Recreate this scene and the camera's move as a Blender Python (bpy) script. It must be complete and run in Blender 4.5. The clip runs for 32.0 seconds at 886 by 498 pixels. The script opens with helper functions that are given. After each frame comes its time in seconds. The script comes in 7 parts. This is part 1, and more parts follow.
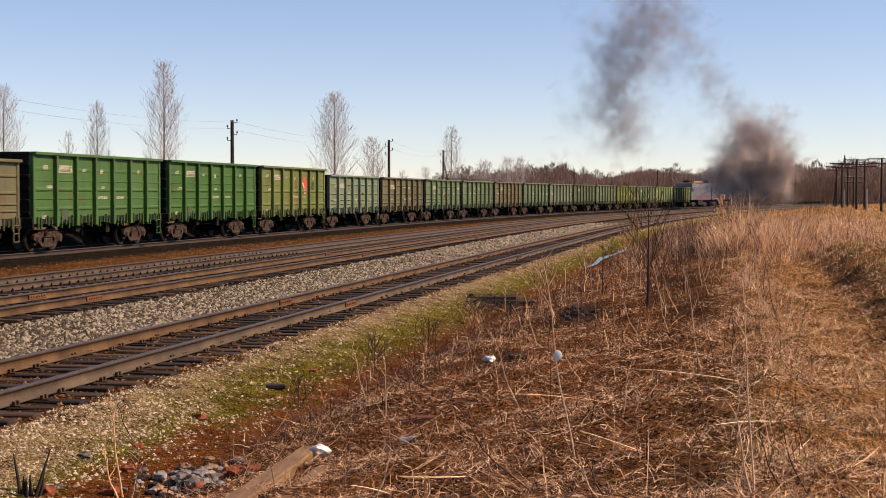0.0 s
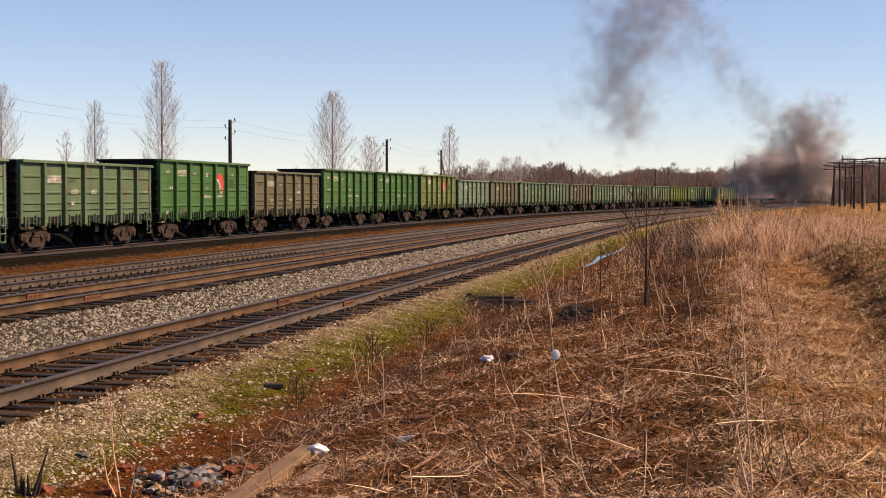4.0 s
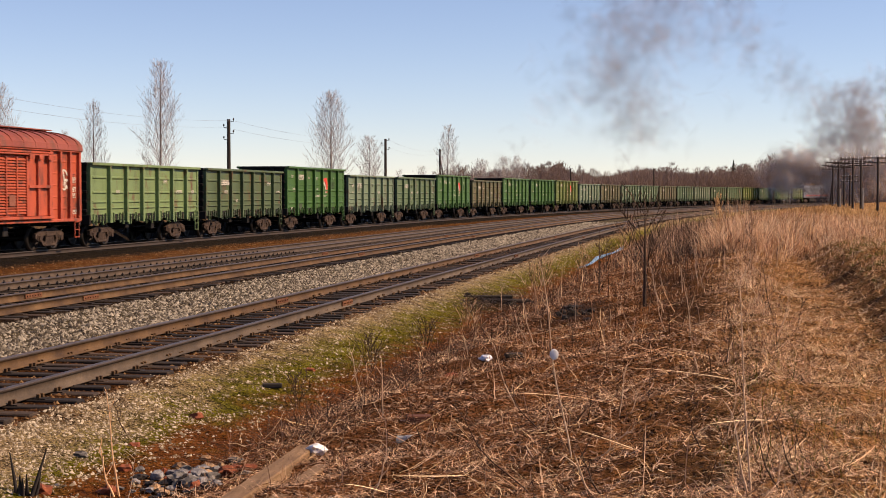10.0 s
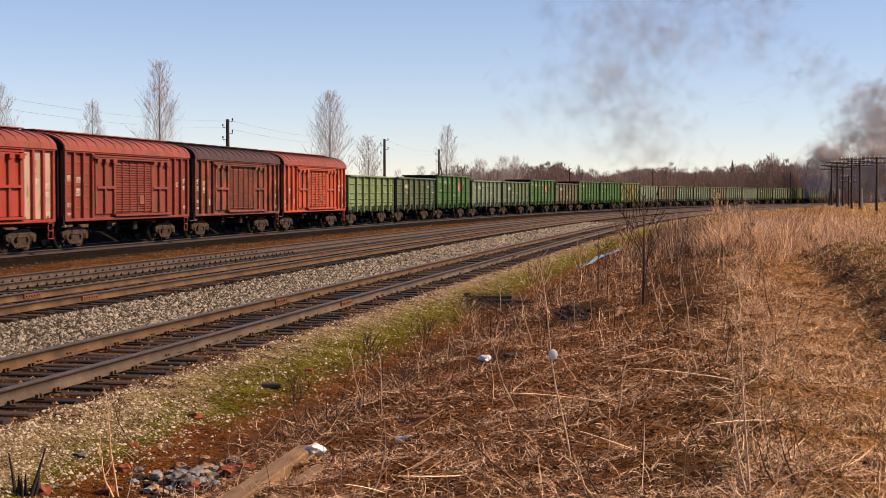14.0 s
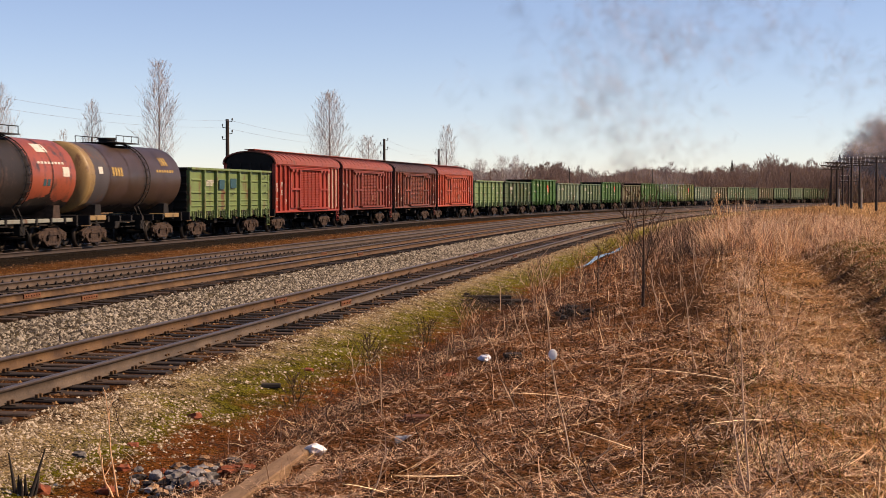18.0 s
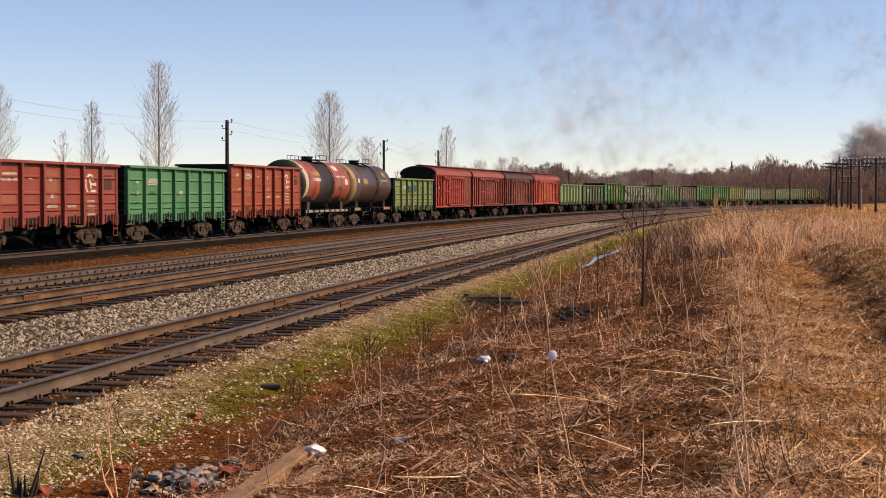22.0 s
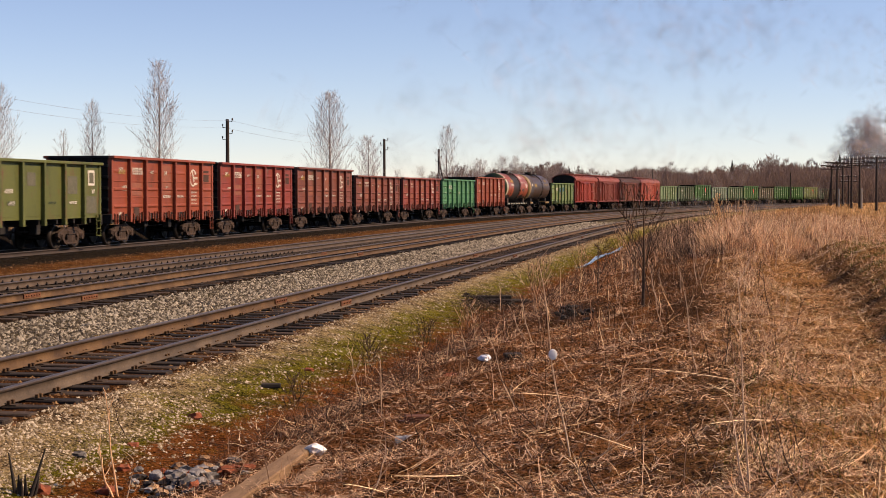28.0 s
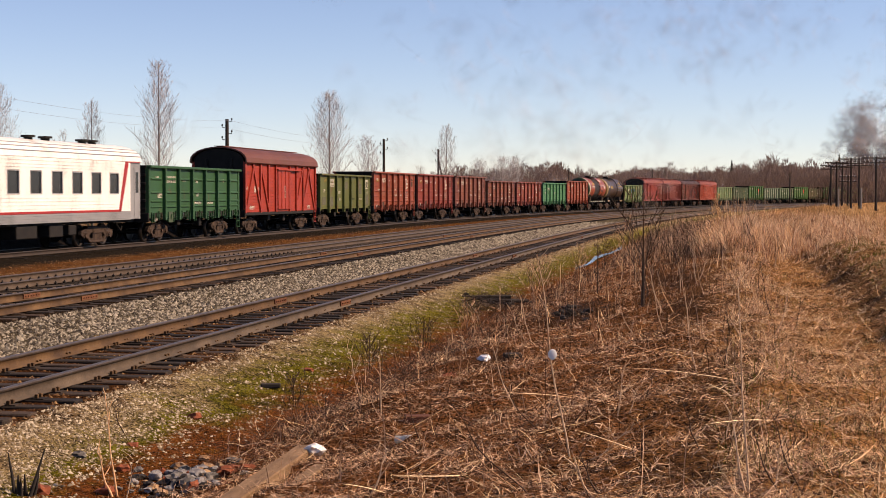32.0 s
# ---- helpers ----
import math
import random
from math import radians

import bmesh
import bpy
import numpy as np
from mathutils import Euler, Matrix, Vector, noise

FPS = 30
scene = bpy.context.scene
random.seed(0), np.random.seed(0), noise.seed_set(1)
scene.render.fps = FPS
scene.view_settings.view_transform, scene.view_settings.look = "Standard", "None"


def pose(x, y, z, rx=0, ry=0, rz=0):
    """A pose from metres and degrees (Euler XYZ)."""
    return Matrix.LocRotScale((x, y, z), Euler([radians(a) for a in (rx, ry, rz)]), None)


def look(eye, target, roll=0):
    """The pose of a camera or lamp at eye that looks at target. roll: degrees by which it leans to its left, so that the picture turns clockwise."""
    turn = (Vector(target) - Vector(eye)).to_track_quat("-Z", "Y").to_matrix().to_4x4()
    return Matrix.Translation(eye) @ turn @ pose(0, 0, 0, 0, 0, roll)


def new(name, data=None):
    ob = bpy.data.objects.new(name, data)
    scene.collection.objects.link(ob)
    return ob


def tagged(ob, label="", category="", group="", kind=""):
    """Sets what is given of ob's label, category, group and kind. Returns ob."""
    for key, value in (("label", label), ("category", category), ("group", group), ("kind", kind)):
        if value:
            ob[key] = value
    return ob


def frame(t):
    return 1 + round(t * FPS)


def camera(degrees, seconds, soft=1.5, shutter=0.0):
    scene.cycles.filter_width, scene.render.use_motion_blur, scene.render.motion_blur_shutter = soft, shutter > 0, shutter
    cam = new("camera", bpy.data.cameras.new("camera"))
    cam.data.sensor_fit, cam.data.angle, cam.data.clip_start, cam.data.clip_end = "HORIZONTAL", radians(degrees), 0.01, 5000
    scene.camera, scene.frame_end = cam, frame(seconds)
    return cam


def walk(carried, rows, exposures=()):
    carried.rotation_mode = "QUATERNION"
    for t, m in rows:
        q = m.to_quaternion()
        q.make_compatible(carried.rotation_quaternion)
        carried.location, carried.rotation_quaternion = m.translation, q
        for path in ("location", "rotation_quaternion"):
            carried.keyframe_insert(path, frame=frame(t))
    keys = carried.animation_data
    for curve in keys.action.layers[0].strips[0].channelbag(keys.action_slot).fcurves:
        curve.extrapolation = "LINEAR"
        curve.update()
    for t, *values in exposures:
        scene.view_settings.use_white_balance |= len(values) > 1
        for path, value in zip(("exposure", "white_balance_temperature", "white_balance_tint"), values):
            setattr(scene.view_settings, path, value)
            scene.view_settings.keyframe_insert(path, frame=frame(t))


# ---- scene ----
LENS = 32.03
EYE_Z = 2.20
STEP = 0.02098      # degrees of turn for one unit of sway
cam = camera(LENS, 32.0, soft=0.9, shutter=0.3)


def gaze(sway, nod):
    return pose(0, 0, EYE_Z, 87.953 + nod * STEP, 0, sway * STEP)


walk(cam, [(t, gaze(a, b)) for t, a, b in (
    (0, 6, 1.7), (0.7, 5.2, 1.8), (1.0, 4.6, 1.7), (1.5, 4.4, 0.3), (2, 3.9, 0.2), (3, 3.1, 0.2), (3.5, 2.2, 0.3),
    (5.5, 2.6, 1.7), (6, 1.8, 1.5), (6.5, 1.7, 0.4), (8, 0.5, 0.2), (9, 0.3, 0.6), (9.5, 0, 0), (12, -0.3, 0),
    (12.5, -1.5, 0), (14.5, -2, 0.2), (16.5, -3, 0), (17.5, -2.2, 0), (19, -3, 0), (20.5, -3.3, 0), (21, -3.1, 2.8),
    (21.5, -3, 2.4), (22, -3, 1.7), (24, -3, 1.2), (25.5, -3.3, 1.0), (27.5, -3, 0), (28.5, -1.6, 0), (30, -2, 0),
    (31, -3, 0), (32, -3, 0))], exposures=((0, 0.5, 7250, 26), (32, 0.5, 7250, 26)))

# ---- light ----
SUN_TURN, SUN_RISE = -3.0, 38.0      # degrees from +x towards +y, and above the horizon
world = bpy.data.worlds.new("sky")
scene.world = world
world.use_nodes = True
sky = world.node_tree.nodes.new("ShaderNodeTexSky")
sky.sky_type, sky.sun_disc = "NISHITA", False
sky.sun_elevation, sky.sun_rotation = radians(SUN_RISE), radians(90 - SUN_TURN)
sky.air_density, sky.dust_density, sky.ozone_density = 0.9, 0.0, 4.0
sky.altitude = 1200
back = world.node_tree.nodes["Background"]
back.inputs["Strength"].default_value = 0.100
cool = world.node_tree.nodes.new("ShaderNodeMix")
cool.data_type, cool.blend_type = "RGBA", "MULTIPLY"
cool.inputs["Factor"].default_value = 1.0
cool.inputs["B"].default_value = (0.99, 0.985, 0.98, 1)
world.node_tree.links.new(sky.outputs[0], cool.inputs["A"])
world.node_tree.links.new(cool.outputs["Result"], back.inputs["Color"])
sun = new("sun", bpy.data.lights.new("sun", "SUN"))
sun.data.energy, sun.data.angle, sun.data.color = 5.0, radians(0.5), (1.0, 0.81, 0.57)
toward = Vector((math.cos(radians(SUN_TURN)) * math.cos(radians(SUN_RISE)),
                 math.sin(radians(SUN_TURN)) * math.cos(radians(SUN_RISE)), math.sin(radians(SUN_RISE))))
sun.matrix_basis = look(toward * 100, (0, 0, 0))

# ---- the line of the tracks: s metres along the train's track, u metres to its right ----
PATH_X, PATH_Y, TURN0 = -15.606, 64.714, 0.1903
S_AXIS = np.arange(-1600.0, 2600.0, 2.0)
bend = np.clip((S_AXIS - 5.5) / 53.5, 0, 1) * np.clip((620 - S_AXIS) / 60, 0, 1) / 1014.7
S_TURN = np.cumsum(bend) * 2.0
S_X, S_Y = np.cumsum(np.sin(S_TURN + TURN0)) * 2.0, np.cumsum(np.cos(S_TURN + TURN0)) * 2.0
ZERO = int(np.searchsorted(S_AXIS, 0))
S_TURN = S_TURN - S_TURN[ZERO] + TURN0
S_X, S_Y = S_X - S_X[ZERO] + PATH_X, S_Y - S_Y[ZERO] + PATH_Y


def place(s, u):
    """World x and y of points s along and u right of the train's track."""
    a = np.interp(s, S_AXIS, S_TURN)
    return np.interp(s, S_AXIS, S_X) + u * np.cos(a), np.interp(s, S_AXIS, S_Y) - u * np.sin(a)


def heading(s):
    return float(np.interp(s, S_AXIS, S_TURN))


TRACKS = (18.63, 12.6, 8.95, 0.0)      # near siding, second, third, the train's
LEVEL_U = (-3000, -60, -14, -7, -3.8, -2.9, -2.1, 2.3, 4.4, 6.6, 7.3, 10.3, 10.8, 14.4, 15.6, 16.9, 20.2, 21.35, 22.2, 23.6, 25.6, 27.0,
           27.8, 28.4, 29.0, 29.4, 30.2, 30.9, 36, 60, 900)
LEVEL_Z = (-0.6, -0.8, -0.3, 0.40, 0.50, 0.34, -0.19, -0.20, -0.36, -0.33, -0.27, -0.27, -0.23, -0.215, -0.28, -0.212, -0.222, -0.47, -0.56, -0.30, 0.02,
           0.32, 0.44, 0.28, 0.24, 0.30, 0.80, 0.92, 0.60, -0.2, -0.5)


def ripple(x, y, size, seed=0.0):
    """Cheap smooth waviness between -1 and 1, for arrays."""
    k = 6.283 / size
    v = np.sin(k * (x * 0.83 + y * 0.41) + seed) + np.sin(k * (x * -0.37 + y * 0.91) * 1.27 + seed * 2.1 + 1.3)
    v = v + np.sin(k * (x * 0.62 - y * 0.77) * 1.71 + seed * 3.7 + 4.1) + 0.6 * np.sin(k * (x + y) * 2.9 + seed * 1.1)
    return v / 3.0


def ground_z(s, u):
    x, y = place(s, u)
    z = np.interp(u, LEVEL_U, LEVEL_Z)
    wild = np.clip((u - 21.0) / 3.0, 0, 1)
    fade = 1 - 0.35 * np.clip((s + 10) / 60.0, 0, 1) * wild
    z = z * fade + wild * (0.10 * ripple(x, y, 7.0) + 0.06 * ripple(x, y, 2.3, 2.0) + 0.055 * ripple(x, y, 1.1, 5.0) + 0.025 * ripple(x, y, 0.55, 8.0))
    return z + (1 - wild) * 0.02 * ripple(x, y, 1.6, 1.0)


def track_place(x, y):
    """How far along and right of the train's track a single point lies."""
    i = int(np.argmin((S_X - x) ** 2 + (S_Y - y) ** 2))
    a, dx, dy = S_TURN[i], x - S_X[i], y - S_Y[i]
    return S_AXIS[i] + dx * math.sin(a) + dy * math.cos(a), dx * math.cos(a) - dy * math.sin(a)


def level(x, y):
    s, u = track_place(x, y)
    return float(ground_z(np.array([s]), np.array([u]))[0])


# where fire has bared and blackened the bank; the last two rows paint shade on the mound's face: along, across, half
# length, half width, depth
SCORCH_SHADE = ((-24.0, 26.1, 8.0, 0.80, 1.0), (-32.5, 26.75, 5.5, 0.50, 1.0), (-46.5, 27.30, 5.0, 0.26, 0.65), (-50.6, 27.25, 1.6, 0.28, 0.8), (-24.0, 22.1, 3.0, 0.8, 0.9), (-30.8, 24.4, 1.6, 0.6, 1.0),
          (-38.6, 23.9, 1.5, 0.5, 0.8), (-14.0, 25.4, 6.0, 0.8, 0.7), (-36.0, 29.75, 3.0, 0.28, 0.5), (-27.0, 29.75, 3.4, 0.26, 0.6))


def darkened(s, u):
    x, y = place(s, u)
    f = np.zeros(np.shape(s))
    for s0, u0, rs, ru, depth in SCORCH_SHADE:
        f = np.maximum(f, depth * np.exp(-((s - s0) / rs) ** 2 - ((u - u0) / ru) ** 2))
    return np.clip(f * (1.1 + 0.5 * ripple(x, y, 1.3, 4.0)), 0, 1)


# ---- materials ----
def node(nt, kind, **values):
    n = nt.nodes.new(kind)
    for key, value in values.items():
        n.inputs[key].default_value = value
    return n


def surface(name, stops, rough=0.8, scale=3.0, stretch=(1, 1, 1), metal=0.0, bump=0.2, fine=40.0, spots=None, spot_scale=1.2,
            spot_at=0.62, island=False, each=0.0, spec=0.3):
    """A weathered surface: colours of stops spread by two scales of noise, with spots of a second colour and fine relief."""
    m = bpy.data.materials.new(name)
    m.use_nodes = True
    nt = m.node_tree
    bsdf = nt.nodes["Principled BSDF"]
    co = nt.nodes.new("ShaderNodeTexCoord")
    mp = nt.nodes.new("ShaderNodeMapping")
    mp.inputs["Scale"].default_value = stretch
    info = nt.nodes.new("ShaderNodeObjectInfo")
    shift = nt.nodes.new("ShaderNodeVectorMath")
    shift.operation = "MULTIPLY_ADD"
    nt.links.new(info.outputs["Random"], shift.inputs[0])
    shift.inputs[1].default_value = (37.0, 53.0, 71.0)
    nt.links.new(co.outputs["Object"], shift.inputs[2])
    nt.links.new(shift.outputs[0], mp.inputs["Vector"])
    big = node(nt, "ShaderNodeTexNoise", Scale=scale, Detail=6.0, Roughness=0.62)
    small = node(nt, "ShaderNodeTexNoise", Scale=fine, Detail=3.0, Roughness=0.6)
    nt.links.new(mp.outputs[0], big.inputs["Vector"])
    nt.links.new(co.outputs["Object"], small.inputs["Vector"])
    mix = nt.nodes.new("ShaderNodeMath")
    mix.operation = "MULTIPLY_ADD"
    nt.links.new(small.outputs["Fac"], mix.inputs[0])
    mix.inputs[1].default_value = 0.45
    add = nt.nodes.new("ShaderNodeMath")
    add.operation = "MULTIPLY_ADD"
    nt.links.new(big.outputs["Fac"], add.inputs[0])
    add.inputs[1].default_value = 1.1
    add.inputs[2].default_value = -0.27
    nt.links.new(add.outputs[0], mix.inputs[2])
    value = mix.outputs[0]
    if island or each:
        rnd = nt.nodes.new("ShaderNodeNewGeometry").outputs["Random Per Island"] if island else info.outputs["Random"]
        amount = 0.9 if island else each
        jig = nt.nodes.new("ShaderNodeMath")
        jig.operation = "MULTIPLY_ADD"
        nt.links.new(rnd, jig.inputs[0])
        jig.inputs[1].default_value = amount
        off = nt.nodes.new("ShaderNodeMath")
        off.operation = "MULTIPLY_ADD"
        nt.links.new(value, off.inputs[0])
        off.inputs[1].default_value = 0.5 if island else 1.0
        off.inputs[2].default_value = -0.2 if island else -each / 2
        nt.links.new(off.outputs[0], jig.inputs[2])
        value = jig.outputs[0]
    ramp = nt.nodes.new("ShaderNodeValToRGB")
    nt.links.new(value, ramp.inputs["Fac"])
    while len(ramp.color_ramp.elements) < len(stops):
        ramp.color_ramp.elements.new(0.5)
    for i, c in enumerate(stops):
        ramp.color_ramp.elements[i].position = 0.22 + 0.56 * i / max(1, len(stops) - 1)
        ramp.color_ramp.elements[i].color = (*c, 1)
    colour = ramp.outputs["Color"]
    if spots:
        sp = node(nt, "ShaderNodeTexNoise", Scale=spot_scale, Detail=5.0, Roughness=0.7)
        nt.links.new(mp.outputs[0], sp.inputs["Vector"])
        edge = nt.nodes.new("ShaderNodeMapRange")
        edge.inputs["From Min"].default_value, edge.inputs["From Max"].default_value = spot_at - 0.05, spot_at + 0.07
        nt.links.new(sp.outputs["Fac"], edge.inputs["Value"])
        mx = nt.nodes.new("ShaderNodeMix")
        mx.data_type = "RGBA"
        nt.links.new(edge.outputs[0], mx.inputs["Factor"])
        nt.links.new(colour, mx.inputs["A"])
        mx.inputs["B"].default_value = (*spots, 1)
        colour = mx.outputs["Result"]
    nt.links.new(colour, bsdf.inputs["Base Color"])
    bsdf.inputs["Roughness"].default_value = rough
    bsdf.inputs["Metallic"].default_value = metal
    bsdf.inputs["Specular IOR Level"].default_value = spec
    if bump:
        bp = node(nt, "ShaderNodeBump", Strength=bump, Distance=0.02)
        nt.links.new(mix.outputs[0], bp.inputs["Height"])
        nt.links.new(bp.outputs[0], bsdf.inputs["Normal"])
    return m


def shade(c, k):
    return tuple(min(1.0, v * k) for v in c)


def paint(name, c, rust=(0.10, 0.045, 0.022), worn=0.62, dust=(0.30, 0.26, 0.19), rough=0.55):
    """Wagon paint with vertical streaks, dust and patches of rust."""
    return surface(name, (shade(c, 0.42), shade(c, 0.85), c, tuple(0.94 * a + 0.06 * b for a, b in zip(c, dust))), rough, 0.8, (1, 1, 0.45),
                   bump=0.12, fine=14.0, spots=rust, spot_scale=1.5, spot_at=worn, spec=0.35)


M = {}
M["black"] = surface("sooty_underframe", ((0.004, 0.003, 0.003), (0.009, 0.008, 0.007), (0.021, 0.017, 0.013)), 0.8, 2.0)
M["cast"] = surface("dusty_cast_steel", ((0.012, 0.007, 0.005), (0.036, 0.022, 0.015), (0.075, 0.048, 0.033)), 0.85, 4.0, bump=0.3)
M["tread"] = surface("wheel_steel", ((0.010, 0.008, 0.006), (0.028, 0.021, 0.016)), 0.55, 4.0, metal=0.4)
M["mark"] = surface("white_stencil_paint", ((0.299, 0.277, 0.231), (0.485, 0.457, 0.385), (0.557, 0.526, 0.450)), 0.7, 9.0, bump=0.0)
M["mark_yellow"] = surface("yellow_stencil_paint", ((0.18, 0.11, 0.03), (0.42, 0.29, 0.09)), 0.7, 9.0, bump=0.0)
M["mark_dark"] = surface("dark_stencil_patch", ((0.03, 0.05, 0.03), (0.06, 0.08, 0.05)), 0.8, 9.0, bump=0.0)
M["mark_orange"] = surface("orange_survey_paint", ((0.11, 0.035, 0.014), (0.34, 0.075, 0.024)), 0.7, 9.0, bump=0.0)
M["logo_red"] = surface("red_logo_paint", ((0.45, 0.03, 0.02), (0.62, 0.06, 0.04)), 0.6, 6.0, bump=0.0)
M["rail_top"] = surface("worn_rail_steel", ((0.060, 0.045, 0.036), (0.120, 0.095, 0.078)), 0.45, 5.0, metal=0.5, bump=0.05)
M["rail"] = surface("rusty_rail", ((0.028, 0.013, 0.005), (0.070, 0.037, 0.014), (0.130, 0.074, 0.030)), 0.75, 1.4, bump=0.25)
M["joint"] = surface("rust_red_plate", ((0.045, 0.016, 0.007), (0.105, 0.040, 0.017), (0.17, 0.072, 0.030)), 0.85, 6.0, bump=0.3)
M["rail_brown"] = surface("brown_rail", ((0.026, 0.017, 0.011), (0.055, 0.037, 0.024), (0.095, 0.067, 0.045)), 0.75, 1.6, bump=0.2)
M["rail_grey"] = surface("grey_rusty_rail", ((0.026, 0.019, 0.013), (0.070, 0.050, 0.033), (0.130, 0.097, 0.064)), 0.75, 1.2, bump=0.25)
M["sleeper"] = surface("tarred_wood", ((0.008, 0.006, 0.005), (0.024, 0.017, 0.012), (0.075, 0.047, 0.029)), 0.85, 1.5, (0.4, 4, 4), bump=0.5, each=0.5)
M["concrete"] = surface("stained_concrete", ((0.043, 0.029, 0.017), (0.074, 0.053, 0.033), (0.109, 0.079, 0.051)), 0.9, 3.0, each=0.2)
M["stone"] = surface("crushed_stone", ((0.045, 0.036, 0.026), (0.120, 0.101, 0.074), (0.200, 0.175, 0.132), (0.335, 0.298, 0.230)), 0.9, 20.0, island=True, bump=0.0)
M["stone_warm"] = surface("lime_grit", ((0.11, 0.075, 0.040), (0.24, 0.185, 0.115), (0.47, 0.40, 0.29)), 0.9, 20.0, island=True, bump=0.0)
M["stone_rust"] = surface("rusty_stone", ((0.062, 0.025, 0.008), (0.124, 0.059, 0.020), (0.236, 0.140, 0.061)), 0.9, 20.0, island=True, bump=0.0)
M["straw"] = surface("dry_straw", ((0.070, 0.030, 0.011), (0.290, 0.134, 0.048), (0.660, 0.355, 0.150), (0.920, 0.640, 0.330)), 0.75, 8.0, island=True, bump=0.0)
M["litter"] = surface("dead_weeds", ((0.014, 0.006, 0.003), (0.070, 0.030, 0.013), (0.210, 0.102, 0.049), (0.44, 0.250, 0.140), (0.72, 0.49, 0.325)), 0.8, 8.0, island=True, bump=0.0)
M["hay"] = surface("grey_hay", ((0.051, 0.023, 0.011), (0.300, 0.150, 0.070), (0.740, 0.430, 0.230), (0.940, 0.720, 0.430)), 0.8, 8.0, island=True, bump=0.0)
# soot, plus painted-in shade of sunless wagon ends and hatch recesses
M["end_soot_shade"] = surface("soot_and_shade_paint", ((0.004, 0.004, 0.003), (0.008, 0.007, 0.006), (0.018, 0.014, 0.011)), 0.85, 2.0, bump=0.2)
M["tan"] = surface("pinkish_tan_grass", ((0.114, 0.049, 0.028), (0.433, 0.217, 0.122), (0.880, 0.540, 0.310), (0.950, 0.720, 0.480)), 0.8, 8.0, island=True, bump=0.0)
M["grey_patch"] = surface("worn_grey_patch", ((0.055, 0.058, 0.035), (0.11, 0.105, 0.075)), 0.8, 7.0, bump=0.0)
M["blue_patch"] = surface("blue_stencil_patch", ((0.012, 0.045, 0.055), (0.02, 0.075, 0.09)), 0.7, 7.0, bump=0.0)
M["brown_patch"] = surface("dark_brown_patch", ((0.035, 0.018, 0.012), (0.06, 0.03, 0.02)), 0.8, 7.0, bump=0.0)
M["cane"] = surface("bleached_stalk", ((0.275, 0.169, 0.106), (0.525, 0.362, 0.237), (0.775, 0.587, 0.413)), 0.8, 8.0, bump=0.0)
M["salmon"] = surface("faded_red_patch", ((0.14, 0.045, 0.028), (0.24, 0.085, 0.05)), 0.7, 5.0, bump=0.0)
M["rail_dark"] = surface("dark_brown_rail", ((0.016, 0.011, 0.008), (0.039, 0.026, 0.018)), 0.7, 2.0, bump=0.2)
M["twig"] = surface("dark_twigs", ((0.021, 0.012, 0.008), (0.052, 0.030, 0.019), (0.098, 0.059, 0.038)), 0.85, 8.0, island=True, bump=0.0)
M["green"] = surface("new_grass", ((0.054, 0.060, 0.004), (0.103, 0.099, 0.007), (0.183, 0.148, 0.015)), 0.8, 8.0, island=True, bump=0.0)
M["bark"] = surface("pale_bark", ((0.05, 0.040, 0.032), (0.16, 0.13, 0.105), (0.40, 0.35, 0.30)), 0.85, 3.0, (1, 1, 3), bump=0.3)
M["crown"] = surface("bare_twigs", ((0.25, 0.215, 0.20), (0.42, 0.375, 0.35), (0.60, 0.56, 0.53)), 0.85, 2.0, island=True, bump=0.0)
M["wood"] = surface("bare_wood", ((0.140, 0.094, 0.076), (0.170, 0.118, 0.097), (0.205, 0.146, 0.124)), 0.9, 0.05, island=True, bump=0.0)
M["spruce"] = surface("spruce_needles", ((0.012, 0.018, 0.012), (0.03, 0.04, 0.022)), 0.9, 2.0, island=True, bump=0.0)
M["pole"] = surface("tarred_pole", ((0.013, 0.009, 0.007), (0.029, 0.021, 0.016), (0.059, 0.044, 0.034)), 0.85, 2.0, (4, 4, 0.4), bump=0.4)
M["pale_pole"] = surface("concrete_stub", ((0.20, 0.18, 0.16), (0.34, 0.31, 0.28)), 0.9, 3.0)
M["wire"] = surface("line_wire", ((0.200, 0.200, 0.220), (0.320, 0.320, 0.340)), 0.5, 5.0, metal=0.6, bump=0)
M["glass_cup"] = surface("porcelain", ((0.5, 0.5, 0.48), (0.65, 0.65, 0.62)), 0.3, 5.0, bump=0)


def glow_through(m, share):
    """Thin twigs and dry blades pass part of the sun's light on to their far side."""
    nt = m.node_tree
    bsdf, out = nt.nodes["Principled BSDF"], nt.nodes["Material Output"]
    thin = nt.nodes.new("ShaderNodeBsdfTranslucent")
    nt.links.new(bsdf.inputs["Base Color"].links[0].from_socket, thin.inputs["Color"])
    mix = nt.nodes.new("ShaderNodeMixShader")
    mix.inputs["Fac"].default_value = share
    nt.links.new(bsdf.outputs[0], mix.inputs[1])
    nt.links.new(thin.outputs[0], mix.inputs[2])
    nt.links.new(mix.outputs[0], out.inputs["Surface"])


glow_through(M["wood"], 0.5)
glow_through(M["tan"], 0.35)
glow_through(M["crown"], 0.35)


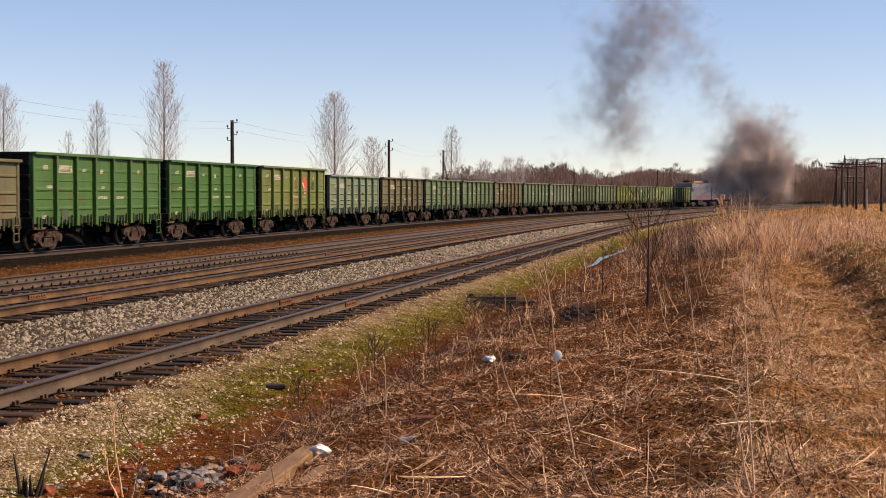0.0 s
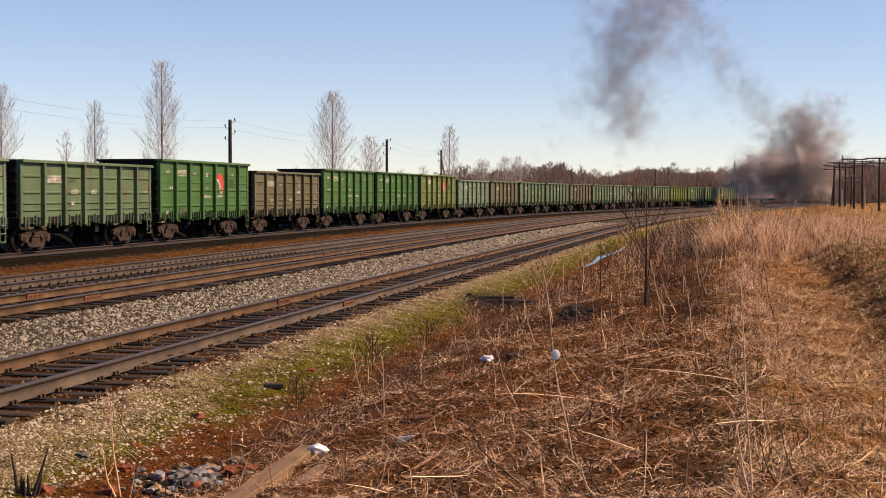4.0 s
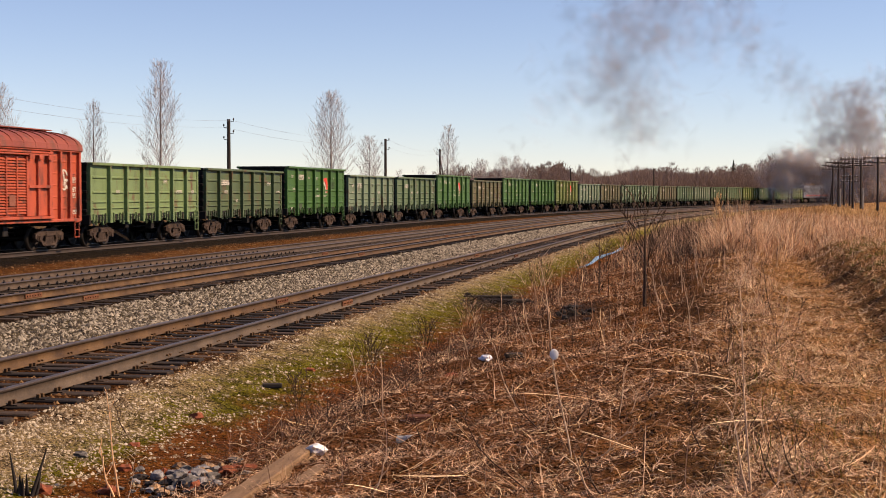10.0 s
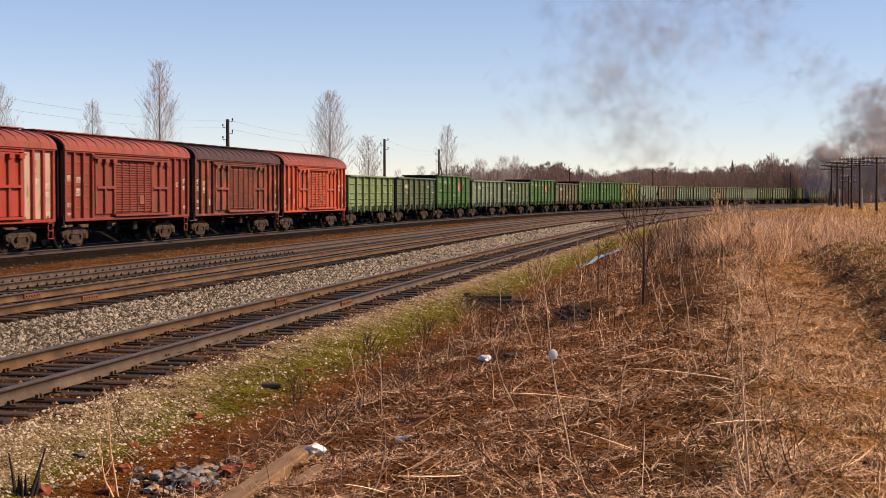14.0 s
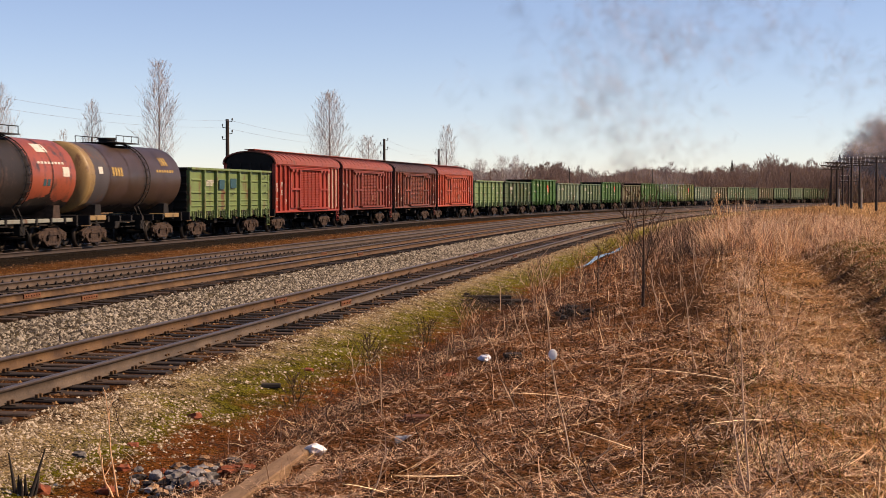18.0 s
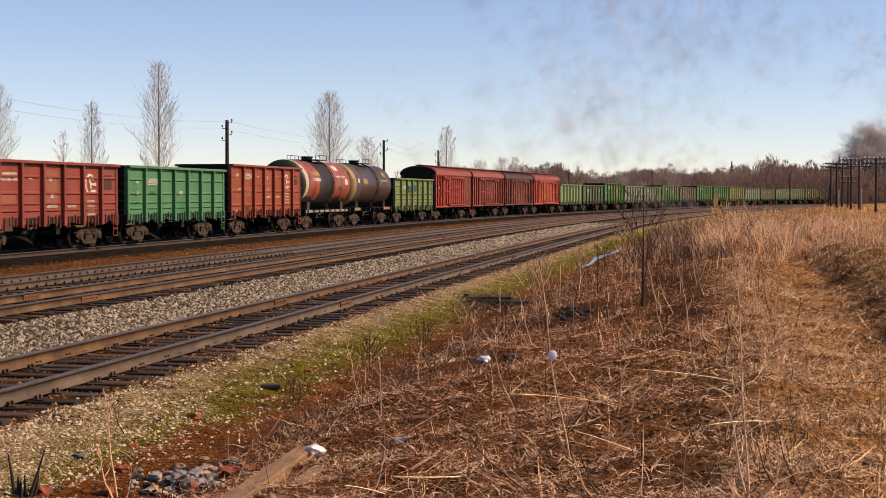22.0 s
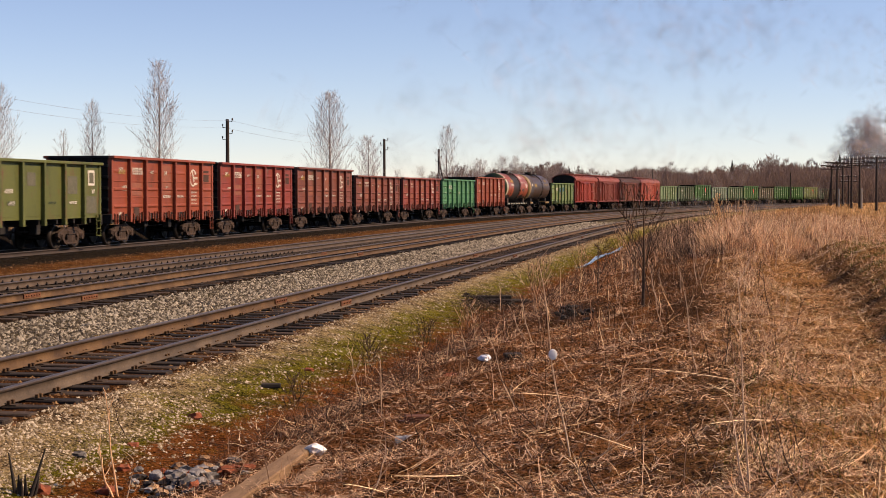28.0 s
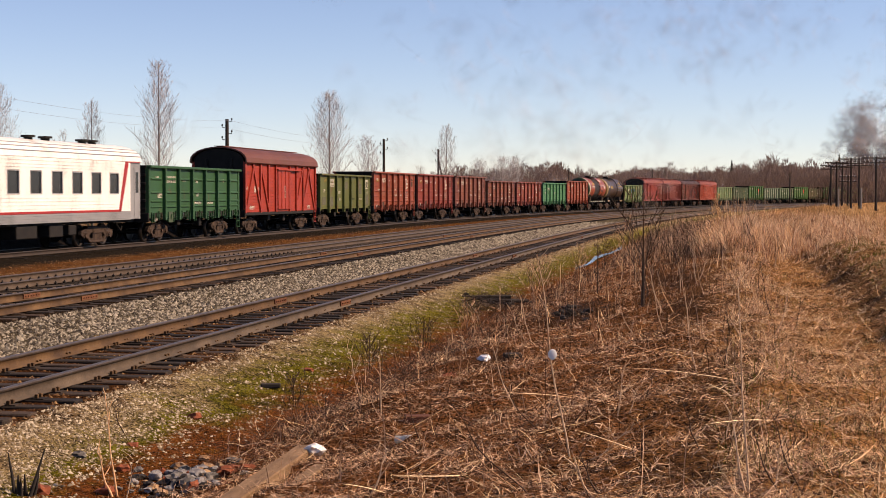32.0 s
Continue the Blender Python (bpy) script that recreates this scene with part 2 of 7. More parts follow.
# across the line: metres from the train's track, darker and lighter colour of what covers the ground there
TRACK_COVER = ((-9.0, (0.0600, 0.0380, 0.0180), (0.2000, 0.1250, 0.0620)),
         # these two rows: near-black ballast, with the train's shade painted into the colour
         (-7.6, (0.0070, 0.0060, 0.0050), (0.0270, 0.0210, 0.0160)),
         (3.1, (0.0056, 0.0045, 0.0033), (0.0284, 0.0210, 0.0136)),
         (3.7, (0.0228, 0.0088, 0.0028), (0.1754, 0.0731, 0.0190)),
         (6.7, (0.0228, 0.0088, 0.0028), (0.1754, 0.0731, 0.0190)),
         (7.2, (0.0048, 0.0031, 0.0016), (0.0318, 0.0183, 0.0082)),
         (10.0, (0.0058, 0.0034, 0.0019), (0.0350, 0.0200, 0.0091)),
         (10.3, (0.0392, 0.0297, 0.0176), (0.1776, 0.1470, 0.0910)),
         (11.2, (0.0392, 0.0297, 0.0176), (0.1776, 0.1470, 0.0910)),
         (11.5, (0.0058, 0.0034, 0.0016), (0.0350, 0.0194, 0.0082)),
         (14.1, (0.0058, 0.0034, 0.0016), (0.0350, 0.0194, 0.0082)),
         (14.5, (0.0249, 0.0185, 0.0111), (0.1510, 0.1228, 0.0748)),
         (16.6, (0.0249, 0.0185, 0.0111), (0.1510, 0.1228, 0.0748)))
BANK_COVER = ((16.95, (0.0427, 0.0302, 0.0093), (0.1870, 0.1260, 0.0425)),
         (17.35, (0.0093, 0.0053, 0.0028), (0.1227, 0.0459, 0.0123)),
         (20.05, (0.0046, 0.0028, 0.0013), (0.1015, 0.0386, 0.0104)),
         (20.4, (0.0204, 0.0138, 0.0054), (0.5200, 0.3850, 0.2000)),
         (20.75, (0.0156, 0.0132, 0.0030), (0.2500, 0.2050, 0.0400)),
         (21.1, (0.0120, 0.0120, 0.0012), (0.2150, 0.2000, 0.0120)),
         (21.6, (0.0144, 0.0096, 0.0018), (0.2000, 0.1250, 0.0180)),
         (21.95, (0.0260, 0.0085, 0.0020), (0.2700, 0.0900, 0.0180)),
         (22.4, (0.0120, 0.0045, 0.0016), (0.2200, 0.0760, 0.0220)),
         (22.9, (0.0090, 0.0042, 0.0017), (0.2300, 0.0950, 0.0360)),
         (26.4, (0.0110, 0.0050, 0.0018), (0.3000, 0.1280, 0.0460)),
         (27.8, (0.0229, 0.0111, 0.0034), (0.4400, 0.2255, 0.0860)),
         (29.6, (0.0229, 0.0115, 0.0040), (0.5000, 0.2585, 0.1020)),
         (30.3, (0.0230, 0.0115, 0.0040), (0.3400, 0.1750, 0.0640)),
         (36.0, (0.0300, 0.0165, 0.0060), (0.5000, 0.2850, 0.1150)))
COVER = TRACK_COVER + BANK_COVER


def ground_material():
    """Ballast, grit, moss, peat and thatch, each on its strip, with uneven borders."""
    m = bpy.data.materials.new("trackside_ground")
    m.use_nodes = True
    nt = m.node_tree
    bsdf = nt.nodes["Principled BSDF"]
    co = nt.nodes.new("ShaderNodeTexCoord")
    at = nt.nodes.new("ShaderNodeAttribute")
    at.attribute_name = "across"

    def noisy(scale, detail, rough=0.6):
        n = node(nt, "ShaderNodeTexNoise", Scale=scale, Detail=detail, Roughness=rough)
        nt.links.new(co.outputs["Object"], n.inputs["Vector"])
        return n.outputs["Fac"]

    def math_node(op, a, b, c=0.0):
        n = nt.nodes.new("ShaderNodeMath")
        n.operation = op
        for slot, v in enumerate((a, b, c)):
            if isinstance(v, float):
                n.inputs[slot].default_value = v
            else:
                nt.links.new(v, n.inputs[slot])
        return n.outputs[0]
    u = math_node("MULTIPLY_ADD", noisy(1.1, 4.0), 1.1, at.outputs["Fac"])
    u = math_node("MULTIPLY_ADD", noisy(7.0, 3.0), 0.5, u)
    wild = nt.nodes.new("ShaderNodeMapRange")
    wild.inputs["From Min"].default_value, wild.inputs["From Max"].default_value = 20.1, 20.9
    nt.links.new(at.outputs["Fac"], wild.inputs["Value"])
    patchy = math_node("MULTIPLY_ADD", noisy(1.7, 5.0, 0.68), 2.2, -1.1)
    u = math_node("MULTIPLY_ADD", patchy, wild.outputs[0], u)
    u = math_node("MULTIPLY_ADD", u, 1 / 46.0, (9.0 - 0.8) / 46.0)
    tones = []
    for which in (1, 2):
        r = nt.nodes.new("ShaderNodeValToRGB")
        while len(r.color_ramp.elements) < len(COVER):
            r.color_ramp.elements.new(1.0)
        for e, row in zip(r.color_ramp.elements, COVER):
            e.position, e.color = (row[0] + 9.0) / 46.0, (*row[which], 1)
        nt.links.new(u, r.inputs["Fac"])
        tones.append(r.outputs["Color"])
    grain = math_node("MULTIPLY_ADD", noisy(24.0, 5.0, 0.75), 4.6, -2.3)
    grain = math_node("MULTIPLY_ADD", noisy(2.2, 6.0, 0.65), 1.6, grain)
    grain = math_node("ADD", grain, -0.32)
    mix = nt.nodes.new("ShaderNodeMix")
    mix.data_type = "RGBA"
    nt.links.new(grain, mix.inputs["Factor"])
    nt.links.new(tones[0], mix.inputs["A"])
    nt.links.new(tones[1], mix.inputs["B"])
    # scorched soil, and the shade painted on the mound's face
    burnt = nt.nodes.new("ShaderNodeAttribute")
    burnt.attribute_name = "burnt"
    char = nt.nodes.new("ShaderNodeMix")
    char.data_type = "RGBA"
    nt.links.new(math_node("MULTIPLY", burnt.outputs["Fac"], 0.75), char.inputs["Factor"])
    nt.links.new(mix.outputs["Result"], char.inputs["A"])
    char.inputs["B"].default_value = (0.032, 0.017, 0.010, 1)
    nt.links.new(char.outputs["Result"], bsdf.inputs["Base Color"])
    bsdf.inputs["Roughness"].default_value = 0.95
    bsdf.inputs["Specular IOR Level"].default_value = 0.03
    bp = node(nt, "ShaderNodeBump", Strength=0.9, Distance=0.03)
    nt.links.new(grain, bp.inputs["Height"])
    nt.links.new(bp.outputs[0], bsdf.inputs["Normal"])
    return m


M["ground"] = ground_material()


def smoke_material(name, c, thickness, grain):
    """Thin soot: each flake is densest in its middle, frays towards its rim and lets most of the light through."""
    m = bpy.data.materials.new(name)
    m.use_nodes = True
    nt = m.node_tree
    b = nt.nodes["Principled BSDF"]
    b.inputs["Base Color"].default_value = (*c, 1)
    b.inputs["Roughness"].default_value = 1.0
    b.inputs["Specular IOR Level"].default_value = 0.0
    core = nt.nodes.new("ShaderNodeAttribute")
    core.attribute_name = "core"
    co = nt.nodes.new("ShaderNodeTexCoord")
    curl = node(nt, "ShaderNodeTexNoise", Scale=grain, Detail=3.0, Roughness=0.6)
    nt.links.new(co.outputs["Object"], curl.inputs["Vector"])
    fray = nt.nodes.new("ShaderNodeMapRange")
    fray.inputs["From Min"].default_value, fray.inputs["From Max"].default_value = 0.36, 0.66
    nt.links.new(curl.outputs["Fac"], fray.inputs["Value"])
    soft = nt.nodes.new("ShaderNodeMapRange")
    soft.interpolation_type = "SMOOTHSTEP"
    nt.links.new(core.outputs["Fac"], soft.inputs["Value"])
    both = nt.nodes.new("ShaderNodeMath")
    both.operation = "MULTIPLY"
    nt.links.new(fray.outputs[0], both.inputs[0])
    nt.links.new(soft.outputs[0], both.inputs[1])
    thin = nt.nodes.new("ShaderNodeMath")
    thin.operation = "MULTIPLY"
    nt.links.new(both.outputs[0], thin.inputs[0])
    thin.inputs[1].default_value = thickness
    nt.links.new(thin.outputs[0], b.inputs["Alpha"])
    return m


scene.cycles.transparent_max_bounces = 256
M["soot"] = smoke_material("soot", (0.50, 0.44, 0.415), 0.20, 0.28)
M["soot_old"] = smoke_material("old_soot", (0.42, 0.38, 0.37), 0.085, 0.24)
M["soot_low"] = smoke_material("low_soot", (0.50, 0.445, 0.42), 0.30, 0.24)
M["soot_thin"] = smoke_material("thin_soot", (0.54, 0.48, 0.455), 0.16, 0.24)

# ---- builders ----
def np_mesh(name, v, f):
    me = bpy.data.meshes.new(name)
    v, f = np.ascontiguousarray(v, dtype=np.float32), np.ascontiguousarray(f, dtype=np.int32)
    me.vertices.add(len(v))
    me.vertices.foreach_set("co", v.ravel())
    me.loops.add(f.size)
    me.loops.foreach_set("vertex_index", f.ravel())
    me.polygons.add(len(f))
    me.polygons.foreach_set("loop_start", np.arange(0, f.size, f.shape[1], dtype=np.int32))
    me.update(calc_edges=True)
    me.validate()
    return me


def finish(bm, name, smooth=False):
    me = bpy.data.meshes.new(name)
    bmesh.ops.recalc_face_normals(bm, faces=bm.faces)
    bm.to_mesh(me)
    bm.free()
    if smooth:
        me.shade_smooth()
    return me


def part(name, me, material, parent, label="", at=None):
    """Links a mesh as one part under a thing or a part; alike parts share the mesh and may differ in paint."""
    if isinstance(me, bmesh.types.BMesh):
        me = finish(me, name)
    if not me.materials:
        me.materials.append(material)
    ob = new(name, me)
    if me.materials[0] != material:
        ob.material_slots[0].link = "OBJECT"
        ob.material_slots[0].material = material
    ob.parent = parent
    if at is not None:
        ob.matrix_basis = at
    if label:
        tagged(ob, label)
    return ob


def single(name, me, material, label, category, at=None, group="", kind=""):
    ob = part(name, me, material, None, "", at)
    return tagged(ob, label, category, group, kind)


def box(bm, x0, x1, y0, y1, z0, z1, bevel=0.0):
    made = bmesh.ops.create_cube(bm, size=1.0, matrix=Matrix.Translation(((x0 + x1) / 2, (y0 + y1) / 2, (z0 + z1) / 2)) @ Matrix.Diagonal((abs(x1 - x0), abs(y1 - y0), abs(z1 - z0), 1)))
    if bevel:
        edges = {e for v in made["verts"] for e in v.link_edges}
        bmesh.ops.bevel(bm, geom=list(edges), offset=bevel, segments=1, affect="EDGES")
    return made


def rod(bm, a, b, r0, r1=None, n=8, caps=True):
    """A round bar from a to b."""
    a, b = Vector(a), Vector(b)
    r1 = r0 if r1 is None else r1
    turn = (b - a).to_track_quat("Z", "Y").to_matrix().to_4x4()
    bmesh.ops.create_cone(bm, cap_ends=caps, segments=n, radius1=r0, radius2=r1, depth=(b - a).length,
                          matrix=Matrix.Translation((a + b) / 2) @ turn)


def slab(bm, outline, x0, x1):
    """An outline in y and z, thickened from x0 to x1."""
    lo = [bm.verts.new((x0, y, z)) for y, z in outline]
    hi = [bm.verts.new((x1, y, z)) for y, z in outline]
    n = len(outline)
    bm.faces.new(lo)
    bm.faces.new(hi[::-1])
    for i in range(n):
        bm.faces.new((lo[i], lo[(i + 1) % n], hi[(i + 1) % n], hi[i]))


def sweep(bm, section, y0, y1, close=True):
    """A section in x and z, drawn out from y0 to y1."""
    a = [bm.verts.new((x, y0, z)) for x, z in section]
    b = [bm.verts.new((x, y1, z)) for x, z in section]
    n = len(section)
    for i in range(n if close else n - 1):
        bm.faces.new((a[i], a[(i + 1) % n], b[(i + 1) % n], b[i]))
    if close:
        bm.faces.new(a)
        bm.faces.new(b[::-1])


MADE = {}


def once(key, build):
    """The mesh kept under key, built at its first use."""
    if key not in MADE:
        bm = bmesh.new()
        smooth = build(bm)
        MADE[key] = finish(bm, key, bool(smooth))
    return MADE[key]


def blades(name, x, y, z, length, width, way, lean, bend, material, label, category="grass", seed=1, joints=2, curl=0.0):
    """Grass stalks as narrow strips that arch and curl, all in one mesh."""
    rng = np.random.default_rng(seed)
    n = len(x)
    side = way + 1.571 + rng.uniform(-0.9, 0.9, n)
    across = np.stack((np.cos(side), np.sin(side), rng.uniform(-0.5, 0.5, n)), 1) * (width / 2)[:, None]
    twist = rng.normal(0, 1, n) * curl
    p = np.stack((x, y, z), 1)
    v = []
    for k in range(joints):
        f = k / max(1, joints - 1)
        v += [p - across * (1 - 0.35 * f), p + across * (1 - 0.35 * f)]
        a, g = lean + bend * f, way + twist * f
        step = (length / joints)[:, None]
        p = p + step * np.stack((np.sin(a) * np.cos(g), np.sin(a) * np.sin(g), np.cos(a)), 1)
        p[:, 2] = np.maximum(p[:, 2], z - 0.02)
    v = np.stack(v + [p], 1)
    faces = []
    for k in range(joints - 1):
        faces += [(2 * k, 2 * k + 1, 2 * k + 3), (2 * k, 2 * k + 3, 2 * k + 2)]
    faces.append((2 * joints - 2, 2 * joints - 1, 2 * joints))
    f = (np.arange(n)[:, None, None] * (2 * joints + 1) + np.array(faces)[None]).reshape(-1, 3)
    return single(name, np_mesh(name, v.reshape(-1, 3), f), material, label, category, kind="stuff")


def chips(name, x, y, z, length, width, way, rise, material, label, seed=1):
    """Short flat scraps, one four-sided face each, all in one mesh."""
    rng = np.random.default_rng(seed)
    roll = rng.uniform(-1.2, 1.2, len(x))
    d = np.stack((np.cos(way) * np.cos(rise), np.sin(way) * np.cos(rise), np.sin(rise)), 1) * (length / 2)[:, None]
    e = np.stack((-np.sin(way) * np.cos(roll), np.cos(way) * np.cos(roll), np.sin(roll)), 1) * (width / 2)[:, None]
    c = np.stack((x, y, z), 1)
    v = np.stack((c - d - e, c + d - e * 0.6, c + d + e * 0.6, c - d + e), 1).reshape(-1, 3)
    return single(name, np_mesh(name, v, np.arange(len(x) * 4).reshape(-1, 4)), material, label, "grass", kind="stuff")


OCTA = np.array([(1, 0, -0.3), (-1, 0, -0.3), (0, 1, -0.3), (0, -1, -0.3), (0, 0, 1)], float)      # a broken stone, half sunk
OCTA_F = np.array([(0, 2, 4), (2, 1, 4), (1, 3, 4), (3, 0, 4)])


def stones(name, x, y, z, size, material, label, seed=1, flat=0.7, category="gravel"):
    rng = np.random.default_rng(seed)
    n = len(x)
    v = OCTA[None] * rng.uniform(0.55, 1.25, (n, 5, 1)) + rng.normal(0, 0.26, (n, 5, 3))
    v[:, :, 2] *= flat
    a = rng.uniform(0, 6.28, n)
    c, s = np.cos(a)[:, None], np.sin(a)[:, None]
    v = np.stack((v[:, :, 0] * c - v[:, :, 1] * s, v[:, :, 0] * s + v[:, :, 1] * c, v[:, :, 2]), 2)
    v = v * size[:, None, None] + np.stack((x, y, z), 1)[:, None]
    f = (np.arange(n)[:, None, None] * 5 + OCTA_F[None]).reshape(-1, 3)
    return single(name, np_mesh(name, v.reshape(-1, 3), f), material, label, category, kind="stuff")


def prisms(p0, p1, r0, r1):
    """Three-sided tapered twigs."""
    p0, p1, r0, r1 = (np.asarray(q, float) for q in (p0, p1, r0, r1))
    d = p1 - p0
    d = d / np.maximum(np.linalg.norm(d, axis=1, keepdims=True), 1e-6)
    ref = np.where(np.abs(d[:, 2:3]) < 0.9, np.array([[0, 0, 1.0]]), np.array([[1.0, 0, 0]]))
    a = np.cross(d, ref)
    a /= np.linalg.norm(a, axis=1, keepdims=True)
    b = np.cross(d, a)
    rings = []
    for p, r in ((p0, r0), (p1, r1)):
        for k in range(3):
            g = 2.0944 * k
            rings.append(p + (a * math.cos(g) + b * math.sin(g)) * r[:, None])
    v = np.stack(rings, 1)
    i = np.arange(len(p0))[:, None] * 6
    f = np.concatenate((i + np.array([0, 1, 4, 3]), i + np.array([1, 2, 5, 4]), i + np.array([2, 0, 3, 5])), 1).reshape(-1, 4)
    return v.reshape(-1, 3), f


def ribbons(p0, p1, r0, r1, seed):
    """Far twigs, too thin to show their roundness: one four-sided strip each."""
    rng = np.random.default_rng(seed)
    d = p1 - p0
    a = np.cross(d, rng.normal(0, 1, d.shape) * np.array([1, 1, 0.3]))
    a /= np.maximum(np.linalg.norm(a, axis=1, keepdims=True), 1e-6)
    v = np.stack((p0 - a * r0[:, None], p0 + a * r0[:, None], p1 + a * r1[:, None], p1 - a * r1[:, None]), 1)
    return v.reshape(-1, 3), np.arange(len(p0) * 4).reshape(-1, 4)


def tube(points, radii, n=6):
    """One unbroken round stem through the points."""
    rings = []
    for i, p in enumerate(points):
        d = (points[min(i + 1, len(points) - 1)] - points[max(i - 1, 0)]).normalized()
        a = d.cross(Vector((0.3, 1, 0.1))).normalized()
        c = d.cross(a)
        rings.append([p + (a * math.cos(6.2832 * k / n) + c * math.sin(6.2832 * k / n)) * radii[i] for k in range(n)])
    v = [q[:] for r in rings for q in r]
    f = [(i * n + k, i * n + (k + 1) % n, (i + 1) * n + (k + 1) % n, (i + 1) * n + k) for i in range(len(points) - 1) for k in range(n)]
    return np_mesh("stem", np.array(v), np.array(f))


def scatter(rng, n, s_range, u_range, pull=0.0):
    """Random places on the ground; pull draws them towards the near end."""
    k = rng.random(n)
    if pull:
        k = (np.exp(pull * k) - 1) / (math.exp(pull) - 1)
    s = s_range[0] + (s_range[1] - s_range[0]) * k
    u = rng.uniform(u_range[0], u_range[1], n)
    return s, u


# ---- ground: one sheet to the horizon ----
def build_ground():
    s = np.concatenate((np.arange(-1500, -100, 100), np.arange(-100, -54, 4), np.arange(-54, -20, 0.13), np.arange(-20, 0, 0.25), np.arange(0, 60, 0.6), np.arange(60, 160, 4),
                        np.arange(160, 640, 20), np.arange(640, 2500, 120)))
    u = np.concatenate((-np.geomspace(2600, 30, 24), np.arange(-28, -8, 4), np.arange(-8, 14, 0.5), np.arange(14, 21.5, 0.22), np.arange(21.5, 32, 0.12), np.arange(32, 60, 2), np.geomspace(60, 850, 10)))
    ss, uu = np.meshgrid(s, u, indexing="ij")
    x, y = place(ss.ravel(), uu.ravel())
    z = ground_z(ss.ravel(), uu.ravel())
    a, b = len(s), len(u)
    i = (np.arange(a - 1)[:, None] * b + np.arange(b - 1)[None]).ravel()
    me = np_mesh("ground", np.stack((x, y, z), 1), np.stack((i, i + b, i + b + 1, i + 1), 1))
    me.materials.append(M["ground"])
    layer = me.attributes.new("across", "FLOAT", "POINT")
    near = np.clip((-42.0 - ss.ravel()) / 3.0, 0, 1)      # grit and rust soil take the place of moss there
    strip = uu.ravel() * (1 - near) + near * np.interp(uu.ravel(), (-3000, 20.2, 21.15, 21.4, 22.2, 22.7, 3000), (-3000, 20.2, 20.55, 21.85, 22.15, 22.7, 3000))
    layer.data.foreach_set("value", strip.astype(np.float32))
    # scorch of the bank together with the mound's painted shade
    me.attributes.new("burnt", "FLOAT", "POINT").data.foreach_set("value", darkened(ss.ravel(), uu.ravel()).astype(np.float32))
    me.shade_smooth()
    ob = new("ground", me)
    return tagged(ob, "flat railway ground with ballast, moss and dry grass", "ground", kind="structure")


build_ground()
RNG = np.random.default_rng(11)


def lay_stones():
    s, u = scatter(RNG, 52000, (-50, 70), (14.2, 17.1), 1.6)
    x, y = place(s, u)
    stones("gravel", x, y, ground_z(s, u) + 0.008, (0.013 + 0.050 * RNG.random(len(s)) ** 2.6) * (1 + 0.012 * np.maximum(s + 20, 0)), M["stone"], "pale grey crushed stone between two tracks", 2)
    s, u = scatter(RNG, 11000, (-42, 70), (10.1, 11.4), 1.2)
    x, y = place(s, u)
    stones("gravel", x, y, ground_z(s, u) + 0.008, RNG.uniform(0.025, 0.06, len(s)), M["stone"], "narrow strip of white crushed stone", 3)
    s, u = scatter(RNG, 46000, (-52, 20), (20.1, 22.0), 2.4)
    u = 20.1 + (u - 20.1) ** 1.9 / 1.76 + 0.25 * ripple(u * 3, s, 1.3)
    x, y = place(s, u)
    stones("gravel", x, y, ground_z(s, u), 0.005 + 0.024 * RNG.random(len(s)) ** 3.4, M["stone_warm"], "pale grit lying among moss", 4)
    s, u = scatter(RNG, 9000, (-49.5, -42.5), (20.1, 21.5), 0.6)
    x, y = place(s, u)
    stones("gravel", x, y, ground_z(s, u), 0.005 + 0.024 * RNG.random(len(s)) ** 2.6, M["stone_warm"], "pale grit and small stones on bare soil", 9)
    s, u = scatter(RNG, 9000, (-40, 60), (3.0, 7.2), 1.0)
    x, y = place(s, u)
    stones("gravel", x, y, ground_z(s, u) + 0.01, RNG.uniform(0.014, 0.036, len(s)), M["stone_rust"], "rust-coloured ballast stones", 5)
    s, u = scatter(RNG, 9000, (-50, 40), (17.0, 20.2), 1.8)
    x, y = place(s, u)
    stones("gravel", x, y, ground_z(s, u) + 0.004, RNG.uniform(0.012, 0.035, len(s)), M["stone_rust"], "small dirty stones between dark sleepers", 6)


lay_stones()


# ---- tracks ----
RAIL = ((-0.075, -0.18), (0.075, -0.18), (0.075, -0.165), (0.012, -0.145), (0.010, -0.045), (0.036, -0.035), (0.036, -0.006), (0.026, 0.0),
        (-0.026, 0.0), (-0.036, -0.006), (-0.036, -0.035), (-0.010, -0.045), (-0.012, -0.145), (-0.075, -0.165))


def rail_mesh(u, s0, s1, blackish=False):
    s = np.concatenate((np.arange(s0, 0, 12.0), np.arange(0, s1 + 1, 4.0)))
    n, k = len(s), len(RAIL)
    v = []
    for dx, dz in RAIL:
        x, y = place(s, np.full(n, u + dx))
        v.append(np.stack((x, y, np.full(n, dz)), 1))
    v = np.stack(v, 1).reshape(-1, 3)
    i = np.arange(n - 1)[:, None] * k
    j = np.arange(k)[None]
    jn = (j + 1) % k
    f = np.stack((i + j, i + jn, i + k + jn, i + k + j), 2).reshape(-1, 4)
    me = np_mesh("rail", v, f)
    me.materials.append(M["rail_dark"] if blackish else M["rail_brown"] if u < 10 else M["rail_grey"] if u > 19 else M["rail"])
    me.materials.append(M["rail_top"])
    idx = np.tile(np.array([0, 0, 0, 0, 0, 1, 1, 1, 1, 1, 0, 0, 0, 0], dtype=np.int32), n - 1)
    me.polygons.foreach_set("material_index", idx)
    return me


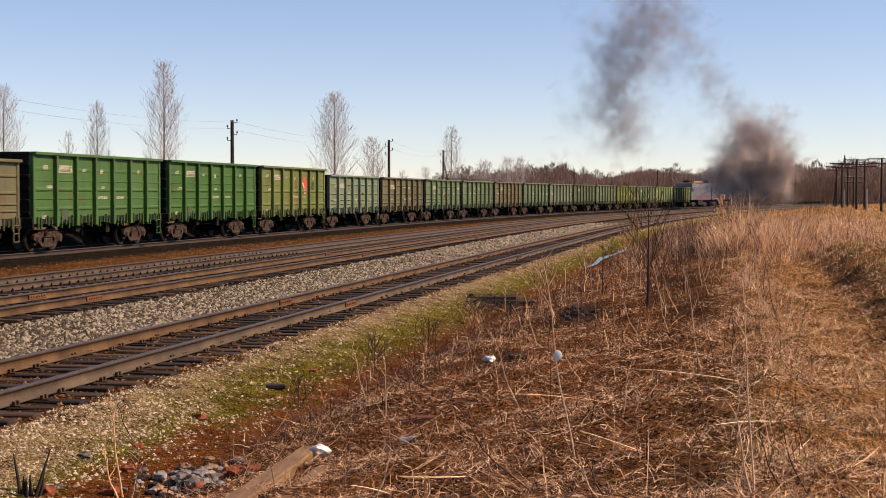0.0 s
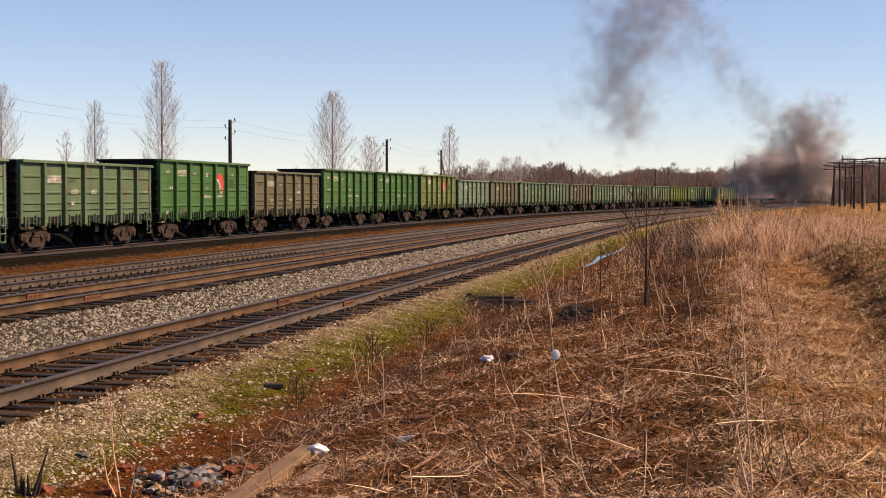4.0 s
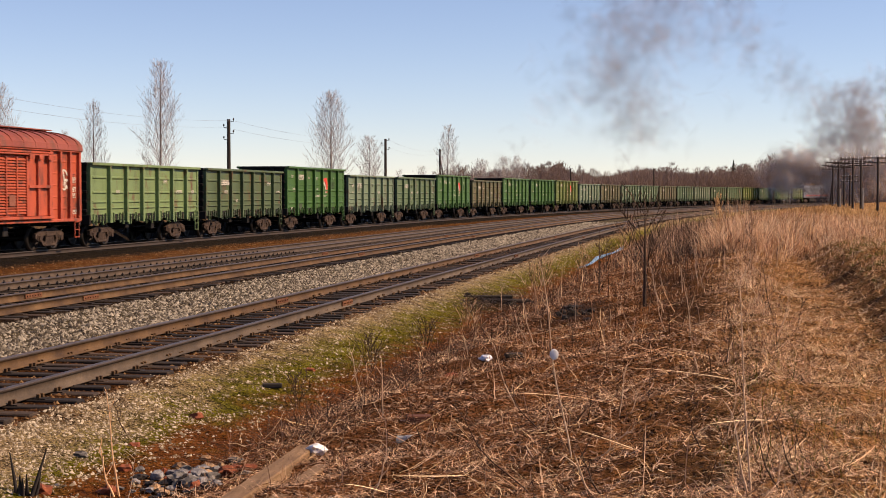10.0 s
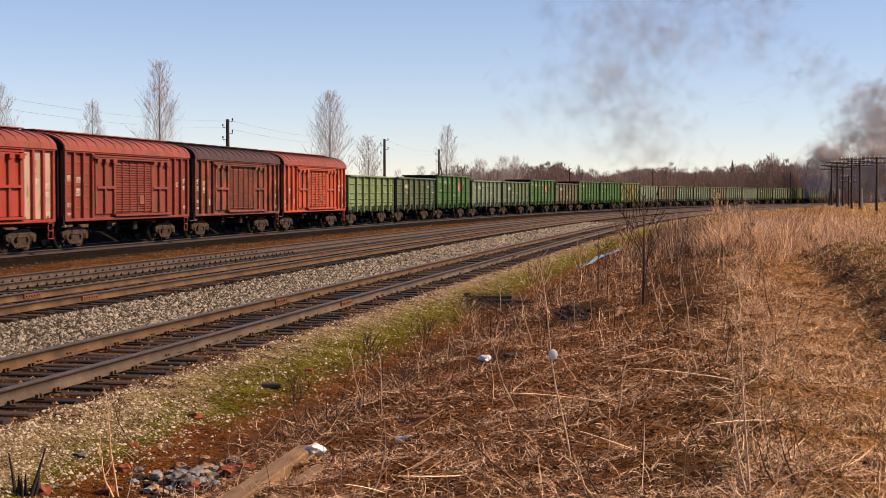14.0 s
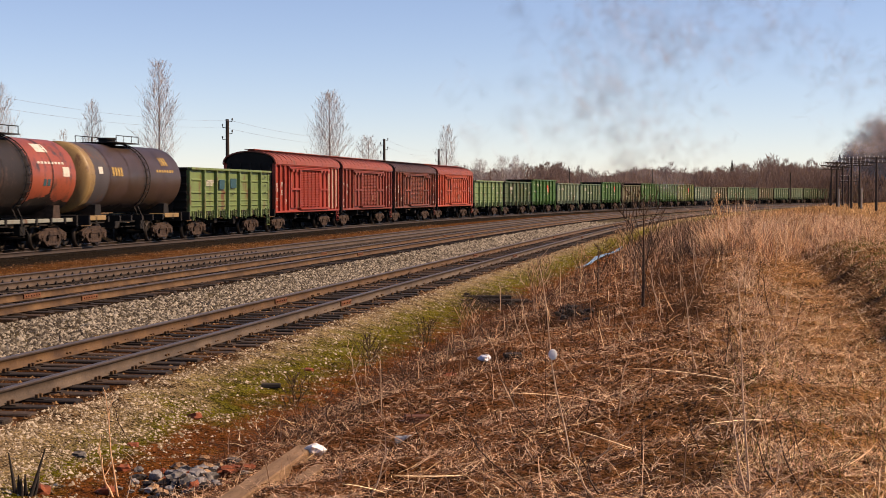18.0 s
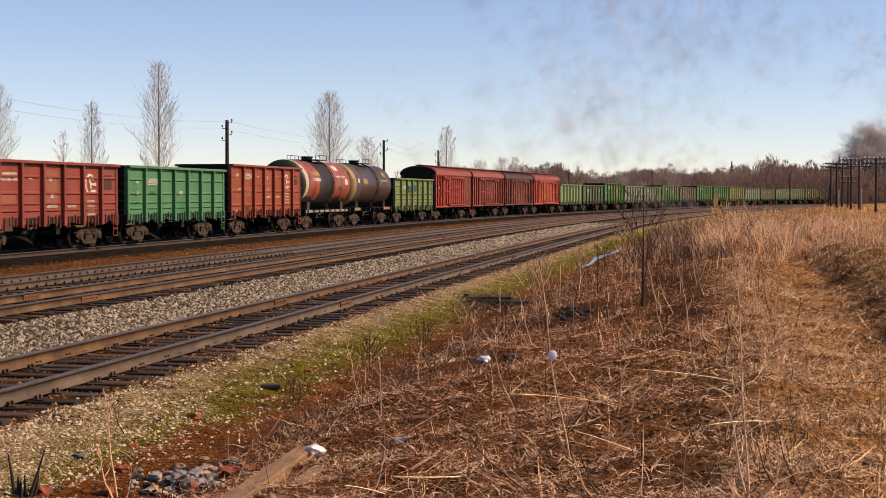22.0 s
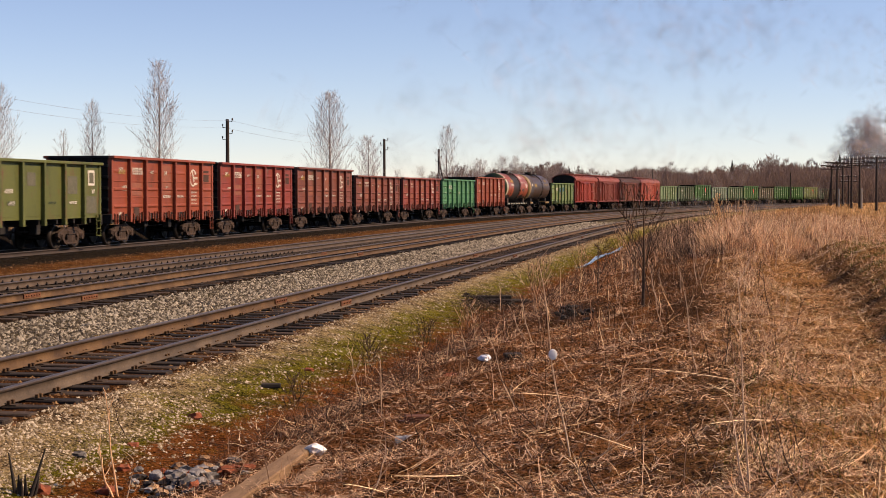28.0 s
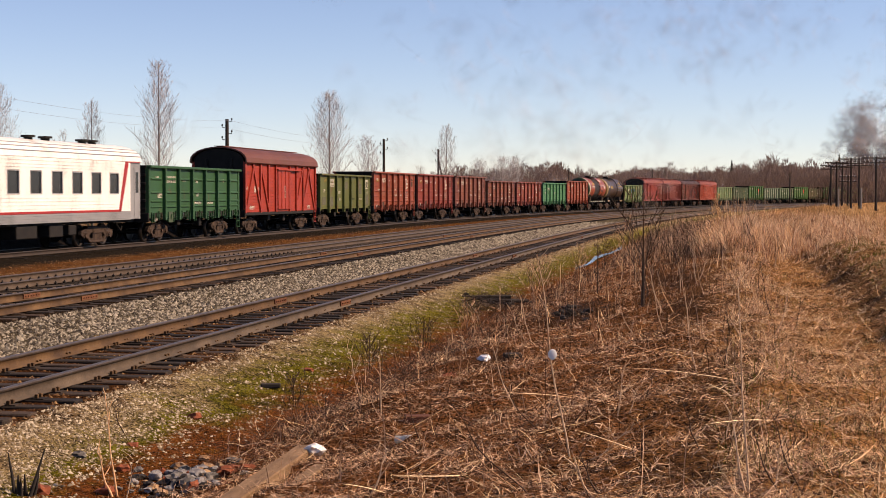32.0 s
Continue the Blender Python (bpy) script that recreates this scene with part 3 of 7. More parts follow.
def sleeper_wood(bm):
    box(bm, -1.36, 1.36, -0.115, 0.115, -0.36, -0.185, 0.015)
    for e in (-0.76, 0.76):
        box(bm, e - 0.19, e + 0.19, -0.085, 0.085, -0.186, -0.172)


def sleeper_concrete(bm):
    slab(bm, ((-0.14, -0.40), (0.14, -0.40), (0.10, -0.19), (-0.10, -0.19)), -1.35, 1.35)


def clip_pair(bm):
    for d in (-0.11, 0.11):
        box(bm, d - 0.03, d + 0.03, -0.032, 0.032, -0.195, -0.135, 0.010)
        rod(bm, (d, 0, -0.14), (d, 0, -0.105), 0.016, n=6)


def spike_pair(bm):
    for d in (-0.095, 0.095):
        for w in (-0.05, 0.05):
            box(bm, d - 0.022, d + 0.022, w - 0.020, w + 0.020, -0.175, -0.125, 0.006)


def joint_bar(bm):
    for d in (-1, 1):
        box(bm, d * 0.014, d * 0.042, -0.42, 0.42, -0.15, -0.05, 0.004)
        for y in (-0.33, -0.2, -0.07, 0.07, 0.2, 0.33):
            rod(bm, (d * 0.03, y, -0.095), (d * 0.062, y, -0.095), 0.016, n=6)


def lay_track(u, kind, s0, picked, s1, label, joints):
    """A track: two rails, sleepers as pieces up to s = picked and joined beyond, spikes and joint bars."""
    track = tagged(new("railway_track"), label, "railway track", "parallel tracks", "structure")
    for e in (-0.76, 0.76):
        part("rail", rail_mesh(u + e, s0, s1, u < 5), M["rail_dark"] if u < 5 else M["rail_brown"] if u < 10 else M["rail_grey"] if u + e > 19 else M["rail"], track, "dark brown steel rail" if u < 5 else "rusty steel rail with worn head")
    wood = kind == "wood"
    me = once("sleeper_" + kind, sleeper_wood if wood else sleeper_concrete)
    gap = 0.55
    rng = random.Random(int(u * 10))
    s = s0
    rest_v, rest_f, base = [], [], 0
    plain = once("sleeper_plain", lambda bm: box(bm, -1.36, 1.36, -0.115, 0.115, -0.36, -0.19) and None)
    src = np.array([v.co[:] for v in plain.vertices])
    tri = [tuple(p.vertices) for p in plain.polygons]
    # sleepers of the train's track take the near-black underframe colour
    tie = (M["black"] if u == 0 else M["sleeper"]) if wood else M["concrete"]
    while s < s1:
        x, y = place(s, u)
        a = heading(s) + (rng.gauss(0, 0.022) if wood else 0)
        m = Matrix.Translation((float(x), float(y), rng.uniform(-0.02, 0.004) if wood else 0.0)) @ Matrix.Rotation(-a, 4, "Z") @ Matrix.Translation((rng.gauss(0, 0.06) if wood else 0, 0, 0))
        if s < picked:
            sl = part("sleeper", me, tie, track, "", m)
            if not wood:
                for e in (-0.76, 0.76):
                    part("rail_clips", once("rail_clips", clip_pair), M["black"], sl, "", Matrix.Translation((e, 0, 0)))
            if wood and s < 10 and u > 15:
                for e in (-0.76, 0.76):
                    part("spikes", once("spikes", spike_pair), M["rail"], sl, "", Matrix.Translation((e, 0, 0)))
        else:
            q = src @ np.array(m.to_3x3()).T + np.array(m.translation)
            rest_v.append(q)
            rest_f += [tuple(i + base for i in f) for f in tri]
            base += len(src)
        s += gap * rng.uniform(0.88, 1.12) if wood else gap
    if rest_v:
        far = bpy.data.meshes.new("far_sleepers")
        far.from_pydata(np.concatenate(rest_v).tolist(), [], rest_f)
        tagged(part("far_sleepers", far, tie, track), kind="stuff")
    for js in joints:
        for e in (-0.76, 0.76):
            x, y = place(js + (0 if e > 0 else 0.3), u + e)
            part("joint_bar", once("joint_bar", joint_bar), M["joint"], track, "", Matrix.Translation((float(x), float(y), 0)) @ Matrix.Rotation(-heading(js), 4, "Z"))
    return track


lay_track(TRACKS[0], "wood", -62, 60, 330, "siding track with tarred wooden sleepers and rusty rails", (-54, -29, -4, 21))
lay_track(TRACKS[1], "wood", -50, -10, 330, "middle track with wooden sleepers and brown rails", (-28.4, -3.4, 21.6))
lay_track(TRACKS[2], "concrete", -45, 0, 330, "third track on stained concrete sleepers", ())
lay_track(TRACKS[3], "wood", -130, -80, 760, "main track on ballast darkened for the train's shade", ())



def painted_rail():
    """An orange survey mark painted on the web of a rail."""
    x, y = place(-28.0, TRACKS[1] - 0.76)
    bm = bmesh.new()
    box(bm, 0.014, 0.0175, -0.30, 0.30, -0.125, -0.06)
    single("paint_mark", bm, M["mark_orange"], "orange paint mark on a rusty rail", "paint mark", Matrix.Translation((float(x), float(y), 0)) @ Matrix.Rotation(-heading(-27.2), 4, "Z"), kind="structure")


painted_rail()

# ---- the train: wagons in their own space, y forward, z from the rail head ----
ROLL = []        # wheelsets, front and rear of a bogie
TRAIN = []       # each wagon, and how far its middle is behind the front of the first one


def wheelset_mesh(bm):
    rod(bm, (-1.0, 0, 0), (1.0, 0, 0), 0.08, n=8)
    for e in (-1, 1):
        rings = []
        for x, r in ((0.70, 0.10), (0.70, 0.38), (0.68, 0.40), (0.68, 0.505), (0.72, 0.475), (0.82, 0.468), (0.82, 0.40), (0.78, 0.38), (0.80, 0.16), (0.84, 0.13), (0.84, 0.0)):
            rings.append([bm.verts.new((e * x, r * math.cos(a * math.pi / 10), r * math.sin(a * math.pi / 10))) for a in range(20)])
        for p, q in zip(rings, rings[1:]):
            for i in range(20):
                bm.faces.new((p[i], p[(i + 1) % 20], q[(i + 1) % 20], q[i]))
        for a in range(4):
            c, s = math.cos(a * math.pi / 2 + 0.4), math.sin(a * math.pi / 2 + 0.4)
            rod(bm, (e * 0.82, 0.27 * c, 0.27 * s), (e * 0.835, 0.27 * c, 0.27 * s), 0.04, n=5)
    return True


def side_frame_mesh(bm):
    for e in (1,):
        top = ((-1.25, 0.50), (-1.22, 0.66), (-0.95, 0.74), (-0.55, 0.86), (0.55, 0.86), (0.95, 0.74), (1.22, 0.66), (1.25, 0.50), (1.10, 0.44), (0.76, 0.50),
               (0.60, 0.70), (0.36, 0.74), (0.36, 0.36), (0.62, 0.24), (0.46, 0.16), (-0.46, 0.16), (-0.62, 0.24), (-0.36, 0.36), (-0.36, 0.74), (-0.60, 0.70), (-0.76, 0.50), (-1.10, 0.44))
        slab(bm, top, 0.95, 1.09)
        slab(bm, ((0.36, 0.74), (0.58, 0.70), (0.80, 0.46), (0.62, 0.24), (0.48, 0.26), (0.62, 0.44), (0.50, 0.58), (0.36, 0.60)), 0.96, 1.08)
        slab(bm, ((-0.36, 0.74), (-0.58, 0.70), (-0.80, 0.46), (-0.62, 0.24), (-0.48, 0.26), (-0.62, 0.44), (-0.50, 0.58), (-0.36, 0.60)), 0.96, 1.08)
        for y in (-0.925, 0.925):
            box(bm, 0.93, 1.13, y - 0.16, y + 0.16, 0.36, 0.62, 0.03)
            rod(bm, (1.12, y, 0.475), (1.17, y, 0.475), 0.12, n=10)
        for y in (-0.24, 0.0, 0.24):
            for k in range(5):
                rod(bm, (1.02, y, 0.27 + k * 0.055), (1.02, y, 0.30 + k * 0.055), 0.095, n=8)
        box(bm, 0.92, 1.13, -0.34, 0.34, 0.54, 0.74, 0.03)
        box(bm, 0.93, 1.12, -0.45, 0.45, 0.17, 0.26, 0.02)


def bolster_mesh(bm):
    box(bm, -1.05, 1.05, -0.2, 0.2, 0.60, 0.84, 0.03)
    rod(bm, (0, 0, 0.84), (0, 0, 0.96), 0.2, n=12)
    for y in (-0.45, 0.45):
        box(bm, -0.72, 0.72, y - 0.04, y + 0.04, 0.36, 0.46)
        for e in (-0.79, 0.79):
            box(bm, e - 0.06, e + 0.06, y - 0.03, y + 0.03, 0.30, 0.58, 0.01)


def add_bogie(wagon, y, base=1.85, frame_paint=None):
    bogie = part("bogie", once("bogie", bolster_mesh), M["black"], wagon, "dusty cast-steel bogie", Matrix.Translation((0, y, 0)))
    stretch = Matrix.Diagonal((1, base / 1.85, 1, 1))
    part("side_frame", once("side_frame", side_frame_mesh), frame_paint or M["cast"], bogie, "", stretch)
    part("side_frame", once("side_frame", side_frame_mesh), frame_paint or M["cast"], bogie, "", stretch @ Matrix.Rotation(math.pi, 4, "Z"))
    for e in (1, -1):
        w = part("wheelset", once("wheelset", wheelset_mesh), M["tread"], bogie, "", Matrix.Translation((0, e * base / 2, 0.475)))
        ROLL.append((w, e * base / 2))


def coupler_mesh(bm):
    box(bm, -0.13, 0.13, -0.6, 0.12, 0.93, 1.17, 0.03)
    slab(bm, ((0.10, 0.88), (0.60, 0.88), (0.62, 1.22), (0.10, 1.22)), -0.20, 0.16)
    rod(bm, (0.28, 0.1, 0.92), (0.30, 0.62, 0.55), 0.03, n=6)
    rod(bm, (0.30, 0.62, 0.55), (0.30, 0.78, 0.75), 0.03, n=6)


def add_ends(wagon, b, beam=True):
    for e in (1, -1):
        m = Matrix.Translation((0, e * b, 0)) @ (Matrix.Rotation(0 if e > 0 else math.pi, 4, "Z"))
        part("coupler", once("coupler", coupler_mesh), M["black"], wagon, "", m)
        if beam:
            part("buffer_beam", once("buffer_beam", lambda bm: box(bm, -1.5, 1.5, -0.12, 0.0, 0.92, 1.34, 0.02) and None), M["black"], wagon, "", m)


def under_mesh(b):
    def build(bm):
        box(bm, -0.26, 0.26, -b, b, 0.92, 1.28)
        for y in np.linspace(-b + 0.9, b - 0.9, 8):
            box(bm, -1.4, 1.4, y - 0.07, y + 0.07, 1.02, 1.26)
        rod(bm, (0.5, -1.1, 0.86), (0.5, -0.3, 0.86), 0.2, n=12)
        rod(bm, (-0.5, 0.4, 0.8), (-0.5, 1.5, 0.8), 0.24, n=12)
        rod(bm, (0.35, -3.4, 0.72), (0.35, 3.4, 0.72), 0.03, n=6)
        box(bm, 0.9, 1.2, 0.9, 1.3, 0.62, 1.2, 0.03)
        box(bm, 0.7, 1.15, -1.9, -1.5, 0.70, 1.2, 0.03)
    return build


def ladder_mesh(bm):
    for y in (-0.2, 0.2):
        box(bm, 1.50, 1.54, y - 0.02, y + 0.02, 0.45, 1.35)
    for z in (0.48, 0.78, 1.08):
        box(bm, 1.50, 1.56, -0.2, 0.2, z - 0.015, z + 0.015)


PANELS = 7
B = 6.37
PW = 2 * B / PANELS


def wall_tall(bm):
    box(bm, 1.40, 1.45, -B, B, 1.25, 3.78)
    box(bm, 1.44, 1.475, -B, B, 2.02, 2.08, 0.012)
    box(bm, 1.44, 1.475, -B, B, 2.72, 2.77, 0.012)
    for k in range(PANELS):
        y = -B + (k + 0.5) * PW
        ridge(bm, y - 0.74, y + 0.74, 1.66, 0.09, 1.448, 0.05)
        ridge(bm, y - 0.74, y + 0.74, 2.40, 0.09, 1.448, 0.05)
        ridge(bm, y - 0.74, y + 0.74, 3.18, 0.09, 1.448, 0.02)


def ridge(bm, y0, y1, z, h, x, out):
    """A pressed ridge along a wall: a hipped bar, long sides sloping."""
    low = [bm.verts.new((x, yy, zz)) for yy, zz in ((y0, z - h), (y1, z - h), (y1, z + h), (y0, z + h))]
    top = [bm.verts.new((x + out, yy, zz)) for yy, zz in ((y0 + h, z - h * 0.3), (y1 - h, z - h * 0.3), (y1 - h, z + h * 0.3), (y0 + h, z + h * 0.3))]
    for k in range(4):
        n = (k + 1) % 4
        bm.faces.new((low[k], low[n], top[n], top[k]))
    bm.faces.new(top)


def wall_low(bm):
    box(bm, 1.40, 1.45, -B, B, 1.25, 3.45)
    for k in range(PANELS):
        y = -B + (k + 0.5) * PW
        for z, h in ((1.60, 0.055), (1.86, 0.060), (2.26, 0.075), (2.88, 0.075)):
            ridge(bm, y - 0.72, y + 0.72, z, h, 1.448, 0.060)


def wall_smooth(bm):
    box(bm, 1.40, 1.45, -B, B, 1.22, 3.45)
    for k in range(PANELS):
        y = -B + (k + 0.5) * PW
        box(bm, 1.445, 1.458, y - 0.78, y + 0.78, 1.34, 3.30, 0.01)


def rib_mesh(top):
    def build(bm):
        slab(bm, ((-0.085, 1.16), (0.085, 1.16), (0.07, top - 0.10), (-0.07, top - 0.10)), 1.45, 1.61)
        box(bm, 1.45, 1.615, -0.095, 0.095, 0.98, 1.24, 0.01)
    return build


def corner_mesh(top):
    return lambda bm: box(bm, 1.30, 1.50, -0.09, 0.09, 1.10, top - 0.04, 0.02) and None


def hatch_mesh(bm):
    w = PW / 2 - 0.13
    slab(bm, ((-w, 1.08), (w, 1.08), (w, 1.34), (-w, 1.34)), 1.39, 1.465)


def hinge_mesh(seed):
    def build(bm):
        rng = random.Random(seed)
        w = PW / 2 - 0.13
        n = 5
        for k in range(n):
            y = -w + (k + 0.5) * 2 * w / n + rng.uniform(-0.06, 0.06)
            d = rng.choice((0.97, 1.02, 1.08, 0.90))
            box(bm, 1.44, 1.52, y - 0.028, y + 0.028, d, rng.choice((1.26, 1.34, 1.40)))
        box(bm, 1.42, 1.52, -w + 0.15, -w + 0.26, 1.10, 1.36)
    return build


def end_wall_mesh(top):
    return lambda bm: box(bm, -1.40, 1.40, B - 0.05, B, 1.25, top - 0.04) and None


def end_beam(bm):
    box(bm, -1.34, 1.34, B, B + 0.07, -0.07, 0.07, 0.02)


def end_post(top):
    return lambda bm: box(bm, -0.08, 0.08, B, B + 0.10, 1.25, top - 0.1, 0.01) and None


def mark_mesh(w, h, seed, solid=False):
    """A line of stencilled signs too worn to read: a row of short bars."""
    def build(bm):
        rng = random.Random(seed)
        if solid:
            box(bm, 1.0, 1.004, -w / 2, w / 2, -h / 2, h / 2)
            return
        y = -w / 2
        while y < w / 2 - 0.02:
            k = rng.uniform(0.05, 0.11) * (h / 0.18) ** 0.7
            e = min(y + k, w / 2)
            f = 0.36 * (e - y)
            box(bm, 1.0, 1.004, y, y + f, -h / 2, h / 2)
            z = rng.choice((-h / 2, 0.0, -h * 0.1))
            box(bm, 1.0, 1.004, e - f, e, z, z + h / 2)
            for z in rng.sample((-h / 2, -h * 0.09, h * 0.32), 2):
                box(bm, 1.0, 1.0035, y + f, e - f * 0.5, z, z + h * 0.18)
            y += k * 1.5
    return build


def add_mark(wagon, y, z, w, h, material, x=1.475, solid=False, name="marking"):
    key = "mark_%.2f_%.2f_%d" % (w, h, solid)
    part(name, once(key, mark_mesh(w, h, 7, solid)), material, wagon, "", Matrix.Translation((x - 1.0, y, z)))


def bay(k):
    """The middle of a panel, counted from the rear."""
    return -B + (k + 0.5) * PW


def swoosh_mesh(bm):
    slab(bm, ((-0.50, 0.30), (-0.20, 0.46), (0.36, 0.46), (0.55, 0.10), (0.52, -0.42), (0.26, -0.50), (0.20, -0.12), (0.02, 0.18)), 1.0, 1.004)


def swoosh_white(bm):
    for d in (0.0, 0.17):
        slab(bm, ((-0.52 + d, 0.20), (-0.42 + d, 0.24), (-0.16 + d, 0.06), (0.02 + d, -0.20), (0.10 + d, -0.52), (0.02 + d, -0.52), (-0.06 + d, -0.24), (-0.24 + d, 0.02)), 1.0, 1.0055)


def hook_mesh(bm):
    """A painted open ring with a slanting bar across it."""
    n = 22
    for k in range(n):
        a0, a1 = math.radians(25 + 300 * k / n), math.radians(25 + 300 * (k + 1) / n)
        q = [(0.46 * math.cos(a) * f, 0.42 * math.sin(a) * f) for a, f in ((a0, 0.82), (a1, 0.82), (a1, 1.0), (a0, 1.0))]
        slab(bm, q, 1.0, 1.004)
    slab(bm, ((-0.16, 0.30), (-0.06, 0.36), (0.16, -0.16), (0.06, -0.22)), 1.0, 1.0045)
    for k in range(3):
        box(bm, 1.0, 1.0045, 0.08 + k * 0.18, 0.22 + k * 0.18, -0.34, -0.24)
        box(bm, 1.0, 1.0045, 0.10 + k * 0.18, 0.24 + k * 0.18, -0.06, 0.05)


def gondola(kind, body, label, marks="plain", seed=1, rim=None):
    """An open wagon: walls with ribs, a rim, hatches, underframe, bogies and couplers."""
    top = 3.82 if kind == "tall" else 3.49
    rng = random.Random(seed)
    w = tagged(new("gondola_wagon"), label, "freight wagon", "wagons of the train")
    wall = {"tall": wall_tall, "low": wall_low, "smooth": wall_smooth}[kind]
    turn = Matrix.Rotation(math.pi, 4, "Z")
    for m in (Matrix.Identity(4), turn):
        part("side_wall", once("wall_" + kind, wall), body, w, "", m)
        part("end_wall", once("end_%.2f" % top, end_wall_mesh(top)), M["end_soot_shade"], w, "end wall painted near-black for soot and shade", m)
        for z in np.linspace(1.5, top - 0.45, 5):
            part("end_beam", once("end_beam", end_beam), M["end_soot_shade"], w, "", m @ Matrix.Translation((0, 0, float(z))))
        for x in (-0.55, 0.55):
            part("end_post", once("end_post_%.2f" % top, end_post(top)), M["end_soot_shade"], w, "", m @ Matrix.Translation((x, 0, 0)))
        part("top_rail", once("rim_%.2f" % top, lambda bm: box(bm, 1.38, 1.62, -B - 0.04, B + 0.04, top - 0.12, top, 0.02) and None), rim or body, w, "", m)
        part("end_rail", once("rim_end_%.2f" % top, lambda bm: box(bm, -1.38, 1.38, B - 0.06, B + 0.10, top - 0.13, top - 0.003, 0.02) and None), M["end_soot_shade"], w, "", m)
        for k in range(1, PANELS):
            part("rib", once("rib_%.2f" % top, rib_mesh(top)), body, w, "", m @ Matrix.Translation((0, -B + k * PW, 0)))
        for e in (-1, 1):
            part("corner_post", once("corner_%.2f" % top, corner_mesh(top)), body, w, "", m @ Matrix.Translation((0, e * (B - 0.07), 0)))
        if kind != "smooth":
            for k in range(PANELS):
                # dark slab: the recess's shade is put into its colour
                h = part("hatch", once("hatch", hatch_mesh), M["end_soot_shade"], w, "unloading hatch painted dark as a shaded recess", m @ Matrix.Translation((0, -B + (k + 0.5) * PW, 0)))
                tagged(part("hinge_strip", once("hinge_%d" % ((k + seed) % 3), hinge_mesh((k + seed) % 3)), body, h), kind="stuff")
        part("ladder", once("ladder", ladder_mesh), body, w, "", m @ Matrix.Translation((0, (B - 0.35), 0)))
    part("floor", once("gondola_floor", lambda bm: box(bm, -1.39, 1.39, -B + 0.06, B - 0.06, 1.30, 1.38) and None), M["black"], w)
    part("underframe", once("under_gondola", under_mesh(B)), M["black"], w)
    add_ends(w, B + 0.12)
    add_bogie(w, 4.33)
    add_bogie(w, -4.33)
    white, z0 = M["mark"], top - 0.62
    if marks in ("new", "logo", "hook"):
        add_mark(w, bay(1) + 0.05, z0, 1.35, 0.30, white)
        add_mark(w, bay(0) + 0.1, z0 + 0.05, 0.42, 0.16, white)
        add_mark(w, bay(0) + 0.45, z0 - 0.75, 0.55, 0.22, white)
        add_mark(w, bay(3) - 0.1, z0 - 0.05, 0.30, 0.18, white)
        add_mark(w, bay(3), z0 - 0.72, 0.30, 0.14, white)
        add_mark(w, bay(3), z0 - 1.12, 0.95, 0.12, white)
        add_mark(w, bay(2), z0 - 0.02, 0.35, 0.12, white)
        add_mark(w, bay(5) + 0.2, z0, 0.22, 0.14, white)
        add_mark(w, bay(4), z0 - 1.12, 0.85, 0.10, white)
        add_mark(w, bay(1), z0 - 1.75, 0.6, 0.5, M["brown_patch"] if marks == "hook" else M["mark_dark"], solid=True)
        add_mark(w, bay(0), z0 - 1.85, 0.35, 0.14, white)
    if marks == "logo":
        part("logo", once("swoosh", swoosh_mesh), M["logo_red"], w, "red curved logo shape", Matrix.Translation((0.478, bay(4), 2.75)))
        part("logo", once("swoosh_white", swoosh_white), M["mark"], w, "white curved logo edge", Matrix.Translation((0.478, bay(4), 2.75)))
        add_mark(w, bay(5), 2.75, 0.7, 0.45, M["mark_dark"])
    if marks == "hook":
        part("logo", once("hook", hook_mesh), M["mark"], w, "white ring-shaped painted mark", Matrix.Translation((0.478, bay(5) - 0.1, top - 0.85)))
        for k in range(4):
            add_mark(w, bay(5), top - 1.55 - 0.18 * k, 0.75, 0.08, white)
        add_mark(w, bay(3), z0 - 0.35, 1.1, 1.3, M["salmon"], solid=True, x=1.460)
        add_mark(w, bay(1), z0 - 0.80, 1.2, 0.55, M["salmon"], solid=True, x=1.460)
        add_mark(w, bay(6) - 0.1, z0 - 0.15, 0.9, 0.6, M["brown_patch"], solid=True, x=1.460)
        add_mark(w, bay(0) + 0.2, z0 - 0.05, 0.7, 0.18, M["mark_yellow"])
    if marks == "old":
        for k in range(6):
            y = bay(rng.randrange(PANELS)) + rng.uniform(-0.2, 0.2)
            add_mark(w, y, rng.choice((2.30, 2.75, 1.85)), rng.choice((0.3, 0.5, 0.7)), rng.choice((0.10, 0.16)), white if rng.random() < 0.75 else M["mark_dark"], x=1.475 if kind == "smooth" else 1.538)
        add_mark(w, bay(1), 2.78, 1.2, 0.28, white, x=1.475 if kind == "smooth" else 1.538)
    if kind == "smooth":
        for k, z, a, h in ((0, 1.75, 0.9, 0.5), (1, 1.70, 0.8, 0.6), (5, 2.55, 0.9, 0.7), (6, 1.75, 1.0, 0.7), (3, 2.75, 0.7, 0.5)):
            add_mark(w, bay(k), z, a, h, M["grey_patch"], solid=True, x=1.462)
        add_mark(w, bay(6), 2.85, 0.62, 0.62, white, solid=True, x=1.466)
        add_mark(w, bay(6), 2.85, 0.44, 0.44, M["grey_patch"], solid=True, x=1.471)
        add_mark(w, bay(1), 3.05, 1.1, 0.2, white, x=1.475)
        add_mark(w, bay(0), 2.4, 0.45, 0.2, white, x=1.475)
        add_mark(w, bay(0) + 0.3, 3.05, 0.45, 0.2, M["mark_yellow"], x=1.475)
    if marks == "blue":
        add_mark(w, bay(2), 2.68, 0.8, 0.5, M["blue_patch"], solid=True, x=1.538)
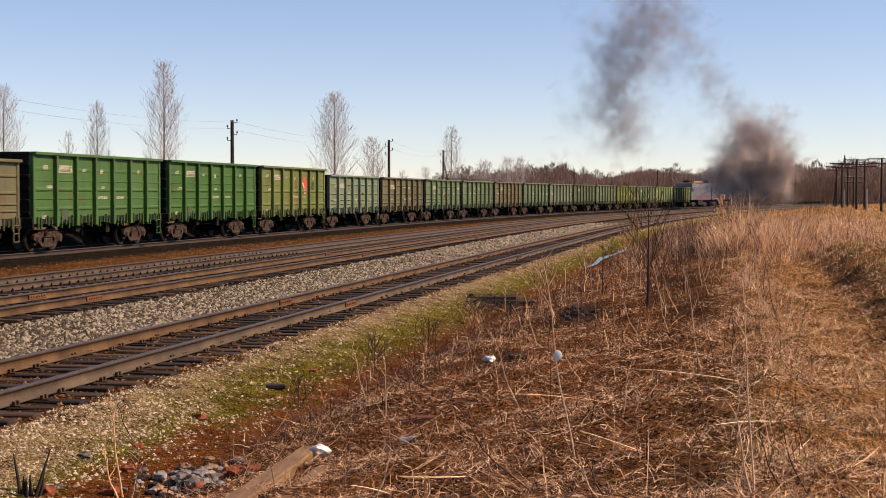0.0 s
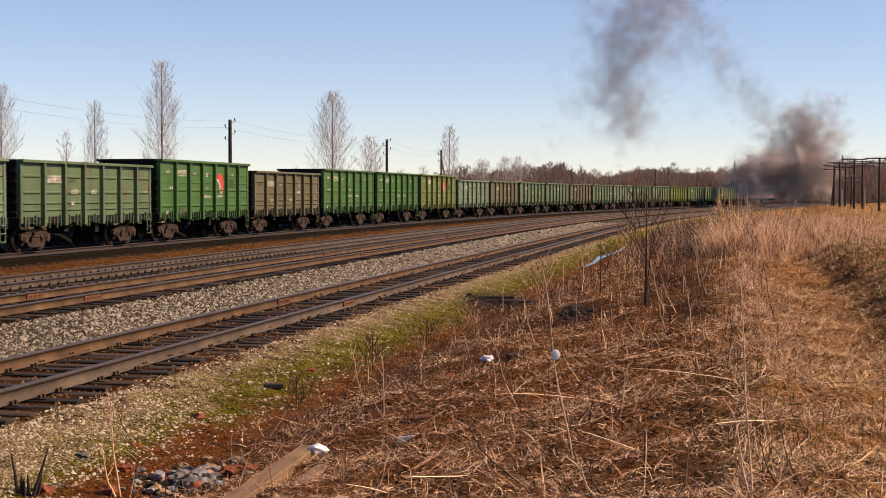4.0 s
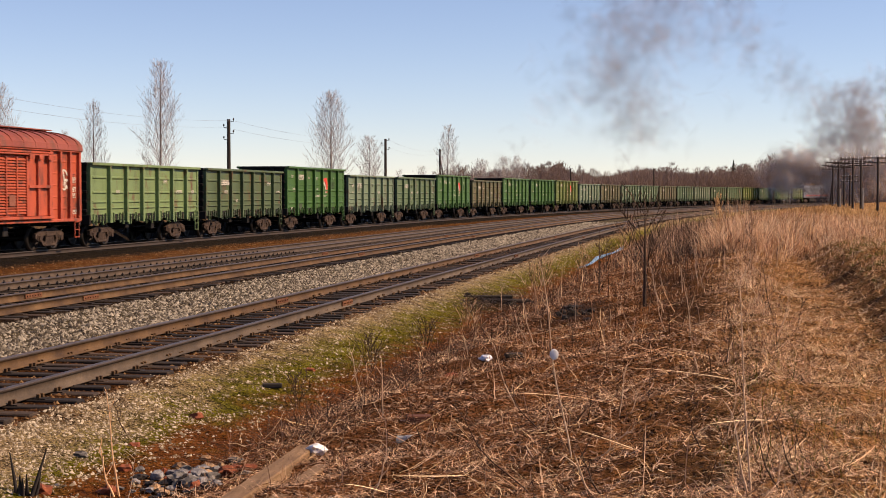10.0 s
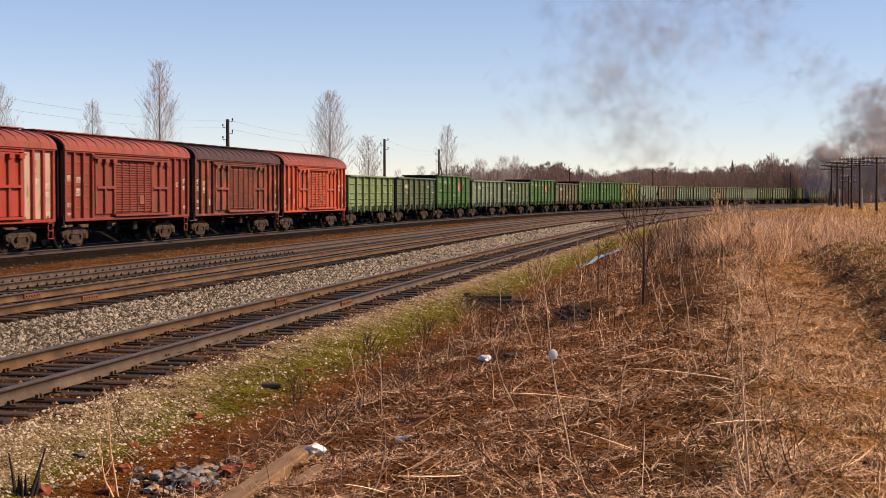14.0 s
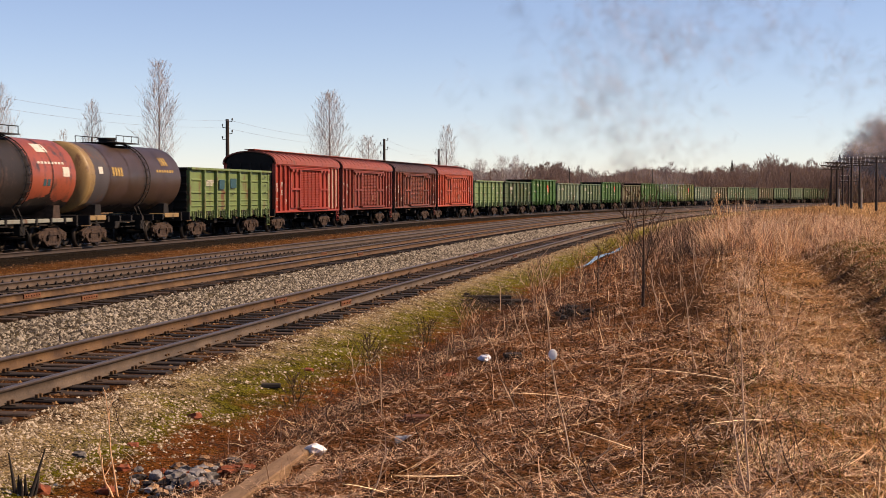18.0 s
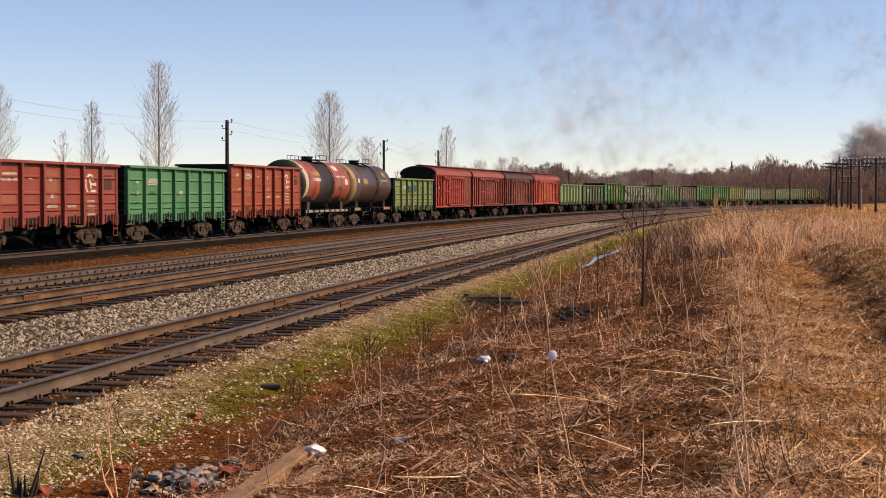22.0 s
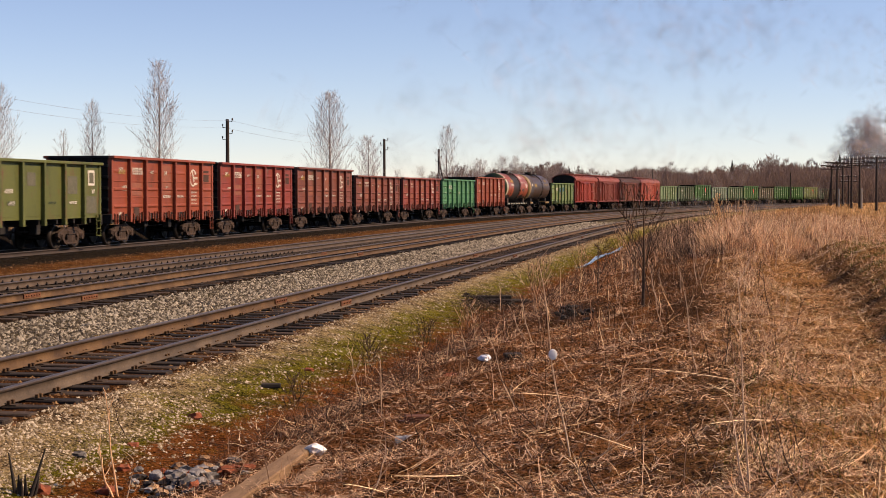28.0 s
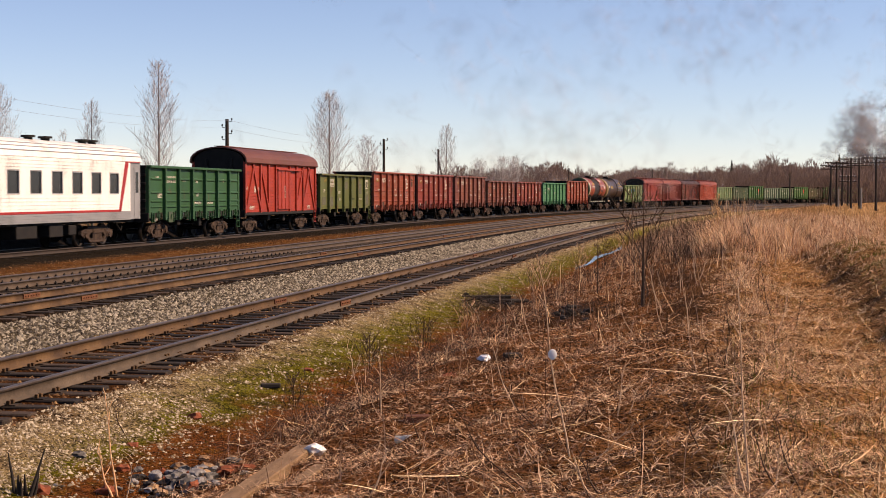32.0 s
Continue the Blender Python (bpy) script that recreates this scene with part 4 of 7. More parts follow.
        add_mark(w, bay(3), 2.75, 1.0, 0.5, M["blue_patch"], solid=True, x=1.538)
        add_mark(w, bay(1), 2.75, 1.1, 0.3, white, x=1.538)
        for k, z in ((1, 2.2), (3, 2.2), (6, 3.1), (6, 2.65), (6, 2.25)):
            add_mark(w, bay(k), z, 0.4, 0.14, M["mark_dark"], x=1.538)
    if marks == "few":
        for k in range(4):
            add_mark(w, bay(rng.randrange(PANELS)), rng.choice((2.3, 2.76)), rng.choice((0.4, 0.8)), 0.14, white, x=1.538)
    return w


BB = 6.95      # half the body of a covered wagon


def roof_section(w, eave, crown, n=14, thick=0.06):
    up = [(w * math.cos(math.pi * k / n), eave + (crown - eave) * math.sin(math.pi * k / n) ** 0.8) for k in range(n + 1)]
    return up + [(x * 0.96, z - thick) for x, z in up[::-1]]


POSTS = (4.24, 5.12, 6.00, 6.86)      # wall posts of a covered wagon, either side of the door


def boxcar_wall(bm):
    box(bm, 1.36, 1.42, -BB, BB, 1.15, 3.92)
    for e in (-1, 1):
        for y in POSTS:
            slab(bm, ((e * y - 0.10, 1.20), (e * y + 0.10, 1.20), (e * y + 0.08, 3.88), (e * y - 0.08, 3.88)), 1.41, 1.55)
        for y0, y1 in zip(POSTS, POSTS[1:]):
            for z in (1.62, 2.08, 2.54, 3.00, 3.46):
                ridge(bm, min(e * y0, e * y1) + 0.14, max(e * y0, e * y1) - 0.14, z, 0.05, 1.418, 0.018)
    box(bm, 1.40, 1.56, -BB, BB, 1.10, 1.22, 0.02)
    box(bm, 1.40, 1.56, -BB, BB, 3.84, 3.95, 0.02)


def slat_mesh(bm):
    pts = ((1.50, -0.03), (1.575, -0.045), (1.575, -0.015), (1.50, 0.045))
    sweep(bm, pts, -2.02, 2.02)


def roof_rib(bm):
    pts = roof_section(1.60, 3.92, 4.66)
    n = len(pts) // 2
    up = [(x * 1.0, z + 0.035) for x, z in pts[:n]]
    sweep(bm, up + [(x, z) for x, z in pts[:n]][::-1], -0.04, 0.04)


def covered_wagon(body, roof, label, seed=1, patched=None):
    w = tagged(new("covered_wagon"), label, "freight wagon", "wagons of the train")
    turn = Matrix.Rotation(math.pi, 4, "Z")
    for m in (Matrix.Identity(4), turn):
        part("side_wall", once("boxcar_wall", boxcar_wall), body, w, "", m)

        def door(bm):
            box(bm, 1.45, 1.50, -4.12, 4.12, 1.36, 3.60, 0.015)
        d = part("door", once("boxcar_door", door), body, w, "wide sliding door with a slatted middle", m)
        for y in (-4.04, -3.08, -2.12, 2.12, 3.08, 4.04):
            part("door_rib", once("door_rib", lambda bm: box(bm, 1.498, 1.60, -0.09, 0.09, 1.38, 3.58) and None), body, d, "", Matrix.Translation((0, y, 0)))
        for y in (-3.08, 3.08):
            part("door_bar", once("door_bar", lambda bm: box(bm, 1.55, 1.63, -0.92, 0.92, 2.42, 2.53) and None), body, d, "", Matrix.Translation((0, y, 0)))
        for y in (-1.26, -0.42, 0.42, 1.26):
            part("slat_post", once("slat_post", lambda bm: box(bm, 1.498, 1.60, -0.035, 0.035, 1.40, 3.56) and None), body, d, "", Matrix.Translation((0, y, 0)))
        for k in range(20):
            part("slat", once("slat", slat_mesh), body, d, "", Matrix.Translation((0, 0, 1.50 + k * 0.104)))

        def rail(bm):
            box(bm, 1.50, 1.68, -4.3, 4.3, 3.64, 3.70, 0.01)
            for y in (-3.9, -3.1, -2.3, 2.3, 3.1, 3.9):
                box(bm, 1.52, 1.70, y - 0.20, y + 0.20, 3.50, 3.68)
            box(bm, 1.50, 1.60, -4.3, 4.3, 3.74, 3.80)
        part("door_rail", once("door_rail", rail), body, w, "", m)
        part("sill_rail", once("sill_rail", lambda bm: box(bm, 1.46, 1.68, -2.2, 4.2, 1.25, 1.35, 0.01) and None), body, w, "", m)

        def end(bm):
            pts = [(-1.40, 1.10), (1.40, 1.10)] + [p for p in roof_section(1.40, 3.92, 4.58)[:15]]
            sweep(bm, pts, BB - 0.06, BB - 0.005)
            for x in (-1.2, -0.6, 0, 0.6, 1.2):
                box(bm, x - 0.08, x + 0.08, BB - 0.01, BB + 0.07, 1.15, 3.95, 0.015)
        part("end_wall", once("boxcar_end", end), M["end_soot_shade"], w, "covered wagon's end wall, near-black for soot and shade", m)
        part("ladder", once("ladder", ladder_mesh), body, w, "", m @ Matrix.Translation((0, BB - 0.4, 0)))
    part("roof", once("boxcar_roof", lambda bm: sweep(bm, roof_section(1.60, 3.92, 4.66), -BB - 0.08, BB + 0.08)), roof, w, "arched ribbed steel roof")
    for k in range(15):
        part("roof_rib", once("roof_rib", roof_rib), roof, w, "", Matrix.Translation((0, -BB + 0.3 + k * (2 * BB - 0.6) / 14, 0)))

    def plank(bm):
        box(bm, -0.3, 0.3, -BB, BB, 4.73, 4.77)
        for y in np.linspace(-BB + 0.4, BB - 0.4, 9):
            box(bm, -0.25, 0.25, y - 0.03, y + 0.03, 4.60, 4.74)
    part("roof_walkway", once("roof_walkway", plank), roof, w)
    if patched is not None:
        def patch(bm):
            for y0, y1 in zip(POSTS, POSTS[1:]):
                box(bm, 1.437, 1.441, y0 + 0.11, y1 - 0.11, 1.26, 3.82)
        part("paint_patch", once("paint_patch", patch), patched, w, "pale unpainted wall end")
    part("floor", once("boxcar_floor", lambda bm: box(bm, -1.38, 1.38, -BB + 0.06, BB - 0.06, 1.08, 1.16) and None), M["black"], w)
    part("underframe", once("under_boxcar", under_mesh(BB)), M["black"], w)
    add_ends(w, BB + 0.05)
    add_bogie(w, 5.0)
    add_bogie(w, -5.0)
    rng = random.Random(seed)
    for y, z, a, h in ((-6.43, 2.75, 0.5, 0.24), (-6.43, 2.40, 0.5, 0.24), (-5.56, 2.70, 0.55, 0.24), (-5.56, 2.35, 0.5, 0.3), (-4.7, 1.75, 0.4, 0.3), (-6.43, 1.8, 0.4, 0.16), (6.43, 2.8, 0.4, 0.22), (6.43, 2.45, 0.45, 0.2), (6.43, 2.1, 0.4, 0.2),
                       (5.56, 2.6, 0.45, 0.22), (6.43, 1.5, 0.5, 0.16), (-6.43, 1.42, 0.5, 0.1)):
        if rng.random() < 0.8:
            add_mark(w, y, z + rng.uniform(-0.08, 0.08), a, h, M["mark"], x=1.442)
    if seed == 23:
        part("logo", once("hook", hook_mesh), M["mark"], w, "white ring-shaped painted mark", Matrix.Translation((0.442, 5.56, 2.75)) @ Matrix.Diagonal((1, 0.75, 1, 1)))
    if seed % 2:
        add_mark(w, 0.84, 1.95, 0.5, 0.4, M["salmon"], x=1.604, solid=True)
    return w


def braced_wagon(body, roof, label):
    """The older covered wagon: boarded walls with posts and slanting braces."""
    w = tagged(new("covered_wagon"), label, "freight wagon", "wagons of the train")
    turn = Matrix.Rotation(math.pi, 4, "Z")

    def board(bm):
        box(bm, 1.36, 1.42, -BB, BB, -0.085, 0.085, 0.012)

    def post(bm):
        box(bm, 1.42, 1.52, -0.09, 0.09, 1.15, 3.90, 0.01)

    def brace(bm):
        slab(bm, ((-0.09, 1.22), (0.09, 1.22), (-1.36, 3.85), (-1.54, 3.85)), 1.425, 1.50)
    for m in (Matrix.Identity(4), turn):
        for k in range(16):
            part("board", once("side_board", board), body, w, "", m @ Matrix.Translation((0, 0, 1.27 + k * 0.172)))
        for y in (-6.88, -4.2, -2.75, -1.35, 1.35, 2.75, 4.2, 6.88):
            part("post", once("side_post", post), body, w, "", m @ Matrix.Translation((0, y, 0)))
        for y, e in ((-4.2 + 0.1, 1), (4.2 - 0.1, -1), (-2.70, 1), (2.7, -1), (6.75, 1), (-6.75, -1)):
            part("brace", once("side_brace", brace), body, w, "", m @ Matrix.Translation((0, y, 0)) @ (Matrix.Identity(4) if e > 0 else Matrix.Diagonal((1, -1, 1, 1))))

        def door(bm):
            box(bm, 1.45, 1.52, -1.15, 1.15, 1.30, 3.55, 0.015)
        d = part("door", once("braced_door", door), body, w, "sliding door", m)
        for y in (-1.05, -0.35, 0.35, 1.05):
            part("door_rib", once("braced_door_rib", lambda bm: box(bm, 1.518, 1.55, -0.06, 0.06, 1.32, 3.52) and None), body, d, "", Matrix.Translation((0, y, 0)))
        part("door_rail", once("braced_rail", lambda bm: box(bm, 1.45, 1.62, -1.3, 3.4, 3.55, 3.64, 0.01) and None), body, w, "", m)

        def louvre(bm):
            for y in (-3.45, 3.45):
                box(bm, 1.42, 1.46, y - 0.35, y + 0.35, 3.15, 3.65, 0.01)
                for k in range(5):
                    box(bm, 1.455, 1.475, y - 0.3, y + 0.3, 3.20 + k * 0.09, 3.25 + k * 0.09)
        part("shutter", once("shutter", louvre), body, w, "", m)

        def end(bm):
            pts = [(-1.40, 1.10), (1.40, 1.10)] + [p for p in roof_section(1.40, 3.90, 4.62)[:15]]
            sweep(bm, pts, BB - 0.06, BB - 0.005)
            for x in (-0.7, 0.7):
                box(bm, x - 0.08, x + 0.08, BB - 0.01, BB + 0.08, 1.15, 4.1, 0.015)
        part("end_wall", once("braced_end", end), M["end_soot_shade"], w, "covered wagon's end wall, near-black for soot and shade", m)
        part("ladder", once("ladder", ladder_mesh), body, w, "", m @ Matrix.Translation((0, BB - 0.4, 0)))
    part("sill", once("braced_sill", lambda bm: box(bm, -1.5, 1.5, -BB, BB, 1.02, 1.18, 0.02) and None), M["black"], w)
    part("roof", once("braced_roof", lambda bm: sweep(bm, roof_section(1.62, 3.90, 4.74), -BB - 0.1, BB + 0.1)), roof, w, "dark red arched roof")
    part("roof_walkway", once("braced_walk", lambda bm: box(bm, -0.25, 0.25, -BB, BB, 4.76, 4.80) and None), roof, w)
    part("underframe", once("under_boxcar", under_mesh(BB)), M["black"], w)
    add_ends(w, BB + 0.05)
    add_bogie(w, 5.0)
    add_bogie(w, -5.0)
    for y, z, a, h in ((-5.0, 2.45, 0.35, 0.35), (-4.5, 2.40, 0.3, 0.3), (-5.6, 1.45, 0.8, 0.2), (0.3, 2.3, 0.2, 0.7), (5.6, 1.4, 0.7, 0.2), (-6.4, 2.5, 0.2, 0.2)):
        add_mark(w, y, z, a, h, M["mark"], x=1.525 if abs(y) < 1.2 else 1.424)
    return w


def shell_ring(y0, y1, r=1.5, n=36):
    def build(bm):
        a = [bm.verts.new((r * math.cos(6.2832 * k / n), y0, r * math.sin(6.2832 * k / n))) for k in range(n)]
        b = [bm.verts.new((r * math.cos(6.2832 * k / n), y1, r * math.sin(6.2832 * k / n))) for k in range(n)]
        for k in range(n):
            bm.faces.new((a[k], a[(k + 1) % n], b[(k + 1) % n], b[k]))
        return True
    return build


def dome_end(bm):
    n, rows = 36, 7
    rings = []
    for j in range(rows):
        g = math.pi / 2 * j / rows
        rings.append([bm.verts.new((1.5 * math.cos(g) * math.cos(6.2832 * k / n), 0.34 * math.sin(g), 1.5 * math.cos(g) * math.sin(6.2832 * k / n))) for k in range(n)])
    tip = bm.verts.new((0, 0.34, 0))
    for p, q in zip(rings, rings[1:]):
        for k in range(n):
            bm.faces.new((p[k], p[(k + 1) % n], q[(k + 1) % n], q[k]))
    for k in range(n):
        bm.faces.new((rings[-1][k], rings[-1][(k + 1) % n], tip))
    return True


def tank_wagon(bands, ends, label, plain):
    """bands: along the shell from the rear, lengths and paints; ends: rear and front dome paints."""
    w = tagged(new("tank_wagon"), label, "freight wagon", "wagons of the train")
    cz, half = 2.88, 5.20
    y = -half
    for length, m in [(k * half / 4.75, paint_of) for k, paint_of in bands]:
        part("shell_ring", once("ring_%.2f_%.2f" % (y, length), shell_ring(y, y + length)), m, w, "", Matrix.Translation((0, 0, cz)))
        y += length
    part("tank_end", once("dome_end", dome_end), ends[1], w, "", Matrix.Translation((0, half, cz)))
    part("tank_end", once("dome_end", dome_end), ends[0], w, "", Matrix.Translation((0, -half, cz)) @ Matrix.Rotation(math.pi, 4, "Z"))
    for s in (-3.1, -1.0, 1.0, 3.1):
        part("strap", once("strap", shell_ring(-0.04, 0.04, 1.515)), M["tank_grey"] if plain else M["tank_black"], w, "", Matrix.Translation((0, s, cz)))

    def dome(bm):
        rod(bm, (0, 0, 4.30), (0, 0, 4.62), 0.36, n=16)
        rod(bm, (0, 0, 4.60), (0, 0, 4.68), 0.42, n=16)
        rod(bm, (0, 0.75, 4.3), (0, 0.75, 4.58), 0.09, n=8)
    part("manhole", once("tank_manhole", dome), M["black"], w)

    def deck(bm):
        box(bm, -1.0, 1.0, -1.25, 1.35, 4.42, 4.46)
        for x in (-0.95, 0.95):
            for y in (-1.2, -0.4, 0.5, 1.3):
                rod(bm, (x, y, 4.44), (x, y, 4.74), 0.02, n=5)
            rod(bm, (x, -1.2, 4.74), (x, 1.3, 4.74), 0.02, n=5)
    part("platform", once("tank_platform", deck), M["black"], w, "walkway with a low railing")

    def steps(bm):
        for y in (-0.22, 0.22):
            pts = [(1.58 * math.cos(g), cz + 1.58 * math.sin(g)) for g in np.linspace(-0.9, 1.35, 12)]
            for p, q in zip(pts, pts[1:]):
                rod(bm, (p[0], y, p[1]), (q[0], y, q[1]), 0.025, n=5)
        for g in np.linspace(-0.8, 1.3, 11):
            rod(bm, (1.58 * math.cos(g), -0.22, cz + 1.58 * math.sin(g)), (1.58 * math.cos(g), 0.22, cz + 1.58 * math.sin(g)), 0.02, n=5)
        for y in (-0.22, 0.22):
            rod(bm, (0.98, y, 1.64), (1.45, y, 0.55), 0.025, n=5)
    part("ladder", once("tank_ladder", steps), M["black"], w, "", Matrix.Translation((0, 0.9, 0)))

    def saddle(bm):
        slab(bm, ((-0.35, 1.20), (0.35, 1.20), (0.25, 1.75), (-0.25, 1.75)), -1.25, 1.25)
    for s in (-3.9, 3.9):
        part("saddle", once("saddle", saddle), M["black"] if plain else M["cast"], w, "", Matrix.Translation((0, s, 0)))
    sill = M["tank_buff"] if plain else M["frame_white"]
    for m in (Matrix.Identity(4), Matrix.Rotation(math.pi, 4, "Z")):
        if not plain:
            part("side_sill", once("tank_sill", lambda bm: box(bm, 1.15, 1.35, -5.2, 5.2, 1.08, 1.24, 0.02) and None), sill, w, "", m)
        else:
            for s in (-4.3, 4.3):
                part("end_step", once("tank_step", lambda bm: box(bm, 0.6, 1.4, -0.9, 0.9, 1.10, 1.30, 0.02) and None), sill, w, "", m @ Matrix.Translation((0, s, 0)))
    part("underframe", once("under_tank", under_mesh(5.3)), M["black"], w)
    add_ends(w, 5.35)
    add_bogie(w, 3.9)
    add_bogie(w, -3.9)

    # black band that paints the shell's shaded underside, with some dirt
    def shaded_underside(bm):
        rng = random.Random(4 if plain else 9)
        for k in range(60):
            y0 = -half + k * 2 * half / 60
            top = (-0.95 if plain else -0.62) + 0.10 * math.sin(k * 0.31 + plain) + 0.05 * math.sin(k * 0.83) + rng.uniform(-0.025, 0.025)
            pts = [(1.503 * math.cos(g), 1.503 * math.sin(g)) for g in np.linspace(-1.5, top, 8)]
            sweep(bm, pts + [(x * 1.001, z * 1.001) for x, z in pts[::-1]], y0, y0 + 2 * half / 60)
    part("oil_stain", once("tank_underside_%d" % plain, shaded_underside), M["tank_black"], w, "black painted shade and dirt on the lower shell", Matrix.Translation((0, 0, cz)))

    def sign(g0, g1, y0, y1):
        def build(bm):
            pts = [(1.506 * math.cos(g), 1.506 * math.sin(g)) for g in np.linspace(g0, g1, 5)]
            n = max(1, int((y1 - y0) / 0.3)) if g1 - g0 < 0.3 else 1
            for k in range(n):
                a = y0 + (y1 - y0) * k / n
                sweep(bm, pts + [(x * 1.003, z * 1.003) for x, z in pts[::-1]], a, a + (y1 - y0) / n * (0.68 if n > 1 else 1))
        return build
    for i, (g0, g1, y0, y1, m) in enumerate((((0.66, 0.97, 2.3, 3.3, "mark"), (0.32, 0.38, 1.9, 4.3, "mark"), (0.35, 0.56, -3.3, -1.8, "mark_yellow"), (0.12, 0.25, -3.4, -1.9, "mark"), (-0.25, -0.08, 2.3, 3.0, "blue_patch"), (0.0, 0.25, 4.0, 4.6, "mark")) if not plain else
                                             ((0.42, 0.70, 3.0, 3.9, "mark_yellow"), (0.20, 0.28, 2.2, 4.4, "mark_yellow"), (0.05, 0.30, -2.9, -1.7, "mark_yellow"), (0.1, 0.3, -4.3, -3.9, "mark")))):
        part("marking", once("tank_sign_%d_%d" % (plain, i), sign(g0, g1, y0, y1)), M[m], w, "", Matrix.Translation((0, 0, cz)))
    return w


def coach():
    """The passenger coach at the end of what is seen."""
    w = tagged(new("passenger_coach"), "white and grey passenger coach with a red stripe", "railway coach", "wagons of the train")
    H = 12.25
    turn = Matrix.Rotation(math.pi, 4, "Z")
    wins = [-9.3 + k * 1.86 for k in range(11)]

    def side(bm):
        z0, z1, zw0, zw1 = 1.15, 3.62, 2.18, 3.10
        box(bm, 1.46, 1.53, -H + 1.2, H - 1.2, zw1, z1)
        edges = [-H + 1.2] + [v for c in wins for v in (c - 0.5, c + 0.5)] + [H - 1.2]
        for a, b in zip(edges[::2], edges[1::2]):
            box(bm, 1.46, 1.53, a, b, zw0, zw1)
        box(bm, 1.46, 1.53, -H + 1.2, H - 1.2, 1.46, zw0)
        for z in (1.64, 1.78, 1.92, 2.06, 3.22, 3.34, 3.48):
            box(bm, 1.52, 1.542, -H + 1.2, H - 1.2, z - 0.02, z + 0.02)

    def skirt(bm):
        box(bm, 1.46, 1.53, -H + 1.2, H - 1.2, 1.08, 1.46)
        for z in (1.18, 1.28, 1.38):
            box(bm, 1.525, 1.545, -H + 1.2, H - 1.2, z - 0.03, z + 0.03)

    def stripe(bm):
        box(bm, 1.532, 1.548, -H + 1.2, H - 2.3, 1.44, 1.53)
        slab(bm, ((H - 2.50, 1.45), (H - 2.25, 1.45), (H - 1.45, 3.40), (H - 1.45, 3.62), (H - 1.75, 3.62)), 1.534, 1.548)
        box(bm, 1.534, 1.548, H - 1.75, H - 0.1, 3.56, 3.62)
    for m in (Matrix.Identity(4), turn):
        part("side_wall", once("coach_side", side), M["coach_white"], w, "", m)
        part("skirt", once("coach_skirt", skirt), M["coach_grey"], w, "grey corrugated lower wall", m)
        part("stripe", once("coach_stripe", stripe), M["coach_red"], w, "", m)
        for c in wins:
            win = part("window", once("coach_window", lambda bm: box(bm, 1.47, 1.49, -0.5, 0.5, 2.18, 3.10) and None), M["coach_glass"], w, "dark window pane", m @ Matrix.Translation((0, c, 0)))

            def rimmed(bm):
                for a, b, z0, z1 in ((-0.5, -0.45, 2.18, 3.10), (0.45, 0.5, 2.18, 3.10), (-0.45, 0.45, 2.18, 2.23), (-0.45, 0.45, 3.05, 3.10)):
                    box(bm, 1.49, 1.536, a, b, z0, z1)
            part("frame", once("coach_frame", rimmed), M["coach_grey"], win)
        for e in (-1, 1):
            def vest(bm):
                box(bm, 1.40, 1.50, -0.6, 0.6, 1.10, 3.62)
                box(bm, 1.495, 1.52, -0.12, 0.45, 1.12, 3.35, 0.01)
            v = part("vestibule", once("coach_vestibule", vest), M["coach_grey"], w, "", m @ Matrix.Translation((0, e * (H - 0.6), 0)))

            def pane(bm):
                box(bm, 1.518, 1.528, 0.02, 0.32, 2.25, 3.15, 0.01)
            part("door_pane", once("coach_door_pane", pane), M["coach_glass"], v)

        def end(bm):
            sweep(bm, [(-1.5, 1.10), (1.5, 1.10)] + roof_section(1.5, 3.62, 4.32)[:15], H - 0.05, H)
            box(bm, -0.75, 0.75, H, H + 0.32, 1.15, 3.40, 0.06)
        part("end_wall", once("coach_end", end), M["coach_grey"], w, "", m)
    roof = part("roof", once("coach_roof", lambda bm: sweep(bm, roof_section(1.55, 3.60, 4.36), -H - 0.02, H + 0.02)), M["coach_white"], w)
    for k in (1, 2, 3):
        x, z = roof_section(1.55, 3.60, 4.36)[k]
        part("roof_bead", once("roof_bead_%d" % k, lambda bm: rod(bm, (x, -H, z), (x, H, z), 0.022, n=6)), M["coach_grey"], roof)

    def vent(bm):
        rod(bm, (0, 0, 4.22), (0, 0, 4.40), 0.18, n=12)
        rod(bm, (0, 0, 4.40), (0, 0, 4.48), 0.28, n=12)
    for y in (H - 2.9, H - 3.9, H - 7.4, H - 8.9, -2, -6):
        part("roof_vent", once("coach_vent", vent), M["black"], w, "", Matrix.Translation((0.5, y, 0)))
    part("underframe", once("coach_under", lambda bm: [box(bm, -1.3, 1.3, -H + 0.3, H - 0.3, 0.98, 1.10), box(bm, 0.4, 1.4, -4, -1.5, 0.45, 1.0, 0.03), box(bm, 0.4, 1.4, 0.5, 2.2, 0.5, 1.0, 0.03), box(bm, 0.5, 1.35, 3.4, 4.6, 0.5, 1.0, 0.03), rod(bm, (-0.9, -4, 0.7), (-0.9, 3, 0.7), 0.25, n=10)] and None), M["black"], w)
    part("gear_box", once("coach_gear", lambda bm: box(bm, 1.1, 1.42, 5.0, 5.7, 0.55, 0.95, 0.03) and None), M["black"], w)
    add_ends(w, H + 0.0, False)
    add_bogie(w, 8.5, 2.4)
    add_bogie(w, -8.5, 2.4)
    return w


